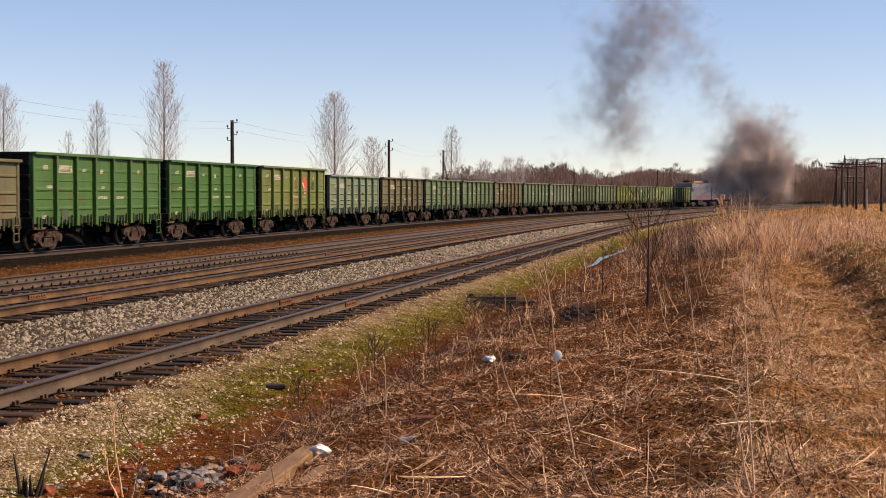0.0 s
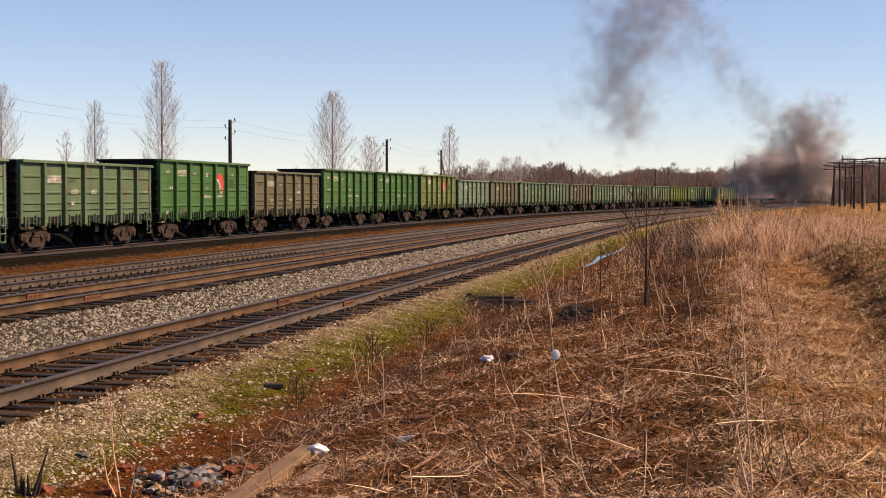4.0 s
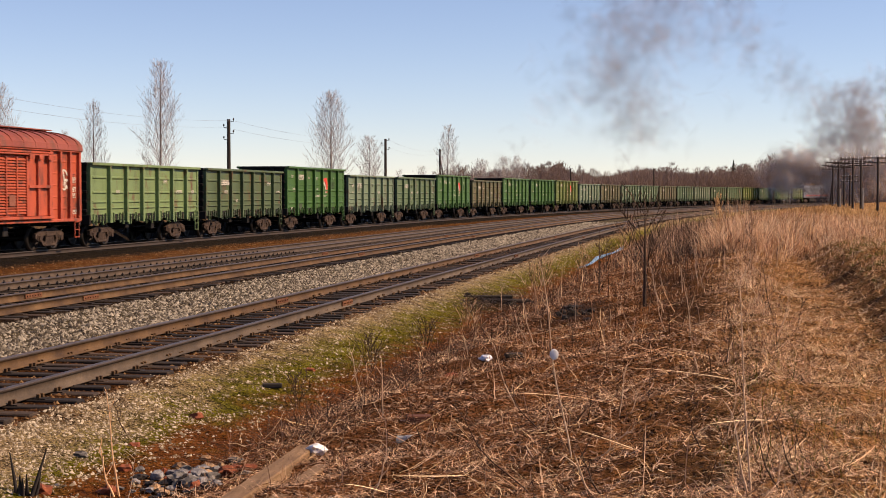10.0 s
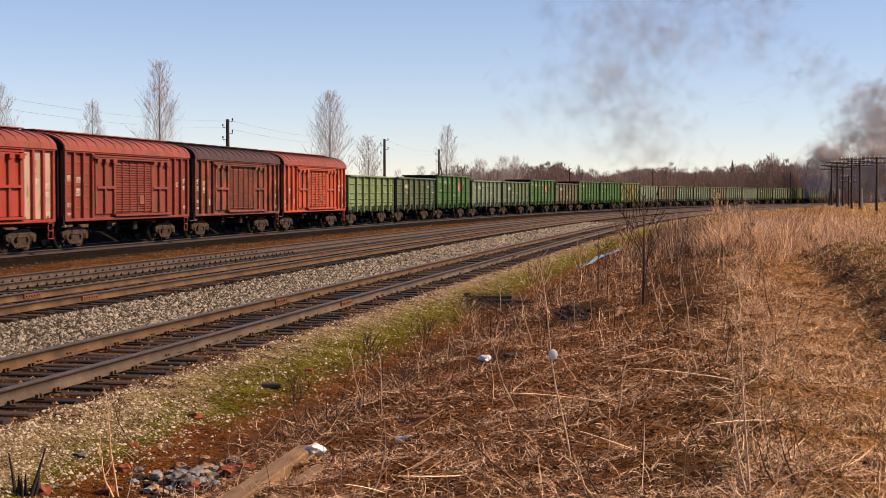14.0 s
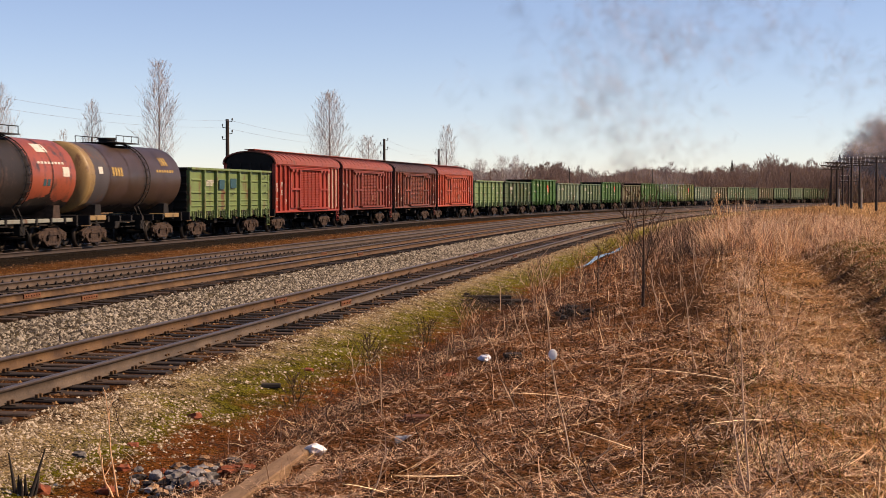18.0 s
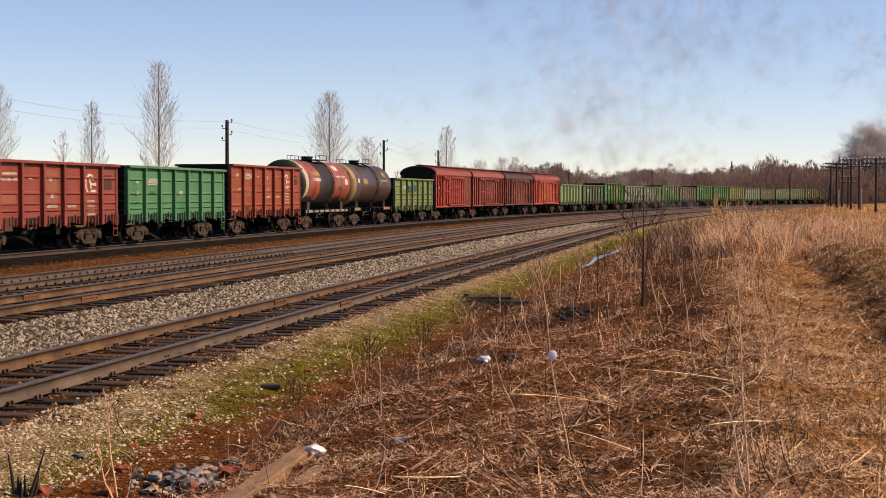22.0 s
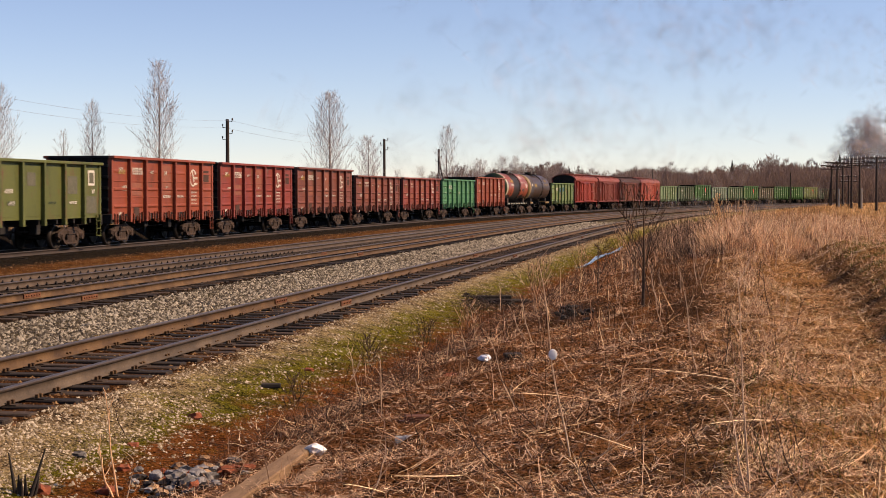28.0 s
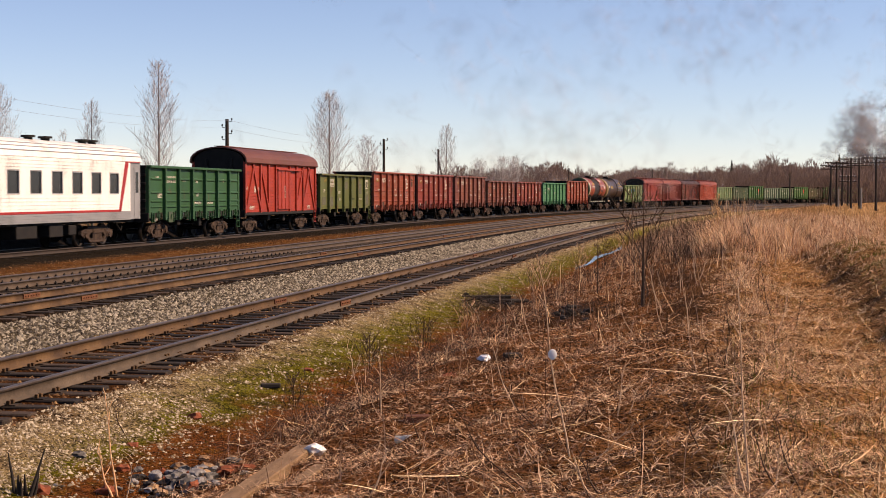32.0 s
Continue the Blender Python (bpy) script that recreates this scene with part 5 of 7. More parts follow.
def engine(flip):
    """One section of the diesel locomotive, far off ahead of the wagons."""
    w = tagged(new("locomotive"), "grey diesel locomotive section with red band and orange roof", "locomotive", "wagons of the train")
    H = 8.1

    def body(bm):
        sweep(bm, [(-1.45, 1.30), (1.45, 1.30), (1.50, 1.6), (1.50, 3.55), (1.15, 4.15), (0.5, 4.42), (-0.5, 4.42), (-1.15, 4.15), (-1.50, 3.55), (-1.50, 1.6)], -H, H - 2.0)
    part("body", once("engine_body", body), M["engine_grey"], w)

    def cab(bm):
        slab(bm, ((H - 2.0, 1.30), (H - 0.1, 1.30), (H, 2.55), (H - 0.55, 3.75), (H - 0.8, 4.25), (H - 2.0, 4.35)), -1.48, 1.48)
    c = part("cab", once("engine_cab", cab), M["engine_grey"], w)
    for e in (-1, 1):
        part("window", once("cab_side_window", lambda bm: box(bm, -0.005, 0.012, H - 1.55, H - 0.75, 2.75, 3.45, 0.004) and None), M["coach_glass"], c, "", Matrix.Translation((e * 1.485, 0, 0)))
    part("band", once("engine_band", lambda bm: [box(bm, -1.515, 1.515, -H, H - 1.9, 1.75, 1.95)] and None), M["coach_red"], w, "red painted band")
    part("roof_hatch", once("engine_hatch", lambda bm: box(bm, -1.0, 1.0, -4.0, 4.0, 4.30, 4.66, 0.08) and None), M["engine_orange"], w, "orange roof hatch")
    for y in (-5.6, 5.0):
        part("fan_housing", once("engine_fan", lambda bm: rod(bm, (0, 0, 4.3), (0, 0, 4.75), 0.7, n=16)), M["black"], w, "", Matrix.Translation((0, y, 0)))
    for k in range(5):
        part("side_grille", once("engine_grille", lambda bm: [box(bm, 1.50, 1.53, -0.5, 0.5, 2.6 + j * 0.12, 2.66 + j * 0.12) for j in range(5)] and None), M["black"], w, "", Matrix.Translation((0, -6.2 + k * 2.2, 0)))
    part("tank", once("engine_tank", lambda bm: box(bm, -1.4, 1.4, -2.0, 2.0, 0.35, 1.3, 0.1) and None), M["black"], w)
    add_ends(w, H + 0.02)
    add_bogie(w, 4.6, 2.6)
    add_bogie(w, -4.6, 2.6)
    if flip:
        for o in w.children:
            o.matrix_basis = Matrix.Rotation(math.pi, 4, "Z") @ o.matrix_basis
    return w


GREENS = {
    "leaf": (0.070, 0.205, 0.036), "grass": (0.085, 0.225, 0.050), "lime": (0.205, 0.275, 0.060), "pale": (0.225, 0.300, 0.170),
    "sage": (0.170, 0.265, 0.130), "grey": (0.250, 0.350, 0.215), "khaki": (0.195, 0.190, 0.090), "fresh": (0.270, 0.410, 0.165),
    "spring": (0.235, 0.345, 0.110), "jade": (0.095, 0.330, 0.140), "bottle": (0.038, 0.150, 0.052), "olive": (0.160, 0.185, 0.040), "oak": (0.125, 0.190, 0.082),
    "brick": (0.430, 0.092, 0.038), "maroon": (0.380, 0.062, 0.036), "rust": (0.370, 0.075, 0.044), "umber": (0.290, 0.080, 0.044),
    "scarlet": (0.580, 0.062, 0.028), "wine": (0.540, 0.070, 0.036)}
for key, c in GREENS.items():
    c = shade(c, 0.50)
    worn = 0.66 if key in ("leaf", "grass", "jade", "bottle", "brick", "scarlet") else 0.60
    M[key] = paint("paint_" + key, c, worn=worn)
M["wood_red"] = paint("paint_oxide", (0.380, 0.072, 0.032), rust=(0.12, 0.038, 0.022), worn=0.57)
M["wood_brown"] = paint("paint_sooted_oxide", (0.105, 0.037, 0.022), rust=(0.26, 0.060, 0.030), worn=0.54)
M["wood_pale"] = paint("paint_faded", (0.36, 0.245, 0.185), worn=0.64)
M["roof_red"] = paint("roof_oxide", (0.230, 0.052, 0.028), worn=0.58)
M["roof_dull"] = paint("roof_dull_red", (0.125, 0.040, 0.024), worn=0.6)
M["roof_brown"] = paint("roof_brown", (0.058, 0.025, 0.017), worn=0.6)
M["tank_red"] = paint("tank_red", (0.255, 0.060, 0.030), rust=(0.04, 0.028, 0.022), worn=0.57, rough=0.42)
M["tank_black"] = paint("tank_black", (0.013, 0.009, 0.007), rust=(0.07, 0.04, 0.03), worn=0.58, dust=(0.08, 0.06, 0.05), rough=0.6)
M["tank_grey"] = paint("tank_grey", (0.048, 0.030, 0.021), rust=(0.05, 0.032, 0.028), worn=0.55, dust=(0.15, 0.12, 0.11), rough=0.42)
M["tank_green"] = paint("tank_green", (0.017, 0.033, 0.014), worn=0.64, rough=0.5)
M["tank_cream"] = paint("tank_cream", (0.341, 0.314, 0.220), worn=0.66, rough=0.5)
M["tank_buff"] = paint("tank_buff", (0.248, 0.165, 0.066), worn=0.6, rough=0.5)
M["tank_blue"] = paint("tank_blue", (0.050, 0.044, 0.046), worn=0.6, rough=0.62)
M["frame_white"] = paint("frame_white", (0.187, 0.198, 0.165), worn=0.58)
M["coach_white"] = paint("coach_white", (0.76, 0.745, 0.715), worn=0.74, rough=0.4)
M["coach_grey"] = paint("coach_grey", (0.223, 0.229, 0.236), worn=0.72, rough=0.45)
M["coach_red"] = paint("coach_red", (0.310, 0.019, 0.017), worn=0.74, rough=0.45)
M["coach_glass"] = surface("dark_pane", ((0.012, 0.014, 0.016), (0.02, 0.022, 0.025)), 0.2, 2.0, bump=0.0, spec=0.25)
M["engine_grey"] = paint("engine_grey", (0.105, 0.115, 0.135), worn=0.68)
M["engine_orange"] = paint("engine_orange", (0.303, 0.154, 0.033), worn=0.66)

# the wagons from the front of the train to the coach: kind, paint, markings
CONSIST = (
    ("low", "lime", "few"), ("low", "fresh", "few"), ("low", "sage", "old"), ("low", "lime", "few"), ("low", "sage", "few"),
    ("low", "oak", "old"), ("low", "pale", "few"), ("low", "sage", "few"), ("low", "khaki", "old"), ("low", "sage", "few"),
    ("low", "sage", "old"), ("low", "khaki", "old"), ("low", "grey", "old"), ("tall", "lime", "logo"), ("tall", "leaf", "new"),
    ("tall", "grass", "new"), ("low", "khaki", "old"), ("tall", "grass", "logo"), ("low", "sage", "old"), ("low", "grey", "old"),
    ("tall", "leaf", "logo"), ("low", "oak", "old"), ("low", "fresh", "few"), ("box", "wood_red", "roof_red"), ("box", "wood_brown", "roof_brown"),
    ("box", "rust", "roof_red"), ("box", "wine", "roof_red"), ("low", "spring", "blue"), ("tank", "dark", ""), ("tank", "banded", ""),
    ("tall", "brick", "hook"), ("low", "jade", "old"), ("low", "rust", "hook"), ("low", "umber", "hook"), ("tall", "umber", "hook"),
    ("tall", "maroon", "hook"), ("tall", "brick", "hook"), ("smooth", "olive", "old"), ("braced", "scarlet", "roof_dull"), ("low", "bottle", "new"),
    ("coach", "", ""))
TONE = {"lime": "yellow-green", "fresh": "light green", "spring": "yellowish light green", "sage": "dusty grey-green", "oak": "dull dark green", "pale": "pale green", "khaki": "khaki-brown",
        "grey": "faded grey-green", "leaf": "bright green", "grass": "bright green", "brick": "brick-red", "jade": "jade green", "rust": "rust-red",
        "umber": "brown-red", "maroon": "dark red", "olive": "olive green", "bottle": "dark green", "wood_red": "dull red", "wood_brown": "sooty brown", "wine": "wine-red"}
LONG = {"box": 14.80, "braced": 14.80, "tank": 11.80, "coach": 25.5}


def make_train():
    back = 0.0
    for i, (kind, tone, extra) in enumerate(CONSIST):
        if kind in ("low", "tall", "smooth"):
            how = {"tall": "high-sided", "low": "weathered", "smooth": "flat-panelled"}[kind]
            sign = {"logo": " with a red logo shape", "hook": " with white painted ring mark", "old": " with worn stencils", "new": " with white stencils", "few": "", "blue": " with two blue patches"}[extra]
            w = gondola(kind, M[tone], "%s %s open freight wagon%s" % (how, TONE[tone], sign), extra, i)
        elif kind == "box":
            w = covered_wagon(M[tone], M[extra], "%s covered wagon with slatted sliding door" % TONE[tone], i, M["wood_pale"] if tone == "wine" else None)
        elif kind == "braced":
            w = braced_wagon(M[tone], M[extra], "bright red boarded covered wagon with slanting braces")
        elif kind == "tank":
            if tone == "dark":
                w = tank_wagon(((0.45, M["tank_buff"]), (1.3, M["tank_blue"]), (2.6, M["tank_grey"]), (2.4, M["tank_grey"]), (2.75, M["tank_grey"])), (M["tank_buff"], M["tank_grey"]), "sooty grey tank wagon with a buff end ring", True)
            else:
                w = tank_wagon(((0.55, M["tank_cream"]), (2.3, M["tank_red"]), (3.0, M["tank_black"]), (3.65, M["tank_red"])), (M["tank_green"], M["tank_red"]), "black and red tank wagon with a cream end ring", False)
        else:
            w = coach()
        long = LONG.get(kind, 13.92)
        TRAIN.append((w, -(back + long / 2)))
        back += long
    TRAIN.append((engine(True), 8.6))
    TRAIN.append((engine(False), 25.6))


make_train()

# ---- trees ----
def limbs(rng, p, d, length, r, level, out, upward):
    """Adds the twigs of one limb and of those that spring from it."""
    steps = 3 if level else 2
    for k in range(steps):
        q = p + d * (length / steps)
        out.append((p, q, r * (1 - k / steps * 0.6), r * (1 - (k + 1) / steps * 0.6)))
        if level:
            for _ in range(2 if k else 1):
                g = rng.uniform(0, 6.28)
                side = Vector((math.cos(g), math.sin(g), rng.uniform(-0.1, 0.4)))
                e = (d * 0.8 + side * 0.62 + Vector((0, 0, upward))).normalized()
                limbs(rng, q, e, length * rng.uniform(0.42, 0.62), r * 0.5, level - 1, out, upward)
        d = (d + Vector((rng.gauss(0, 0.08), rng.gauss(0, 0.08), upward * 0.25))).normalized()
        p = q


def bare_tree(rng, height, width, levels, count, thick=0.012, bare=0.12):
    """Trunk pieces and twigs of a leafless tree with steep limbs and a pointed crown."""
    trunk, crown = [], []
    p = Vector((0, 0, -0.4))
    n = 12
    r0 = height * thick
    spots = []
    for k in range(n):
        q = p + Vector((rng.gauss(0, 0.012) * height / n, rng.gauss(0, 0.012) * height / n, (height + 0.4) / n))
        trunk.append((p, q, r0 * (1 - 0.92 * k / n), r0 * (1 - 0.92 * (k + 1) / n)))
        spots.append((p, q))
        p = q
    for k in range(count):
        f = bare + (0.97 - bare) * (k / count) ** 0.9
        a, b = spots[min(n - 1, int(f * n))]
        at = a.lerp(b, f * n % 1.0)
        g = k * 2.4 + rng.uniform(-0.5, 0.5)
        shape = (1 - f) ** 0.52 * 1.0 * (0.40 + 0.60 * min(1.0, f * 2.6))
        reach = width / 2 * shape * rng.uniform(0.7, 1.12)
        d = Vector((math.cos(g), math.sin(g), rng.uniform(1.15, 2.1))).normalized()
        limbs(rng, at, d, reach * 0.95, r0 * 0.17 * (1 - 0.6 * f), levels, crown, 0.30)
    return trunk, crown


def twig_mesh(name, segs, least):
    v, f = prisms([s[0][:] for s in segs], [s[1][:] for s in segs], [max(least, s[2]) for s in segs], [max(least * 0.7, s[3]) for s in segs])
    return np_mesh(name, v, f)


def stem_of(trunk, least):
    return tube([trunk[0][0]] + [s[1] for s in trunk], [max(least, trunk[0][2])] + [max(least * 0.6, s[3]) for s in trunk])


def single_tree(x, y, height, width, count, seed, label, levels=2, least=0.0065, bark=None, name="birch_tree"):
    rng = random.Random(seed)
    t = tagged(new(name), label, "tree", "bare trees behind the train")
    t.matrix_basis = Matrix.Translation((x, y, -0.75))
    trunk, crown = bare_tree(rng, height * 0.96, width * 1.55, levels, int(count * 1.6))
    part("trunk", stem_of(trunk, 0.02), bark or M["bark"], t)
    v, f = ribbons(np.array([q[0][:] for q in crown]), np.array([q[1][:] for q in crown]), np.array([max(least, q[2]) for q in crown]), np.array([max(least * 0.7, q[3]) for q in crown]), seed)
    tagged(part("crown", np_mesh("crown", v, f), M["crown"], t), kind="stuff")
    return t


# x, y, height, width, limbs
for i, (x, y, h, w, c) in enumerate((
        (-20.5, 112, 13.0, 4.0, 74), (-25.3, 112, 10.0, 2.8, 50), (-32.1, 112, 11.2, 3.6, 60), (-26.4, 108, 7.6, 2.2, 24), (-8.7, 120, 11.2, 4.2, 74),
        (-5.9, 124, 7.6, 3.2, 44), (0.5, 150, 9.9, 3.0, 50), (-2.2, 165, 6.0, 2.4, 26), (4.6, 190, 7.2, 3.6, 40), (7.6, 195, 7.6, 3.8, 44), (9.2, 192, 7.8, 3.4, 40), (-4.0, 140, 5.2, 2.0, 20), (-12.6, 130, 5.3, 2.0, 20))):
    single_tree(x, y, h, w, c, 40 + i, "tall bare birch with a pale trunk" if h > 9.5 else "slender bare young tree")


def far_wood():
    """The belt of leafless woodland that closes the view."""
    protos = []
    for k in range(8):
        g = np.random.default_rng(90 + k)
        m = 190
        f = g.uniform(0.25, 1.0, m)
        a = g.uniform(0, 6.28, m)
        r = g.random(m) ** 0.7 * 2.3 * np.sin(np.pi * np.clip(0.16 + 0.80 * f, 0, 1)) ** 0.8
        p0 = np.stack((r * np.cos(a), r * np.sin(a), 10.0 * f - 0.8), 1)
        q = np.stack((np.cos(a) * 0.35 + g.normal(0, 0.3, m), np.sin(a) * 0.35 + g.normal(0, 0.3, m), g.uniform(0.9, 2.2, m)), 1)
        p1 = p0 + q * (0.85 - 0.45 * f)[:, None]
        stem = np.array([[0, 0, 0.0], [0.1, 0.1, 3.0], [0, 0.15, 6.0]])
        top = np.array([[0.1, 0.1, 3.0], [0, 0.15, 6.0], [0.1, 0, 8.6]])
        protos.append(ribbons(np.concatenate((p0, stem)), np.concatenate((p1, top)), np.concatenate((np.full(m, 0.040), [0.05, 0.04, 0.03])), np.concatenate((np.full(m, 0.018), [0.045, 0.03, 0.02])), 60 + k))
    rng = np.random.default_rng(8)
    vs, fs, base = [], [], 0
    n = 860
    for k in range(n):
        g = math.radians(rng.uniform(-2.5, 21.0))
        row = rng.random() ** 1.3
        far = 430 + 150 * row + 60 * math.sin(g * 23)
        x, y = far * math.sin(g), far * math.cos(g)
        h = 1.19 * (0.74 + 0.16 * row + 0.22 * rng.random() ** 3 + 0.10 * math.sin(g * 41) + 0.08 * math.sin(g * 97 + 1)) * far / 500
        if g < math.radians(3.5):
            h *= 0.72 + 0.06 * math.degrees(g + 0.04)
        h *= 1 + 0.28 * min(1.0, max(0.0, (math.degrees(g) - 11.0) / 2.5))
        v, f = protos[rng.integers(len(protos))]
        a = rng.uniform(0, 6.28)
        c, s = math.cos(a), math.sin(a)
        q = np.stack((v[:, 0] * c - v[:, 1] * s, v[:, 0] * s + v[:, 1] * c, v[:, 2]), 1) * np.array([h * 1.35, h * 1.35, h]) + np.array([x, y, -0.7])
        vs.append(q)
        fs.append(f + base)
        base += len(q)
    single("far_woodland", np_mesh("far_woodland", np.concatenate(vs), np.concatenate(fs)), M["wood"], "belt of leafless brown woodland on the horizon", "woodland", kind="stuff")
    # low scrub under the trees
    g = np.radians(rng.uniform(-3.5, 21.5, 105000))
    far = rng.uniform(390, 560, len(g))
    top = 8.5 * (0.62 + 0.03 * np.clip(np.degrees(g) + 3, 0, 16)) * (1 + 0.10 * np.sin(g * 61) + 0.08 * np.sin(g * 143 + 2)) * far / 480
    p0 = np.stack((far * np.sin(g), far * np.cos(g), -0.7 + top * rng.random(len(g))), 1)
    p1 = p0 + np.stack((rng.normal(0, 0.55, len(g)), rng.normal(0, 0.55, len(g)), rng.uniform(0.5, 2.2, len(g))), 1)
    v, f = ribbons(p0, p1, np.full(len(g), 0.10), np.full(len(g), 0.03), 59)
    single("far_scrub", np_mesh("far_scrub", v, f), M["wood"], "brown leafless scrub below the far trees", "scrub", kind="stuff")


far_wood()


def spruce(x, y, h, seed):
    rng = random.Random(seed)
    t = tagged(new("spruce_tree"), "dark pointed spruce rising above bare woods", "tree")
    t.matrix_basis = Matrix.Translation((x, y, -0.7))
    bm = bmesh.new()
    rod(bm, (0, 0, 0), (0, 0, h * 0.98), h * 0.016, 0.02, 7)
    part("trunk", bm, M["bark"], t)
    segs = []
    for k in range(420):
        f = rng.random()
        z = h * (0.12 + 0.86 * f)
        r = (1 - f) * h * 0.19 * rng.uniform(0.6, 1.1) + 0.15
        g = rng.uniform(0, 6.28)
        a = Vector((0, 0, z))
        segs.append((a, a + Vector((math.cos(g) * r, math.sin(g) * r, -0.25 * r)), 0.16, 0.05))
    part("crown", twig_mesh("crown", segs, 0.03), M["spruce"], t)


spruce(84.6, 450, 12.9, 1)
spruce(66.0, 456, 10.4, 2)
spruce(111.5, 433, 14.2, 3)


# ---- poles and wires ----
def pole_mesh(h, r=0.16):
    def build(bm):
        rod(bm, (0, 0, -0.6), (0, 0, h), r, r * 0.75, 10)
    return build


def side_pole(x, y, h, prop=0, group="wire poles beside the line"):
    t = tagged(new("telegraph_pole"), "dark tarred wooden telegraph pole with hooks", "pole", group)
    t.matrix_basis = Matrix.Translation((x, y, -0.75))
    part("post", once("post_%.1f" % h, pole_mesh(h)), M["pole"], t)
    for k, e in enumerate((1, -1, 1, -1)):
        def hook(bm):
            rod(bm, (0, 0, 0), (0.26, 0, 0.02), 0.02, n=6)
            rod(bm, (0.26, 0, 0.02), (0.26, 0, 0.16), 0.02, n=6)
        hk = part("hook", once("hook_iron", hook), M["black"], t, "", Matrix.Translation((0.08 * e, 0, h - 0.18 - k * 0.42)) @ Matrix.Rotation(0 if e > 0 else math.pi, 4, "Z"))
        part("insulator", once("insulator", lambda bm: [rod(bm, (0.26, 0, 0.12), (0.26, 0, 0.22), 0.055, 0.045, 8), rod(bm, (0.26, 0, 0.22), (0.26, 0, 0.27), 0.05, 0.03, 8)] and None), M["pole"], hk)
    if prop:
        part("prop", once("prop_%.1f" % h, lambda bm: rod(bm, (0.0, 0, h * 0.86), (prop, 0.3, -0.5), 0.11, n=8)), M["pole"], t)
    return t


POLES = ((-15.1, 109.0, 8.2, 0), (-5.5, 148.0, 8.2, 0), (-0.35, 182.0, 8.2, 1.6), (25.3, 306.0, 8.0, 0), (42.2, 309.0, 8.0, 0))
for x, y, h, prop in POLES:
    side_pole(x, y, h, prop)
side_pole(-24.0, 70.0, 8.2)


def wire(name, a, b, sag, r=0.006, label="thin sagging line wire", group=""):
    pts = []
    for k in range(17):
        f = k / 16
        p = Vector(a).lerp(Vector(b), f)
        p.z -= sag * 4 * f * (1 - f)
        pts.append(p)
    single(name, tube(pts, [r] * len(pts), 4), M["wire"], label, "wire", group=group)


for dz, dx in ((-0.05, 0.3), (-0.5, -0.3)):
    chain = [(-24.0, 70.0), (-15.1, 109.0), (-5.5, 148.0), (-0.35, 182.0)]
    for (x0, y0), (x1, y1) in zip(chain, chain[1:]):
        wire("line_wire", (x0 + dx, y0, 7.4 + dz), (x1 + dx, y1, 7.4 + dz), 0.5, group="wires on the side poles")
    wire("line_wire", (-33.0 + dx, 31.0, 7.4 + dz), (-24.0 + dx, 70.0, 7.4 + dz), 0.5, group="wires on the side poles")


def arm_pole(x, y, h, lean=0.0, turn=0.0, pale=False, arms=((0.10, 3.1), (0.62, 3.0))):
    t = tagged(new("telegraph_pole"), "tall dark telegraph pole with two crossarms" if arms else "leaning dark bracing pole", "pole", "telegraph poles in the field")
    t.matrix_basis = Matrix.Translation((x, y, -0.35)) @ Matrix.Rotation(lean, 4, "Y") @ Matrix.Rotation(turn, 4, "Z")
    part("post", once("arm_post_%.1f" % h, pole_mesh(h, 0.15)), M["pole"], t)
    for d, w in arms:
        def arm(bm):
            box(bm, -w / 2, w / 2, 0.10, 0.22, -0.06, 0.06, 0.01)
        am = part("crossarm", once("arm_%.1f" % w, arm), M["pole"], t, "", Matrix.Translation((0, 0, h - d)))
        for k in range(6):
            part("insulator", once("arm_insulator", lambda bm: [rod(bm, (0, 0.16, 0.05), (0, 0.16, 0.14), 0.02, n=5), rod(bm, (0, 0.16, 0.13), (0, 0.16, 0.24), 0.05, 0.035, 7)] and None), M["glass_cup"], am, "", Matrix.Translation(((k - 2.5) * w / 6.4, 0, 0)))
    if pale:
        part("concrete_stub", once("stub", lambda bm: box(bm, 0.16, 0.36, -0.1, 0.1, -0.4, 3.2, 0.02) and None), M["pale_pole"], t, "pale concrete stub strapped to the pole")
    return t


for x, y, h, lean, turn, pale in ((47.3, 168, 6.55, 0.0, 0.10, False), (50.6, 187, 6.6, 0.0, 0.1, True), (48.3, 182, 6.75, 0.0, 0.1, False), (53.5, 206, 6.7, 0.0, 0.1, False),
                                 (51.2, 200, 6.7, 0, 0.1, True), (54.0, 214, 6.6, 0, 0.1, False)):
    arm_pole(x, y, h, lean, turn, pale)
arm_pole(56.6, 226, 6.2, 0.09, 0.1, False, ())
arm_pole(58.5, 222, 5.2, 0.0, 0.1, False, ((0.2, 2.6), (0.9, 2.6)))
side_pole(74.5, 330, 7.5, 0, "poles at the wood's edge")


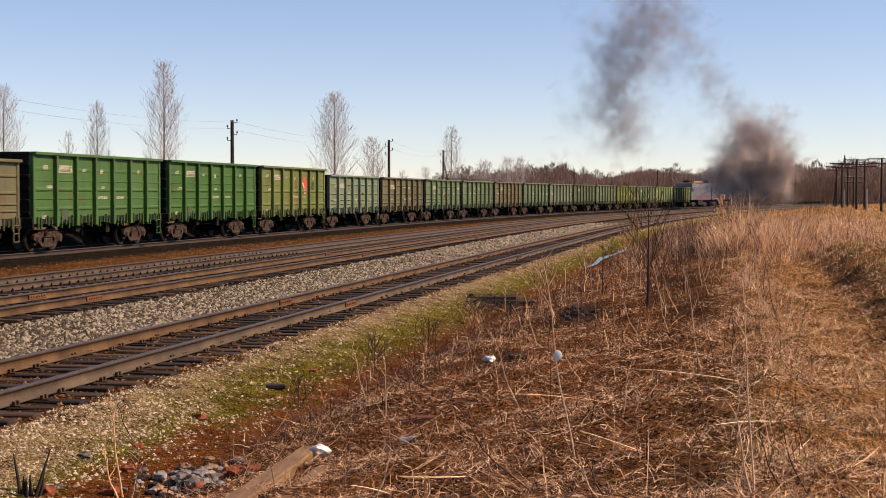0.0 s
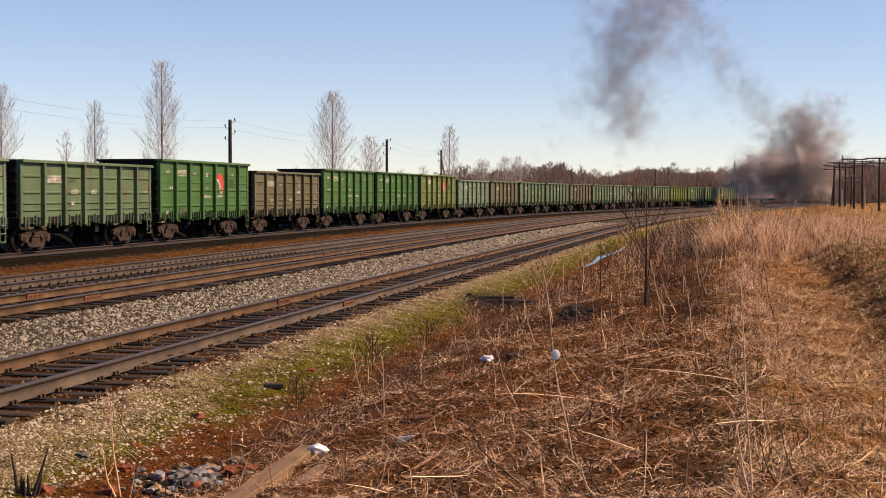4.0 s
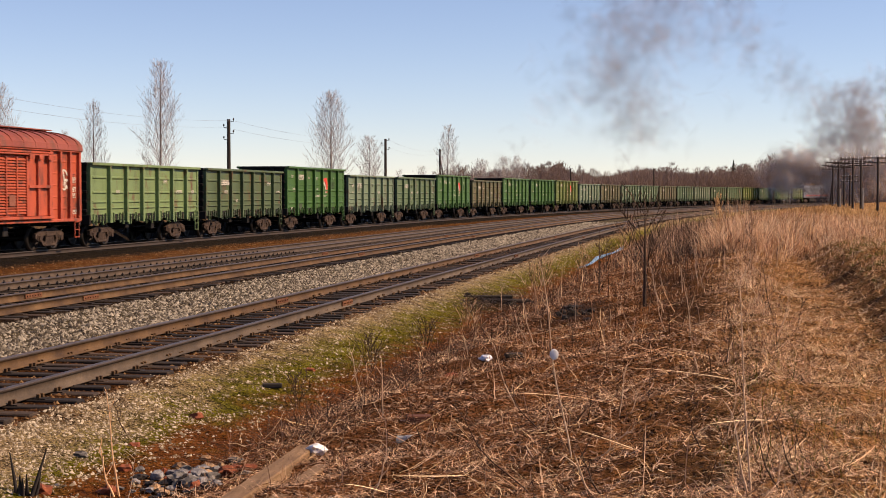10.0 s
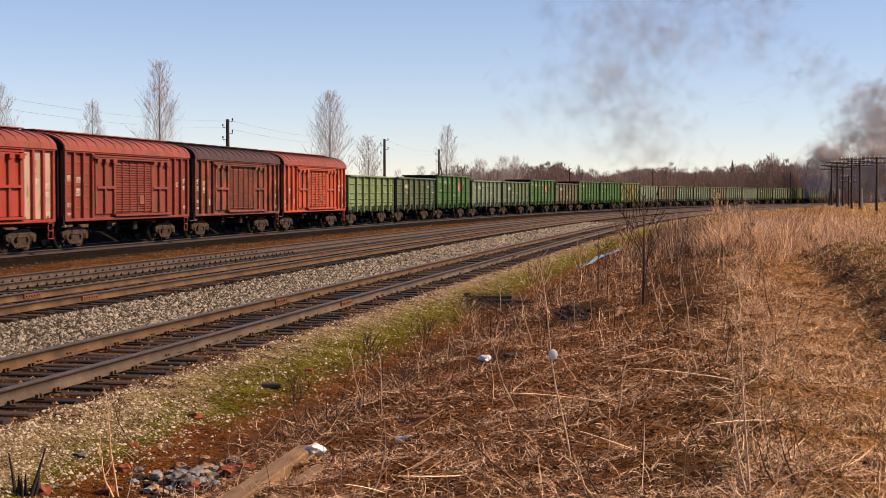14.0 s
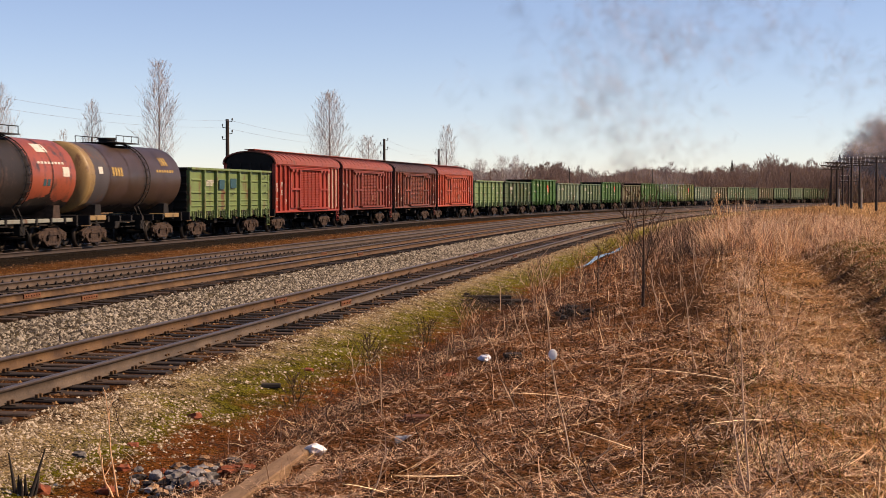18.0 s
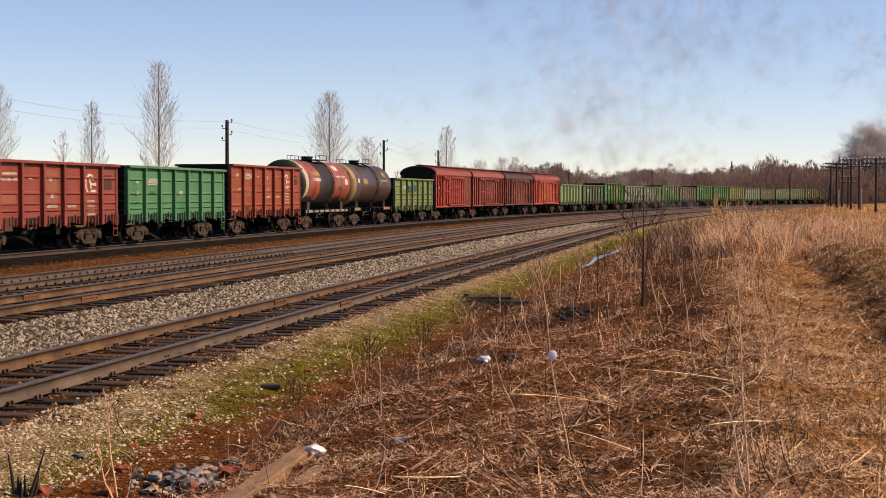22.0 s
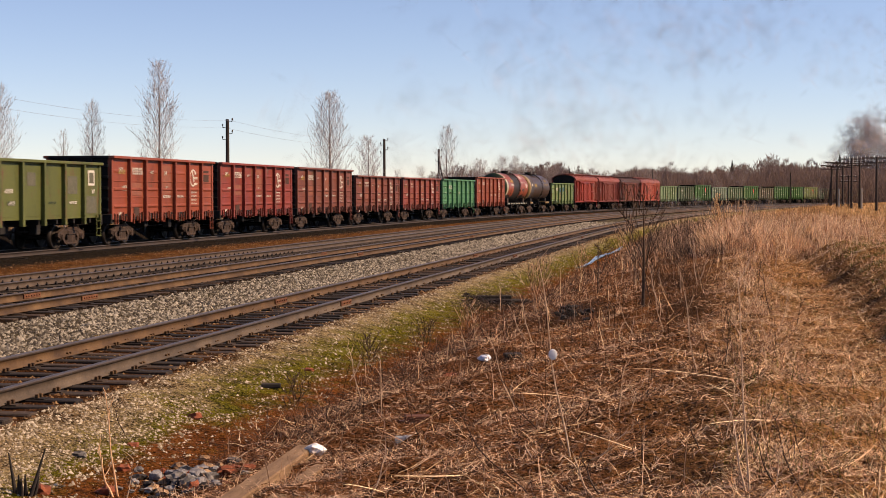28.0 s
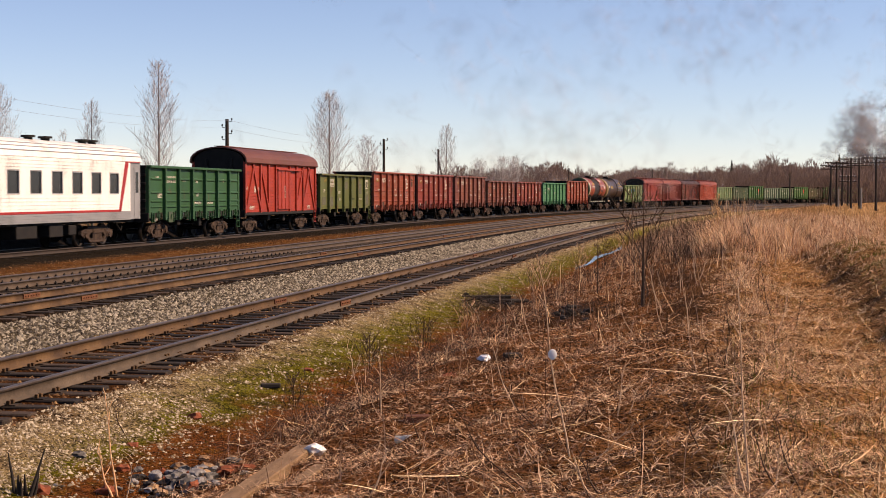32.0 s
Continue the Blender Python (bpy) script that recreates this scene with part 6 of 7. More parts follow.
# ---- wild grass and weeds ----
def sow():
    rng = np.random.default_rng(21)

    def ground(s, u):
        x, y = place(s, u)
        return x, y, ground_z(s, u)

    def thin(s, u):
        """Less straw where the bank is scorched and on the mound's face, darkened as if shaded."""
        return (1 - 0.88 * darkened(s, u)) * (1 - 0.4 * np.exp(-((u - 29.8) / 0.36) ** 2))

    def swirl(x, y):
        """The way in which wind and snow have laid the stalks."""
        return 0.4 + 1.9 * ripple(x, y, 3.4, 9.0) + 1.0 * ripple(x, y, 1.2, 4.0)

    def grow(name, n, s_range, u_range, pull, length, width, lean, bend, material, label, keep=None, seed=1, joints=2, curl=0.5, laid=False, tall=None):
        s, u = scatter(rng, n, s_range, u_range, pull)
        x, y, z = ground(s, u)
        if keep is not None:
            k = keep(x, y, s, u) * thin(s, u) > rng.random(len(x))
            s, u, x, y, z = s[k], u[k], x[k], y[k], z[k]
        m = len(x)
        wide = rng.uniform(*width, m) * (1 + np.maximum(0, np.hypot(x, y) - 14) / 60)
        g = swirl(x, y) + rng.normal(0, 0.55, m) + math.pi * rng.integers(0, 2, m) if laid else rng.uniform(0, 6.28, m)
        long = rng.uniform(*length, m) * (0.7 + 0.6 * rng.random(m) ** 2)
        if tall is not None:
            long = long * tall(x, y, s, u)
        lift = rng.uniform(0, 0.09, m) ** 1.3 if lean[0] > 1.1 else 0.0
        blades(name, x, y, z - 0.015 + lift, long, wide, g, np.abs(rng.normal(lean[0], lean[1], m)), rng.normal(bend[0], bend[1], m), material, label, seed=seed, joints=joints, curl=curl)

    def tufts(name, n, s_range, u_range, pull, each, spread, length, width, lean, material, label, keep, seed):
        """Grass in tufts: stalks that fan out from a common foot."""
        s, u = scatter(rng, n, s_range, u_range, pull)
        x, y = place(s, u)
        k = keep(x, y, s, u) * thin(s, u) > rng.random(n)
        s, u = s[k], u[k]
        size = np.repeat(rng.uniform(0.55, 1.25, len(s)), each)
        s, u = np.repeat(s, each), np.repeat(u, each)
        m = len(s)
        a, r = rng.uniform(0, 6.28, m), np.abs(rng.normal(0, spread, m)) * size
        s, u = s + r * np.cos(a), u + r * np.sin(a)
        x, y, z = ground(s, u)
        wide = rng.uniform(*width, m) * (1 + np.maximum(0, np.hypot(x, y) - 14) / 60)
        blades(name, x, y, z - 0.02, size * rng.uniform(*length, m), wide, a + rng.normal(0, 0.7, m), np.abs(rng.normal(lean[0], lean[1], m)) + 0.25 * r / spread, rng.uniform(0.2, 1.1, m), material, label, seed=seed, joints=3, curl=0.4)

    def strew(name, n, s_range, u_range, pull, length, width, material, label, keep, seed):
        s, u = scatter(rng, n, s_range, u_range, pull)
        x, y, z = ground(s, u)
        k = keep(x, y, s, u) * thin(s, u) > rng.random(n)
        x, y, z = x[k], y[k], z[k]
        m = len(x)
        grow_by = 1 + np.maximum(0, np.hypot(x, y) - 14) / 70
        chips(name, x, y, z + rng.uniform(0.0, 0.05, m), rng.uniform(*length, m) * grow_by, rng.uniform(*width, m) * grow_by, rng.uniform(0, 6.28, m), np.abs(rng.normal(0.1, 0.45, m)), material, label, seed)

    def mat(s, u):
        """Where straw lies thickest: on the bank's crown and on the path."""
        return 0.7 * np.exp(-((s + 47) / 4.5) ** 2 - ((u - 26.1) / 0.5) ** 2) + 1.3 * np.exp(-((s + 44) / 6) ** 2 - ((u - 28.8) / 0.7) ** 2)

    def bank(u):
        return np.clip((u - 22.25) / 0.7, 0.02, 1)

    # matted dead weeds on the bank, laid in swirls
    grow("dry_litter", 88000, (-54, 10), (21.7, 28.3), 3.0, (0.08, 0.40), (0.0025, 0.0055), (1.36, 0.20), (0.30, 0.35), M["litter"], "matted brown dead weeds on the bank", lambda x, y, s, u: bank(u) * np.clip(0.75 + 0.5 * ripple(x, y, 1.6, 6), 0.2, 1), 31, 3, 1.3, True)
    grow("dry_litter", 46000, (-54, 0), (22.2, 28.0), 2.8, (0.08, 0.36), (0.0025, 0.005), (1.36, 0.18), (0.25, 0.35), M["hay"], "pale matted stalks in patches on the bank", lambda x, y, s, u: bank(u) * np.clip(0.18 + mat(s, u) + 1.5 * ripple(x, y, 2.3, 1) + 0.6 * ripple(x, y, 0.9, 3), 0.06, 1), 46, 3, 1.0, True)
    grow("dry_litter", 14000, (-54, 5), (22.4, 27.8), 2.8, (0.15, 0.55), (0.003, 0.0055), (1.36, 0.14), (0.15, 0.25), M["straw"], "pale broken straw lying on the bank", lambda x, y, s, u: np.clip(0.1 + 1.2 * ripple(x, y, 2.9, 2), 0.03, 1), 32, 3, 0.4, True)
    grow("dry_litter", 170, (-53, -28), (22.8, 28.2), 1.8, (0.5, 1.1), (0.008, 0.014), (1.44, 0.08), (0.06, 0.08), M["hay"], "long bleached canes lying on the bank", lambda x, y, s, u: np.ones(len(x)), 52, 4, 0.10, True)
    # crumbled leaves that cover the soil
    strew("leaf_litter", 80000, (-54, -8), (21.8, 28.4), 2.6, (0.02, 0.08), (0.004, 0.009), M["litter"], "crumbled brown leaves and stalk chips", lambda x, y, s, u: bank(u) * np.clip(0.7 + 0.6 * ripple(x, y, 1.7, 6), 0.1, 1), 42)
    strew("leaf_litter", 42000, (-54, -8), (27.0, 31.5), 2.6, (0.03, 0.14), (0.003, 0.008), M["tan"], "short chips of trodden straw", lambda x, y, s, u: np.clip(0.7 + 0.6 * ripple(x, y, 1.7, 8), 0.15, 1), 43)
    # trodden straw on the path and the mounds beside it
    grow("straw_grass", 34000, (-54, 20), (26.4, 36), 2.6, (0.12, 0.42), (0.003, 0.0065), (1.24, 0.24), (0.35, 0.35), M["straw"], "trodden straw on the path", lambda x, y, s, u: np.clip(0.62 + 0.6 * ripple(x, y, 2.0, 4), 0.1, 1) * np.clip((u - 26.8 - 0.8 * ripple(x, y, 1.9, 2)) / 1.2, 0, 1), 33, 3, 0.7, True)
    grow("straw_grass", 42000, (-53.5, -28), (27.5, 30.6), 1.8, (0.08, 0.36), (0.0025, 0.006), (1.20, 0.28), (0.35, 0.35), M["hay"], "bleached straw trodden into the path", lambda x, y, s, u: np.clip(0.55 + mat(s, u) + 1.0 * ripple(x, y, 1.9, 6), 0.12, 1), 51, 3, 1.0, True)

    # standing dry grass: the ridge beside the path, the mound across it and the far crest
    def clump(x, y, s, u):
        return np.clip(0.6 + 0.9 * ripple(x, y, 2.1, 7), 0.02, 1) * np.exp(-((s - 4) / 9) ** 2) * np.exp(-((u - 28.3 - 0.4 * ripple(x, y, 3.2, 1)) / np.where(u < 28.3, 0.85, 1.8)) ** 2)

    def height(x, y, s, u):
        return np.clip(1.0 + 0.30 * np.exp(-((u - 27.2) / 0.7) ** 2) + 0.32 * ripple(x, y, 1.5, 2) - 0.16 * (u - 28.0), 0.4, 1.7)

    def field(x, y, s, u):
        return np.clip(0.5 + 0.9 * ripple(x, y, 4.1, 7), 0.04, 1) * np.clip((u - 25.6 - 0.8 * ripple(x, y, 5.0, 3)) / 1.5, 0.05, 1)

    def edge(x, y, s, u):
        return np.clip(0.45 + 0.9 * ripple(x, y, 2.2, 5), 0.02, 1) * np.clip((s + 46) / 16, 0.1, 1)

    def ridge_top(x, y, s, u):
        return np.clip(0.5 + 0.9 * ripple(x, y, 2.4, 5), 0.03, 1) * np.exp(-((u - 27.75 - 0.25 * ripple(x, y, 4.0, 1)) / 0.38) ** 2)
    tufts("tall_dry_grass", 640, (-46, -6), (26.4, 28.7), 0.5, 26, 0.07, (0.18, 0.52), (0.0025, 0.005), (0.30, 0.28), M["tan"], "tufts of dry grass along the ridge beside the path", ridge_top, 34)
    tufts("tall_dry_grass", 420, (-46, -6), (26.2, 28.9), 0.5, 18, 0.09, (0.15, 0.45), (0.0025, 0.005), (0.45, 0.3), M["straw"], "tufts of golden dry grass along the ridge", ridge_top, 64)
    tufts("tall_dry_grass", 520, (-42, -6), (30.0, 33.0), 0.6, 24, 0.08, (0.12, 0.36), (0.003, 0.006), (0.5, 0.3), M["tan"], "low dry tufts on top of the mound", lambda x, y, s, u: np.clip(0.5 + 0.9 * ripple(x, y, 2.0, 3), 0.05, 1), 65)
    tufts("weed_tufts", 420, (-53, -14), (22.6, 26.9), 1.6, 16, 0.06, (0.08, 0.28), (0.0025, 0.005), (0.7, 0.35), M["litter"], "small tufts of dead weeds on the bank", lambda x, y, s, u: np.clip(0.5 + 0.8 * ripple(x, y, 1.4, 3), 0.05, 1), 66)
    grow("tall_dry_grass", 46000, (-16, 24), (24.6, 32.4), 0.3, (0.65, 1.45), (0.0045, 0.0085), (0.34, 0.26), (0.55, 0.45), M["tan"], "thick stand of tall pale dry grass", clump, 35, 3, 0.4, False, height)
    grow("tall_dry_grass", 12000, (-18, 22), (25.0, 31.0), 0.3, (0.7, 1.6), (0.0045, 0.008), (0.26, 0.24), (0.45, 0.4), M["straw"], "pale golden stems in the tall grass", clump, 47, 3, 0.4, False, height)
    grow("tall_dry_grass", 9000, (-15, 8), (26.0, 31.0), 0.3, (0.4, 0.9), (0.003, 0.006), (0.35, 0.3), (0.4, 0.4), M["litter"], "brown dead brush in the tall grass", clump, 48, 3, 0.4)
    grow("tall_dry_grass", 34000, (-26, 60), (29.4, 46), 1.0, (0.2, 0.6), (0.004, 0.008), (0.55, 0.3), (0.5, 0.4), M["tan"], "low tangled dry grass of the field", field, 49)
    grow("tall_dry_grass", 7000, (-10, 75), (23.2, 27.0), 0.8, (0.08, 0.3), (0.004, 0.008), (0.4, 0.25), (0.4, 0.3), M["litter"], "brown standing weeds along the ditch", edge, 36)
    grow("tall_dry_grass", 22000, (30, 200), (24, 75), 0.8, (0.25, 0.6), (0.006, 0.010), (0.5, 0.25), (0.4, 0.3), M["straw"], "pale dry grass of the far field", field, 37)
    # the near front of the tall stand, thick and clear-cut towards the path
    def front(x, y, s, u):
        return np.clip(0.75 + 0.9 * ripple(x, y, 1.7, 3), 0.05, 1) * np.clip((u - 26.2) / 0.5, 0, 1) * np.clip((30.6 - u) / 0.9, 0, 1) * np.clip((s + 13.5 + 1.2 * ripple(x, y, 2.4, 6)) / 1.5, 0, 1)
    tufts("tall_dry_grass", 300, (-14, -2), (26.2, 29.4), 0.2, 34, 0.13, (0.75, 1.45), (0.0045, 0.008), (0.14, 0.12), M["tan"], "tall pale dry grass at the front of the stand", front, 81)
    tufts("tall_dry_grass", 130, (-14, -3), (26.2, 29.8), 0.2, 26, 0.12, (0.6, 1.25), (0.0045, 0.008), (0.18, 0.14), M["straw"], "tall golden grass at the front of the stand", front, 82)
    tufts("tall_dry_grass", 260, (-15, -1), (28.8, 31.2), 0.3, 28, 0.13, (0.35, 0.8), (0.004, 0.008), (0.3, 0.2), M["tan"], "lower pale grass running out to the field", lambda x, y, s, u: np.clip(0.6 + 0.9 * ripple(x, y, 2.0, 6), 0.05, 1), 83)
    # blackened stalks lying on the burnt heaps
    grow("charred_stalks", 2600, (-26, -20), (21.0, 22.8), 0.3, (0.2, 0.7), (0.005, 0.010), (1.3, 0.16), (0.2, 0.3), M["twig"], "blackened stalks lying on a burnt heap", lambda x, y, s, u: 5 * np.exp(-((s + 23) / 1.6) ** 2 - ((u - 21.6) / 0.5) ** 2), 84, 3, 0.4)
    grow("charred_stalks", 2200, (-33, -28), (23.4, 25.4), 0.3, (0.2, 0.6), (0.004, 0.008), (1.3, 0.16), (0.2, 0.3), M["twig"], "blackened stalks lying on a burnt heap", lambda x, y, s, u: 5 * np.exp(-((s + 30.4) / 1.1) ** 2 - ((u - 24.4) / 0.45) ** 2), 85, 3, 0.4)
    # brown weeds and brush that hide the far end of the ditch
    def ditch_weeds(x, y, s, u):
        return np.clip(0.55 + 0.8 * ripple(x, y, 2.6, 4), 0.05, 1) * np.clip((s + 9) / 8, 0, 1) * np.clip((u - 22.5) / 0.7, 0, 1)

    def weed_height(x, y, s, u):
        return np.clip(0.66 + 0.45 * ripple(x, y, 2.2, 1) + 0.02 * s, 0.3, 1.5)
    grow("dead_weeds", 18000, (-9, 40), (22.5, 27.0), 0.5, (0.45, 1.0), (0.004, 0.008), (0.40, 0.28), (0.5, 0.4), M["litter"], "tall brown dead weeds along the ditch", ditch_weeds, 71, 3, 0.5, False, weed_height)
    grow("dead_weeds", 9000, (-9, 36), (22.6, 27.0), 0.5, (0.5, 1.1), (0.003, 0.006), (0.35, 0.28), (0.4, 0.4), M["twig"], "dark dead weed stalks along the ditch", ditch_weeds, 72, 3, 0.5, False, weed_height)
    grow("dead_weeds", 5000, (-16, 4), (25.2, 27.4), 0.4, (0.3, 0.75), (0.003, 0.006), (0.5, 0.3), (0.5, 0.4), M["twig"], "dark dead brush below the ridge", lambda x, y, s, u: np.clip(0.4 + 0.9 * ripple(x, y, 2.0, 2), 0, 1), 73, 3, 0.5)
    # thin standing stems on the bank
    grow("weed_stems", 800, (-53, 6), (22.2, 28), 1.4, (0.2, 0.6), (0.004, 0.008), (0.35, 0.28), (0.15, 0.25), M["litter"], "thin brown standing weed stems", None, 38, 3, 0.3)
    grow("weed_stems", 300, (-46, 2), (22.4, 28), 0.6, (0.35, 0.85), (0.005, 0.008), (0.28, 0.22), (0.1, 0.2), M["twig"], "dark wiry standing stems", None, 39, 3, 0.3)
    grow("weed_stems", 260, (-40, 0), (23.0, 27.4), 0.4, (0.30, 0.80), (0.006, 0.009), (0.30, 0.25), (0.1, 0.2), M["hay"], "pale dry standing stems", None, 61, 3, 0.3)
    # tangle of stalks along the foot of the bank
    grow("weed_tangle", 9000, (-46, -5), (22.15, 23.5), 1.4, (0.2, 0.6), (0.003, 0.0055), (1.2, 0.25), (0.2, 0.3), M["twig"], "tangle of dark dead stalks at the bank's foot", lambda x, y, s, u: np.clip(0.5 + 0.8 * ripple(x, y, 2.2, 3), 0, 1), 44, 3, 0.4)
    grow("weed_tangle", 2200, (-46, -8), (22.2, 23.6), 1.4, (0.2, 0.55), (0.003, 0.006), (1.15, 0.3), (0.2, 0.3), M["hay"], "pale stalks in the tangle at the bank's foot", lambda x, y, s, u: np.clip(0.3 + 0.8 * ripple(x, y, 2.0, 8), 0, 1), 62, 3, 0.4)
    # moss and first green
    grow("moss_tufts", 60000, (-53, 30), (20.6, 21.9), 2.2, (0.015, 0.06), (0.006, 0.014), (0.5, 0.4), (0.3, 0.3), M["green"], "short moss and first green grass beside the track", lambda x, y, s, u: np.clip(0.25 + 1.3 * ripple(x, y, 1.9, 1) + 0.5 * ripple(x, y, 0.7, 2), 0, 1) * np.clip((s + 44.5) / 3, 0.03, 1), 40)
    grow("green_grass", 13000, (-36, -16), (29.9, 31.2), 0.8, (0.05, 0.16), (0.005, 0.010), (0.4, 0.3), (0.3, 0.3), M["green"], "dull green grass on top of the mound", lambda x, y, s, u: np.clip(0.5 + 1.0 * ripple(x, y, 3.0, 5), 0, 1), 45)
    grow("green_grass", 9000, (-53, -25), (27.4, 29.4), 1.6, (0.06, 0.2), (0.004, 0.008), (0.4, 0.3), (0.3, 0.3), M["green"], "patches of fresh green grass among straw", lambda x, y, s, u: np.clip(1.4 * ripple(x, y, 1.6, 9), 0, 1), 41)
    grow("green_grass", 5000, (-51, -42), (27.3, 29.3), 1.2, (0.08, 0.26), (0.004, 0.008), (0.35, 0.25), (0.3, 0.3), M["green"], "fresh green grass beside the path", lambda x, y, s, u: np.exp(-((s + 47) / 2.6) ** 2 - ((u - 28.1) / 0.55) ** 2) * np.clip(0.6 + ripple(x, y, 0.9, 2), 0, 1), 53)


sow()


def bush(x, y, z, height, width, count, seed, label, material="twig", least=0.004, thick=0.012, name="bare_bush", levels=2):
    rng = random.Random(seed)
    t = tagged(new(name), label, "bush")
    t.matrix_basis = Matrix.Translation((x, y, z))
    trunk, crown = bare_tree(rng, height, width, levels, count, thick, 0.22)
    part("stem", stem_of(trunk, 0.007), M[material], t)
    tagged(part("brushwood", twig_mesh("brushwood", crown, least), M[material], t), kind="stuff")


M["char"] = surface("charred_board", ((0.012, 0.010, 0.009), (0.03, 0.024, 0.02)), 0.85, 3.0, bump=0.4)
bush(3.72, 28.4, 0.05, 2.05, 2.9, 15, 3, "leafless dark shrub standing on the bank", "twig", 0.007, 0.022, levels=1)
bush(3.70, 36.5, -0.12, 1.5, 0.5, 6, 5, "thin leafless sapling on the bank", "twig", 0.006, 0.014)
bush(4.9, 40.0, 0.1, 1.6, 1.0, 12, 6, "leafless grey-brown shrub in dead weeds", "litter")
bush(6.6, 33.0, 0.25, 1.7, 1.1, 14, 8, "leafless tan shrub beside tall grass", "litter")
bush(9.3, 52.0, 0.35, 1.8, 1.2, 18, 9, "dry pale bush among tall grass", "straw", 0.006)


def burnt_stump(x, y, z):
    t = tagged(new("burnt_stump"), "burnt black stump with a fan of charred sticks", "stump")
    t.matrix_basis = Matrix.Translation((x, y, z))
    g = random.Random(5)
    for k in range(8):
        a, h = 0.05 + (k - 4) * 0.07 + g.uniform(-0.12, 0.12), g.uniform(0.16, 0.46)
        p, q = Vector((0.02 * (k - 4), g.uniform(-0.05, 0.05), -0.06)), Vector((0.02 * (k - 4) + h * math.sin(a), g.uniform(-0.08, 0.08), h * math.cos(a)))
        part("stick", tube([p, p.lerp(q, 0.5) + Vector((g.uniform(-0.01, 0.01), 0, 0)), q], [0.022, 0.016, 0.006]), M["char"], t)


burnt_stump(-3.70, 13.6, level(-3.70, 13.6))


def cane(x, y, z, height, lean, turn, seed, label, material="cane", r=0.006, cup=0.0):
    rng = random.Random(seed)
    t = tagged(new("dry_cane"), label, "weed")
    t.matrix_basis = Matrix.Translation((x, y, z)) @ Matrix.Rotation(turn, 4, "Z")
    p, segs = Vector((0, 0, -0.05)), []
    for k in range(8):
        q = p + Vector((lean * height / 8 * (1 + 0.5 * math.sin(k)), rng.gauss(0, 0.012), height / 8))
        segs.append((p, q, r * (1 - 0.09 * k), r * (1 - 0.09 * (k + 1))))
        p = q
    part("stem", stem_of(segs, 0.003), M[material], t)
    for k in (3, 5, 6, 7):
        a = segs[k][1]
        b = a + Vector((rng.uniform(-0.10, 0.10), rng.uniform(-0.05, 0.05), rng.uniform(0.06, 0.14)))
        part("side_shoot", tube([a, a.lerp(b, 0.5) + Vector((0.006, 0, 0)), b], [r * 0.45, r * 0.35, 0.0015], 4), M[material], t)
    if cup:
        bm = bmesh.new()
        bmesh.ops.create_uvsphere(bm, u_segments=14, v_segments=8, radius=0.038, matrix=Matrix.Translation(segs[3][1] + Vector((0.01, -0.02, 0.055))) @ Matrix.Diagonal((0.95, 0.22, 1.1, 1)))
        part("caught_lid", bm, M["plastic_white"], t, "white plastic lid caught on the stem")
    return t


M["plastic_white"] = surface("white_plastic", ((0.6, 0.6, 0.58), (0.8, 0.8, 0.78)), 0.4, 9.0, bump=0.0)
def stalk(x, y, dx, height, label, material="cane", r=0.006, cup=0.0):
    """A cane that leans dx metres sideways over its height."""
    return cane(x, y, level(x, y), height, dx / height, 0.0, int(abs(x * 91 + y * 37)), label, material, r, cup)


stalk(1.01, 12.0, -0.25, 1.58, "long pale dry cane with a white lid on it", "cane", 0.0075, 1)
stalk(1.00, 12.1, -0.31, 0.88, "long brown stalk leaning over litter", "litter", 0.006)
stalk(1.86, 9.25, -0.07, 1.34, "long thin dry stalk beside the path", "cane", 0.0075)
stalk(1.84, 9.2, -0.10, 0.56, "stout pale bent stalk beside the path", "cane", 0.009)
stalk(2.10, 9.35, -0.23, 0.50, "dark straight leaning twig", "twig", 0.006)
stalk(2.25, 9.45, -0.23, 0.60, "dark straight leaning twig", "twig", 0.006)
stalk(2.02, 9.3, 0.03, 0.36, "short pale upright stalk", "cane", 0.006)
stalk(2.78, 9.6, 0.20, 0.22, "dark crooked branch beside the path", "twig", 0.010)
stalk(2.93, 9.7, -0.10, 0.34, "dark crooked branch beside the path", "twig", 0.008)
stalk(0.66, 10.8, -0.66, 0.78, "dark long stalk leaning over litter", "twig", 0.0065)
stalk(0.58, 10.9, -0.50, 0.55, "brown stalk leaning over litter", "litter", 0.006)
stalk(0.90, 13.6, -0.40, 0.55, "dark leaning stalk among dead weeds", "twig", 0.006)
stalk(1.03, 11.9, 0.42, 0.30, "pale slanting dead stalk", "cane", 0.007)
stalk(1.06, 10.4, -0.16, 0.28, "pale stout stub leaning over litter", "cane", 0.011)
stalk(1.13, 10.3, -0.20, 0.34, "dark stub leaning over litter", "twig", 0.010)
stalk(1.50, 13.1, 0.05, 0.46, "pale upright broken straw", "cane", 0.006)
stalk(1.57, 13.1, 0.10, 0.26, "pale upright broken straw", "cane", 0.006)
stalk(1.46, 11.15, 0.0, 0.26, "short dark upright twig in litter", "twig", 0.008)
stalk(-2.96, 14.05, -0.11, 0.95, "bare knotty grey stick at the ballast's foot", "hay", 0.012)
stalk(-2.99, 14.0, -0.15, 0.46, "leaning bare grey stick", "hay", 0.013)
stalk(-3.43, 16.7, -0.15, 0.37, "dark leaning twig on grit", "twig", 0.009)
stalk(-0.67, 17.15, -0.01, 0.64, "pale upright stalk among dead weeds", "cane", 0.008)
stalk(-1.27, 17.0, -0.01, 0.40, "dark upright stalk among dead weeds", "twig", 0.008)
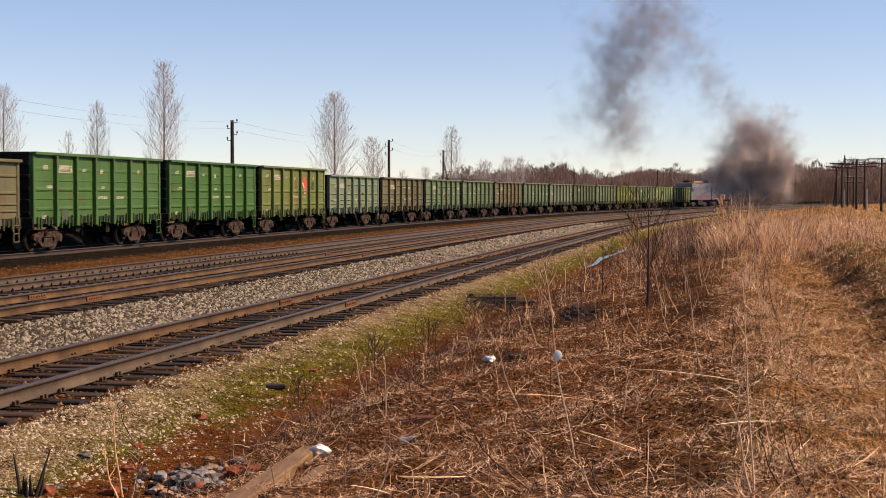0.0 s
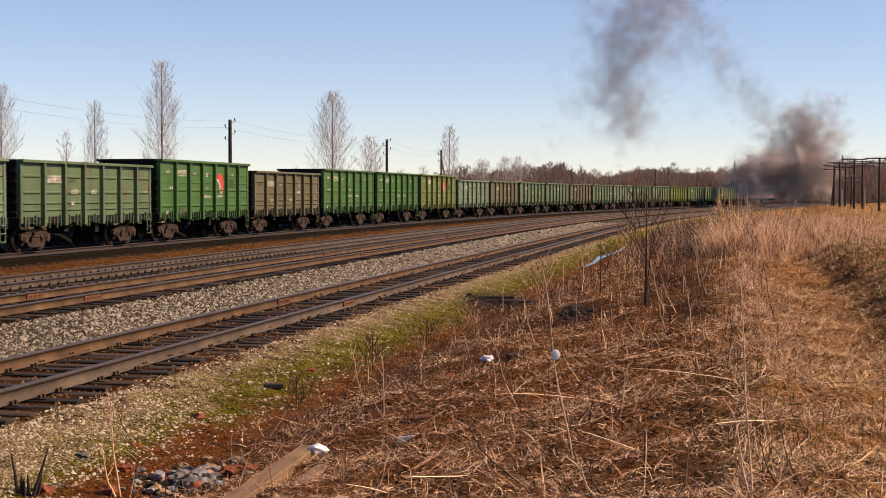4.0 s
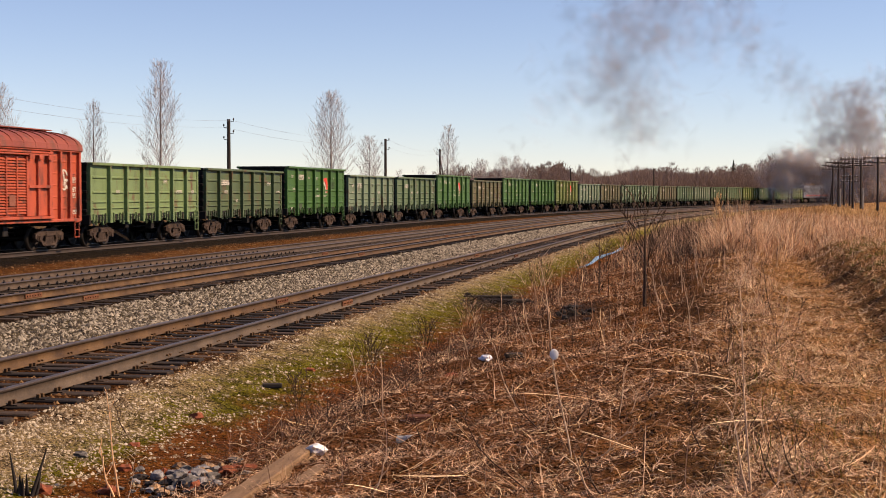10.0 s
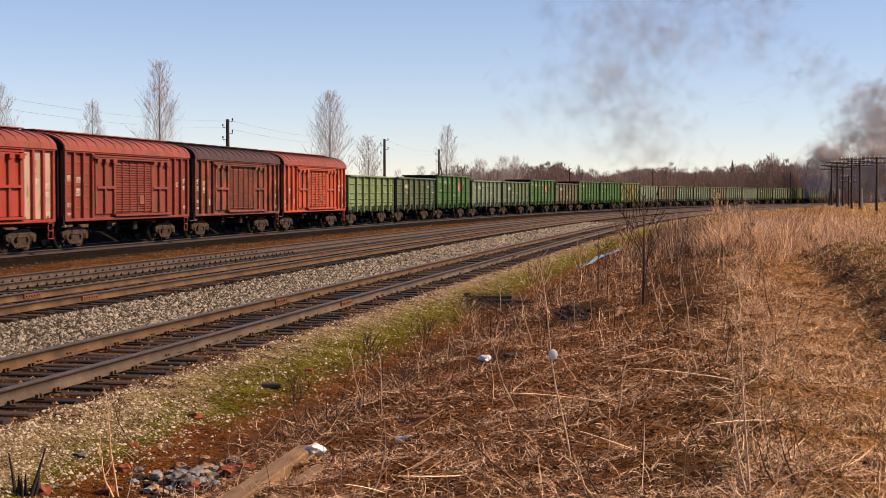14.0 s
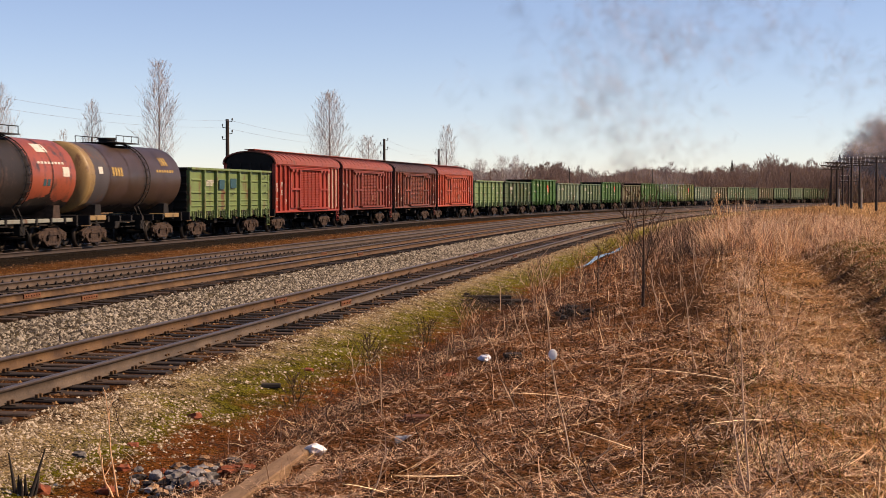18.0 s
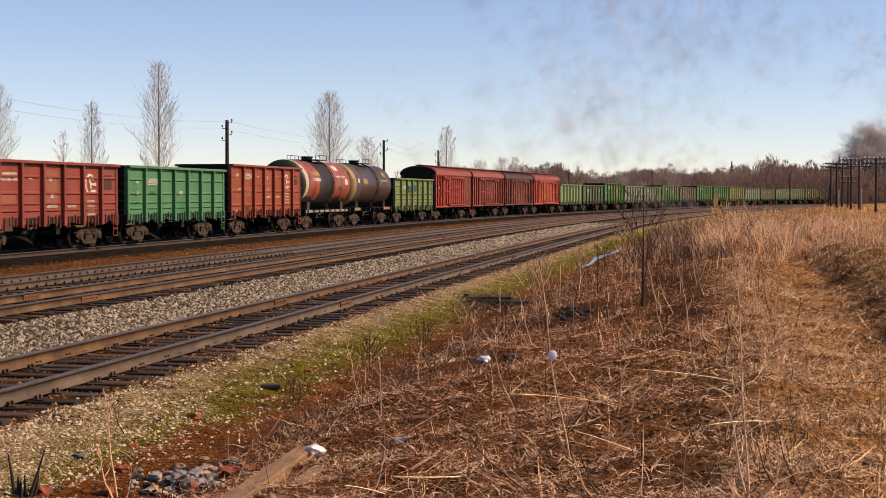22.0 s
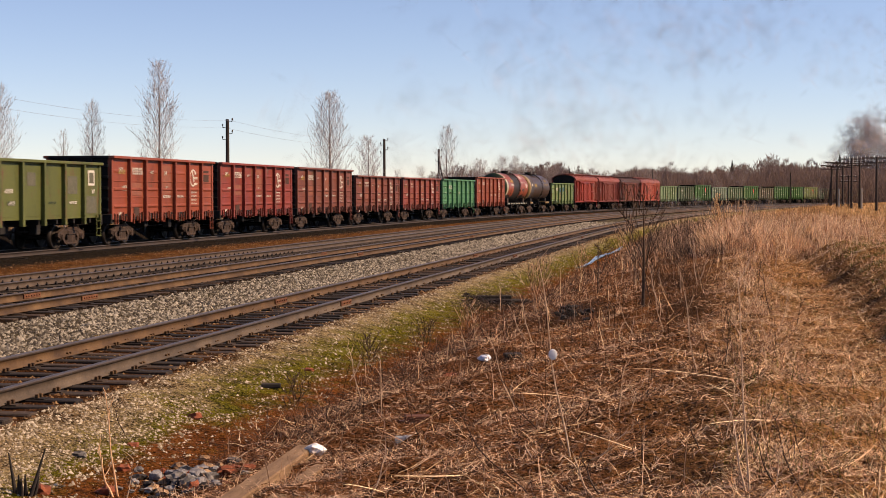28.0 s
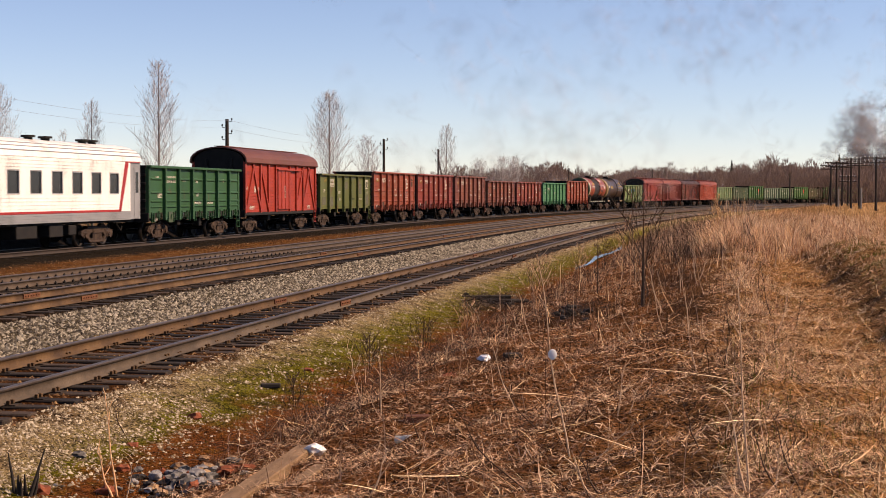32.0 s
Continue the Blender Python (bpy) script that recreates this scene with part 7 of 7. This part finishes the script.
stalk(-0.55, 11.5, 0.14, 0.40, "pale slanting stalk over the litter", "cane", 0.008)
stalk(-1.36, 22.35, 0.17, 0.33, "pale slanting stalk at the bank's foot", "cane", 0.009)
stalk(2.27, 22.05, -0.19, 0.94, "thin brown stalk standing on the bank", "litter", 0.009)
stalk(1.44, 24.5, -0.18, 0.76, "pale thin stalk standing on the bank", "cane", 0.008)
stalk(1.35, 24.55, -0.24, 0.52, "pale thin stalk standing on the bank", "cane", 0.008)
stalk(1.37, 35.9, 0.0, 0.55, "tan stalk beside a burnt heap", "cane", 0.012)
stalk(3.67, 25.5, -0.26, 0.88, "pale stalk leaning against a shrub", "cane", 0.010)
stalk(4.74, 21.95, -0.20, 0.88, "dark green-brown stalk beside the path", "twig", 0.008)
stalk(4.37, 20.05, 0.18, 0.64, "pale slanting stalk beside the path", "cane", 0.009)
stalk(5.04, 21.95, 0.08, 0.46, "dark short stalk on the path", "twig", 0.008)
stalk(5.42, 32.7, -0.10, 0.74, "pale stalk on scorched ground", "cane", 0.011)
stalk(5.50, 32.9, 0.15, 0.50, "pale stalk on scorched ground", "cane", 0.011)
stalk(4.77, 30.7, -0.02, 0.56, "pale stalk on scorched ground", "cane", 0.010)
stalk(8.55, 39.55, 0.03, 0.54, "pale thick stalk before the tall grass", "cane", 0.014)
stalk(2.55, 10.6, -0.15, 0.45, "dark thin leaning twig", "twig", 0.0045)


for k in range(26):
    g = random.Random(300 + k)
    s, u = g.uniform(-50, -22), g.uniform(22.4, 27.6)
    x, y = place(s, u)
    dark = k % 2 == 0
    cane(float(x), float(y), float(ground_z(np.array([s]), np.array([u]))[0]), g.uniform(0.4, 1.05), g.uniform(-0.7, 0.3), g.uniform(-0.6, 0.6), 320 + k,
         "dark wiry dead stalk on the bank" if dark else "pale dry stalk on the bank", "twig" if dark else "cane", g.uniform(0.004, 0.0075))


# ---- small things lying about ----
def lump(name, x, y, z, size, flat, seed, material, label, category):
    bm = bmesh.new()
    bmesh.ops.create_icosphere(bm, subdivisions=2, radius=size)
    for v in bm.verts:
        v.co *= 1 + 0.6 * noise.noise(v.co / size * 1.6 + Vector((seed * 7.1, 0, 0))) + 0.30 * noise.noise(v.co / size * 4.3 + Vector((0, seed * 3.3, 0)))
        v.co.z *= flat
    return single(name, bm, material, label, category, Matrix.Translation((x, y, z + size * flat * 0.5)))


M["brick_red"] = surface("broken_brick", ((0.10, 0.030, 0.013), (0.20, 0.055, 0.024), (0.30, 0.105, 0.05)), 0.9, 12.0, bump=0.4)
M["brick_dull"] = surface("dull_brick", ((0.07, 0.028, 0.018), (0.13, 0.05, 0.03)), 0.9, 12.0, bump=0.4)
M["buff_rubble"] = surface("buff_rubble", ((0.12, 0.065, 0.035), (0.28, 0.17, 0.09), (0.45, 0.31, 0.19)), 0.9, 9.0, bump=0.4)
M["grey_rubble"] = surface("grey_rubble", ((0.04, 0.037, 0.034), (0.10, 0.093, 0.085), (0.24, 0.22, 0.20)), 0.9, 9.0, bump=0.4)
M["plank"] = surface("weathered_plank", ((0.085, 0.048, 0.022), (0.175, 0.105, 0.052), (0.28, 0.18, 0.10)), 0.85, 2.0, (6, 0.6, 6), bump=0.5)
M["ash"] = surface("pale_ash", ((0.07, 0.066, 0.066), (0.17, 0.163, 0.163), (0.36, 0.35, 0.345)), 0.9, 14.0, bump=0.5)
M["bag"] = surface("torn_bag", ((0.35, 0.38, 0.45), (0.62, 0.64, 0.68)), 0.3, 12.0, bump=0.3)


def rest(x, y, up=0.0):
    return level(x, y) + up


lump("white_stone", -1.24, 15.15, -0.345, 0.085, 0.6, 1, M["plastic_white"], "white stone lying on an old beam", "stone")
for x, y, size, flat, seed, what in ((-2.90, 18.1, 0.085, 0.7, 2, "broken red brick on mossy grit"), (-3.26, 16.2, 0.07, 0.5, 3, "flat red brick chip on grit"), (-3.12, 15.05, 0.07, 0.6, 6, "orange brick shard at the ballast's foot"),
                                     (-3.09, 14.1, 0.09, 0.6, 7, "orange brick shard at the ballast's foot"), (-3.61, 13.8, 0.10, 0.6, 12, "broken orange brick beside a burnt stump"), (-1.99, 23.1, 0.07, 0.5, 13, "small broken brick in moss")):
    lump("red_brick_piece", x, y, rest(x, y, -0.01), size, flat, seed, M["brick_red"], what, "brick")
lump("brown_stone", 0.1, 20.6, rest(0.1, 20.6), 0.09, 0.5, 4, M["brick_red"], "brownish brick half hidden in weeds", "brick")
lump("torn_bag", 0.62, 22.4, rest(0.62, 22.4, 0.02), 0.10, 0.5, 5, M["bag"], "crumpled pale blue plastic bag", "litter")
lump("grey_stone", -3.6, 15.3, rest(-3.6, 15.3), 0.07, 0.5, 9, M["grey_rubble"], "small grey stone on grit", "stone")
for k in range(120):
    g = random.Random(900 + k)
    x, y = -2.40 + g.gauss(0, 0.24), 14.45 + g.gauss(0, 0.48)
    r = math.hypot((x + 2.40) / 0.24, (y - 14.45) / 0.48)
    kind = ("grey_rubble", "ash", "buff_rubble", "char", "grey_rubble", "ash", "brick_red", "buff_rubble")[k % 8]
    what = {"grey_rubble": "grey broken stone of a small rubble heap", "ash": "pale ashen lump of a small rubble heap", "buff_rubble": "buff broken tile of a small rubble heap", "char": "black burnt lump in a rubble heap",
            "brick_red": "orange brick shard of a small rubble heap"}[kind]
    tagged(lump("rubble_stone", x, y, rest(x, y, 0.07 * max(0.0, 1 - r * 0.5)), 0.022 + 0.060 * g.random() ** 1.6, g.uniform(0.4, 0.8), k + 10, M[kind], what, "stone"), group="rubble heap")


def plank(name, x, y, z, size, turn, tilt, material, label):
    bm = bmesh.new()
    box(bm, -size[0] / 2, size[0] / 2, -size[1] / 2, size[1] / 2, 0, size[2], 0.012)
    bmesh.ops.subdivide_edges(bm, edges=bm.edges[:], cuts=2, use_grid_fill=True)
    for v in bm.verts:
        v.co += noise.noise_vector(v.co * 3 + Vector((x, y, 0))) * 0.008
    return single(name, bm, material, label, "timber", Matrix.Translation((x, y, z)) @ Matrix.Rotation(turn, 4, "Z") @ Matrix.Rotation(tilt, 4, "X"))


plank("wooden_beam", -1.49, 13.3, -0.335, (0.19, 4.6, 0.14), -0.05, -0.0676, M["plank"], "old pale wooden beam lying in dead weeds")
plank("wooden_beam", -1.19, 12.9, -0.315, (0.13, 3.4, 0.12), -0.07, -0.0676, M["plank"], "old pale wooden beam lying in dead weeds")
plank("half_brick", -0.26, 16.4, rest(-0.26, 16.4, -0.03), (0.27, 0.12, 0.10), 0.1, 0.05, M["brick_dull"], "brown half-buried brick in dead weeds")
# the burnt heaps
for k, (x, y, w, turn, tilt) in enumerate(((0.95, 38.5, 1.6, 0.10, 0.1), (1.35, 38.2, 0.8, -0.2, 0.4), (1.75, 38.5, 0.9, 0.3, 0.3))):
    plank("charred_board", x, y, rest(x, y, 0.02 + 0.02 * k), (w, 0.11, 0.07), turn, tilt, M["char"], "black charred board in a heap beside the ditch")
for k in range(60):
    g = random.Random(500 + k)
    near = k % 2
    x, y = (2.45 + g.gauss(0, 0.17), 29.6 + g.gauss(0, 0.5)) if near else (1.25 + g.gauss(0, 0.5), 38.3 + g.gauss(0, 0.5))
    tagged(lump("charred_lump", x, y, rest(x, y, g.uniform(-0.02, 0.06)), 0.03 + 0.07 * g.random() ** 2, g.uniform(0.5, 0.9), 60 + k, M["char"], "black charred wood lump in a burnt heap", "burnt wood"), group="burnt heap")
for x, y, high, wide, count, seed, tint, what in ((2.45, 29.6, 0.10, 0.55, 34, 21, "char", "charred brush on a burnt heap"), (1.2, 38.3, 0.12, 0.60, 34, 22, "char", "charred brush on a burnt heap"), (2.35, 39.6, 0.8, 1.6, 22, 23, "litter", "leafless pinkish brush beside the ditch"),
                                                  (2.8, 42.5, 0.9, 1.6, 20, 24, "litter", "leafless pinkish brush beside the ditch"), (4.3, 47.5, 1.0, 1.5, 20, 25, "litter", "leafless brown brush beside the ditch"), (5.4, 51.0, 1.1, 1.6, 20, 26, "twig", "leafless dark brush beside the ditch"),
                                                  (6.6, 57.0, 1.3, 1.9, 22, 27, "litter", "leafless brown brush beside the ditch"), (-1.1, 23.6, 0.5, 1.1, 16, 28, "twig", "low dark brush at the bank's foot"), (-0.3, 26.2, 0.55, 1.2, 16, 29, "twig", "low dark brush at the bank's foot"),
                                                  (0.5, 29.6, 0.6, 1.2, 16, 30, "litter", "low brown brush at the bank's foot"), (-1.9, 19.8, 0.4, 0.9, 14, 31, "twig", "low dark brush at the bank's foot")):
    bush(x, y, rest(x, y), high, wide, count, seed, what, tint, 0.004, 0.016, levels=1)
plank("charred_board", 2.6, 31.0, rest(2.6, 31.0, -0.03), (0.55, 0.14, 0.08), 0.9, 0.1, M["char"], "burnt timber stub on the bank")
plank("charred_board", 1.05, 22.6, rest(1.05, 22.6), (0.28, 0.12, 0.06), 0.2, 0.1, M["char"], "small burnt wood piece in litter")
plank("wood_scrap", -2.33, 21.0, rest(-2.33, 21.0, 0.01), (0.26, 0.12, 0.06), 0.1, 0.0, M["char"], "dark wood scrap on mossy grit")


def bottle():
    m = bpy.data.materials.new("clear_plastic")
    m.use_nodes = True
    b = m.node_tree.nodes["Principled BSDF"]
    b.inputs["Base Color"].default_value = (0.80, 0.81, 0.74, 1)
    b.inputs["Transmission Weight"].default_value = 0.35
    b.inputs["Roughness"].default_value = 0.25
    t = tagged(new("plastic_bottle"), "crushed clear plastic bottle in dead weeds", "bottle")
    t.matrix_basis = Matrix.Translation((-0.46, 15.35, level(-0.46, 15.35) + 0.05)) @ Matrix.Rotation(-0.5, 4, "Z") @ Matrix.Rotation(1.45, 4, "Y")
    bm = bmesh.new()
    rings = []
    for z, r in ((0, 0.030), (0.01, 0.04), (0.08, 0.033), (0.13, 0.041), (0.19, 0.038), (0.24, 0.016), (0.27, 0.014)):
        rings.append([bm.verts.new((r * math.cos(k * 0.5236), 0.75 * r * math.sin(k * 0.5236), z)) for k in range(12)])
    for p, q in zip(rings, rings[1:]):
        for k in range(12):
            bm.faces.new((p[k], p[(k + 1) % 12], q[(k + 1) % 12], q[k]))
    bm.faces.new(rings[0])
    part("bottle_body", bm, m, t)
    bm = bmesh.new()
    rod(bm, (0, 0, 0.262), (0, 0, 0.285), 0.017, n=12)
    part("cap", bm, M["plastic_white"], t)


bottle()


def puddle():
    bm = bmesh.new()
    n = 60
    left, right = [], []
    for k in range(n):
        f = k / (n - 1)
        s = -7 + 24 * f
        wide = 0.13 * math.sin(math.pi * f) ** 0.8 * (1 + 0.25 * math.sin(f * 17)) + 0.004
        mid = 21.98 + 0.10 * math.sin(f * 11)
        for row, e in ((left, -1), (right, 1)):
            x, y = place(s, mid + e * wide)
            row.append(bm.verts.new((float(x), float(y), -0.40)))
    for k in range(n - 1):
        bm.faces.new((left[k], right[k], right[k + 1], left[k + 1]))
    m = bpy.data.materials.new("ditch_water")
    m.use_nodes = True
    b = m.node_tree.nodes["Principled BSDF"]
    b.inputs["Base Color"].default_value = (0.02, 0.02, 0.018, 1)
    b.inputs["Roughness"].default_value = 0.16
    single("water", bm, m, "shallow ditch water reflecting the sky", "water", kind="structure")


puddle()


# ---- smoke of the locomotive: clouds of soot that drift ----
PUFFS = []


def puff(cloud, rows, radius, count, flake, seed, squash=1.0, material="soot"):
    """A loose cloud of thin soot flakes; rows: seconds and the place of its middle."""
    rng = np.random.default_rng(seed)
    lobes = rng.normal(0, 0.40, (6, 3)) * radius
    size = rng.uniform(0.25, 0.50, 6) * radius
    which = rng.integers(0, 6, count)
    d = np.clip(rng.normal(0, 1, (count, 3)), -2.0, 2.0) * size[which][:, None] + lobes[which]
    d[:, 2] *= squash
    a, b = rng.normal(0, 1, (count, 3)), rng.normal(0, 1, (count, 3))
    a /= np.linalg.norm(a, axis=1, keepdims=True)
    b = np.cross(a, b)
    b /= np.linalg.norm(b, axis=1, keepdims=True)
    k = flake * rng.uniform(0.55, 1.45, (count, 1))
    rim = [d + (a * math.cos(0.7854 * i) + b * math.sin(0.7854 * i)) * k * rng.uniform(0.7, 1.3, (count, 1)) for i in range(8)]
    v = np.stack([d] + rim, 1).reshape(-1, 3)
    f = (np.arange(count)[:, None, None] * 9 + np.array([(0, 1 + i, 1 + (i + 1) % 8) for i in range(8)])[None]).reshape(-1, 3)
    me = np_mesh("smoke_puff", v, f)
    core = np.zeros((count, 9), np.float32)
    core[:, 0] = 1.0
    me.attributes.new("core", "FLOAT", "POINT").data.foreach_set("value", core.ravel())
    ob = part("smoke_puff", me, M[material], None)
    tagged(ob, "drifting grey-brown diesel smoke", "smoke", cloud, "stuff")
    PUFFS.append((ob, rows, seed))


def sky_place(px, py, far):
    """The place far metres off in the direction of slopes px (right) and py (up)."""
    return Vector((px * far, far, EYE_Z + py * far))


def smoke():
    rng = random.Random(77)

    def track(points, far, jx, jz, spread):
        rows = []
        for t, sx, sy in points:
            k = 1 + spread * t * (0.05 + 0.11 * t)
            rows.append((t, sky_place((sx - 784) / 2731 + jx * k, (343 - sy) / 2731 + jz * (1 + (0.75 if jz > 0 else 0.25) * (k - 1)), far + 300 * jx * (k - 1))))
        return rows
    # the old column that hangs beside the line and thins
    old = ((0, 1112, 92), (3, 1122, 74), (6, 1134, 50), (9, 1146, 42), (12, 1160, 40), (15, 1178, 42), (19, 1204, 46), (25, 1244, 30), (32, 1300, 10))
    for k in range(330):
        jz = rng.gauss(0, 0.026)
        jx = rng.gauss(0, 0.0130) + 0.34 * jz
        puff("old smoke column", track(old, 250, jx, jz, 0.07), rng.uniform(2.0, 3.8), 6, 2.4, 1100 + k, 1.15, "soot_old")
    # the tail under the old column
    for k in range(60):
        f = rng.random()
        jx, jz = -0.012 + 0.012 * f + rng.gauss(0, 0.005), -0.024 - 0.038 * f
        puff("old smoke column", track(old, 250, jx, jz, 0.09), rng.uniform(1.8, 3.0), 8, 1.9, 5290 + k, 1.2, "soot_old")
    # the thin strand that joins it to the locomotive
    pts = ((0, 1262, 150), (3, 1280, 130), (6, 1312, 112), (9, 1345, 100), (12, 1375, 88), (15, 1400, 78), (19, 1435, 64), (25, 1480, 40), (32, 1530, 10))
    for k in range(70):
        f = k / 69
        jx, jz = -0.030 + 0.054 * f + rng.gauss(0, 0.0045), 0.044 - 0.078 * f + rng.gauss(0, 0.004)
        puff("thin smoke strand", track(pts, 265, jx, jz, 0.085), rng.uniform(1.8, 3.0), 9, 2.0, 2600 + k, 1.2, "soot_old")
    # the dense plume that goes with the locomotive: seconds, middle, spread, distance
    plume = ((0, 1322, 262, 33, 30, 262), (3, 1392, 256, 38, 38, 282), (6, 1448, 232, 44, 42, 306), (8, 1484, 224, 50, 44, 322), (10, 1510, 214, 52, 48, 338), (12, 1530, 212, 52, 48, 352),
             (14.5, 1548, 214, 44, 46, 372), (17, 1556, 240, 30, 30, 392), (19, 1552, 248, 26, 20, 410), (21, 1542, 251, 25, 16, 426), (23, 1540, 244, 26, 18, 443), (25, 1536, 243, 26, 20, 460),
             (27.5, 1533, 240, 27, 22, 478), (29, 1532, 232, 27, 26, 490), (30, 1530, 228, 27, 28, 497), (32, 1524, 222, 29, 30, 510))
    for k in range(84):
        gx, gz = rng.gauss(0, 0.8), rng.gauss(0, 0.8)
        gz += 0.40 * gx
        rows = [(t, sky_place((sx + gx * wx - 784) / 2731, (343 - sy + gz * wz) / 2731, far)) for t, sx, sy, wx, wz, far in plume]
        puff("fresh smoke plume", rows, rng.uniform(2.4, 4.4), 12, 2.6, 310 + k, 1.0, "soot_thin" if k % 3 else "soot")
    # low smoke that drags over the wagons behind it
    haze = ((0, 1326, 308, 28, 17, 256), (3, 1374, 310, 38, 18, 274), (6, 1408, 310, 56, 20, 296), (9, 1458, 306, 62, 22, 318), (12, 1502, 300, 60, 25, 340), (14.5, 1530, 296, 50, 26, 362),
            (17, 1550, 292, 38, 24, 385), (19, 1560, 290, 32, 22, 402), (22, 1562, 290, 34, 22, 430), (25, 1560, 288, 34, 22, 452), (32, 1560, 282, 34, 24, 505))
    for k in range(72):
        gx, gz = -1.7 + 3.4 * k / 71 + rng.gauss(0, 0.2), rng.gauss(0, 0.85)
        rows = [(t, sky_place((sx + gx * wx - 784) / 2731, (343 - sy + gz * wz) / 2731, far)) for t, sx, sy, wx, wz, far in haze]
        puff("low drifting smoke", rows, rng.uniform(2.2, 3.6), 16, 2.4, 3400 + k, 0.75, "soot_low")


smoke()


# ---- what moves ----
def travel(t):
    """How far the front of the first wagon has come along its track."""
    return 215.316 + 10.1923 * t + 0.005587 * t * t + 0.0004396 * t ** 3


def motions():
    for w, back in TRAIN:
        rows = []
        for k in range(33):
            s = travel(k) + back
            x, y = place(s, 0.0)
            rows.append((k, Matrix.Translation((float(x), float(y), 0)) @ Matrix.Rotation(-heading(s), 4, "Z")))
        walk(w, rows)
    lead = {}
    for ob, y in ROLL:
        if y not in lead:
            rows = [(f / 30, Matrix.Translation((0, y, 0.475)) @ Matrix.Rotation(-(travel(f / 30) - travel(0)) / 0.475, 4, "X")) for f in range(0, 961)]
            walk(ob, rows)
            lead[y] = ob
        else:
            ob.rotation_mode = "QUATERNION"
            ob.animation_data_create()
            ob.animation_data.action = lead[y].animation_data.action
            ob.animation_data.action_slot = lead[y].animation_data.action_slot
    for ob, rows, seed in PUFFS:
        walk(ob, [(t, Matrix.Translation(p) @ Matrix.Rotation(0.02 * t * (1 if seed % 2 else -1), 4, "Y")) for t, p in rows])


motions()
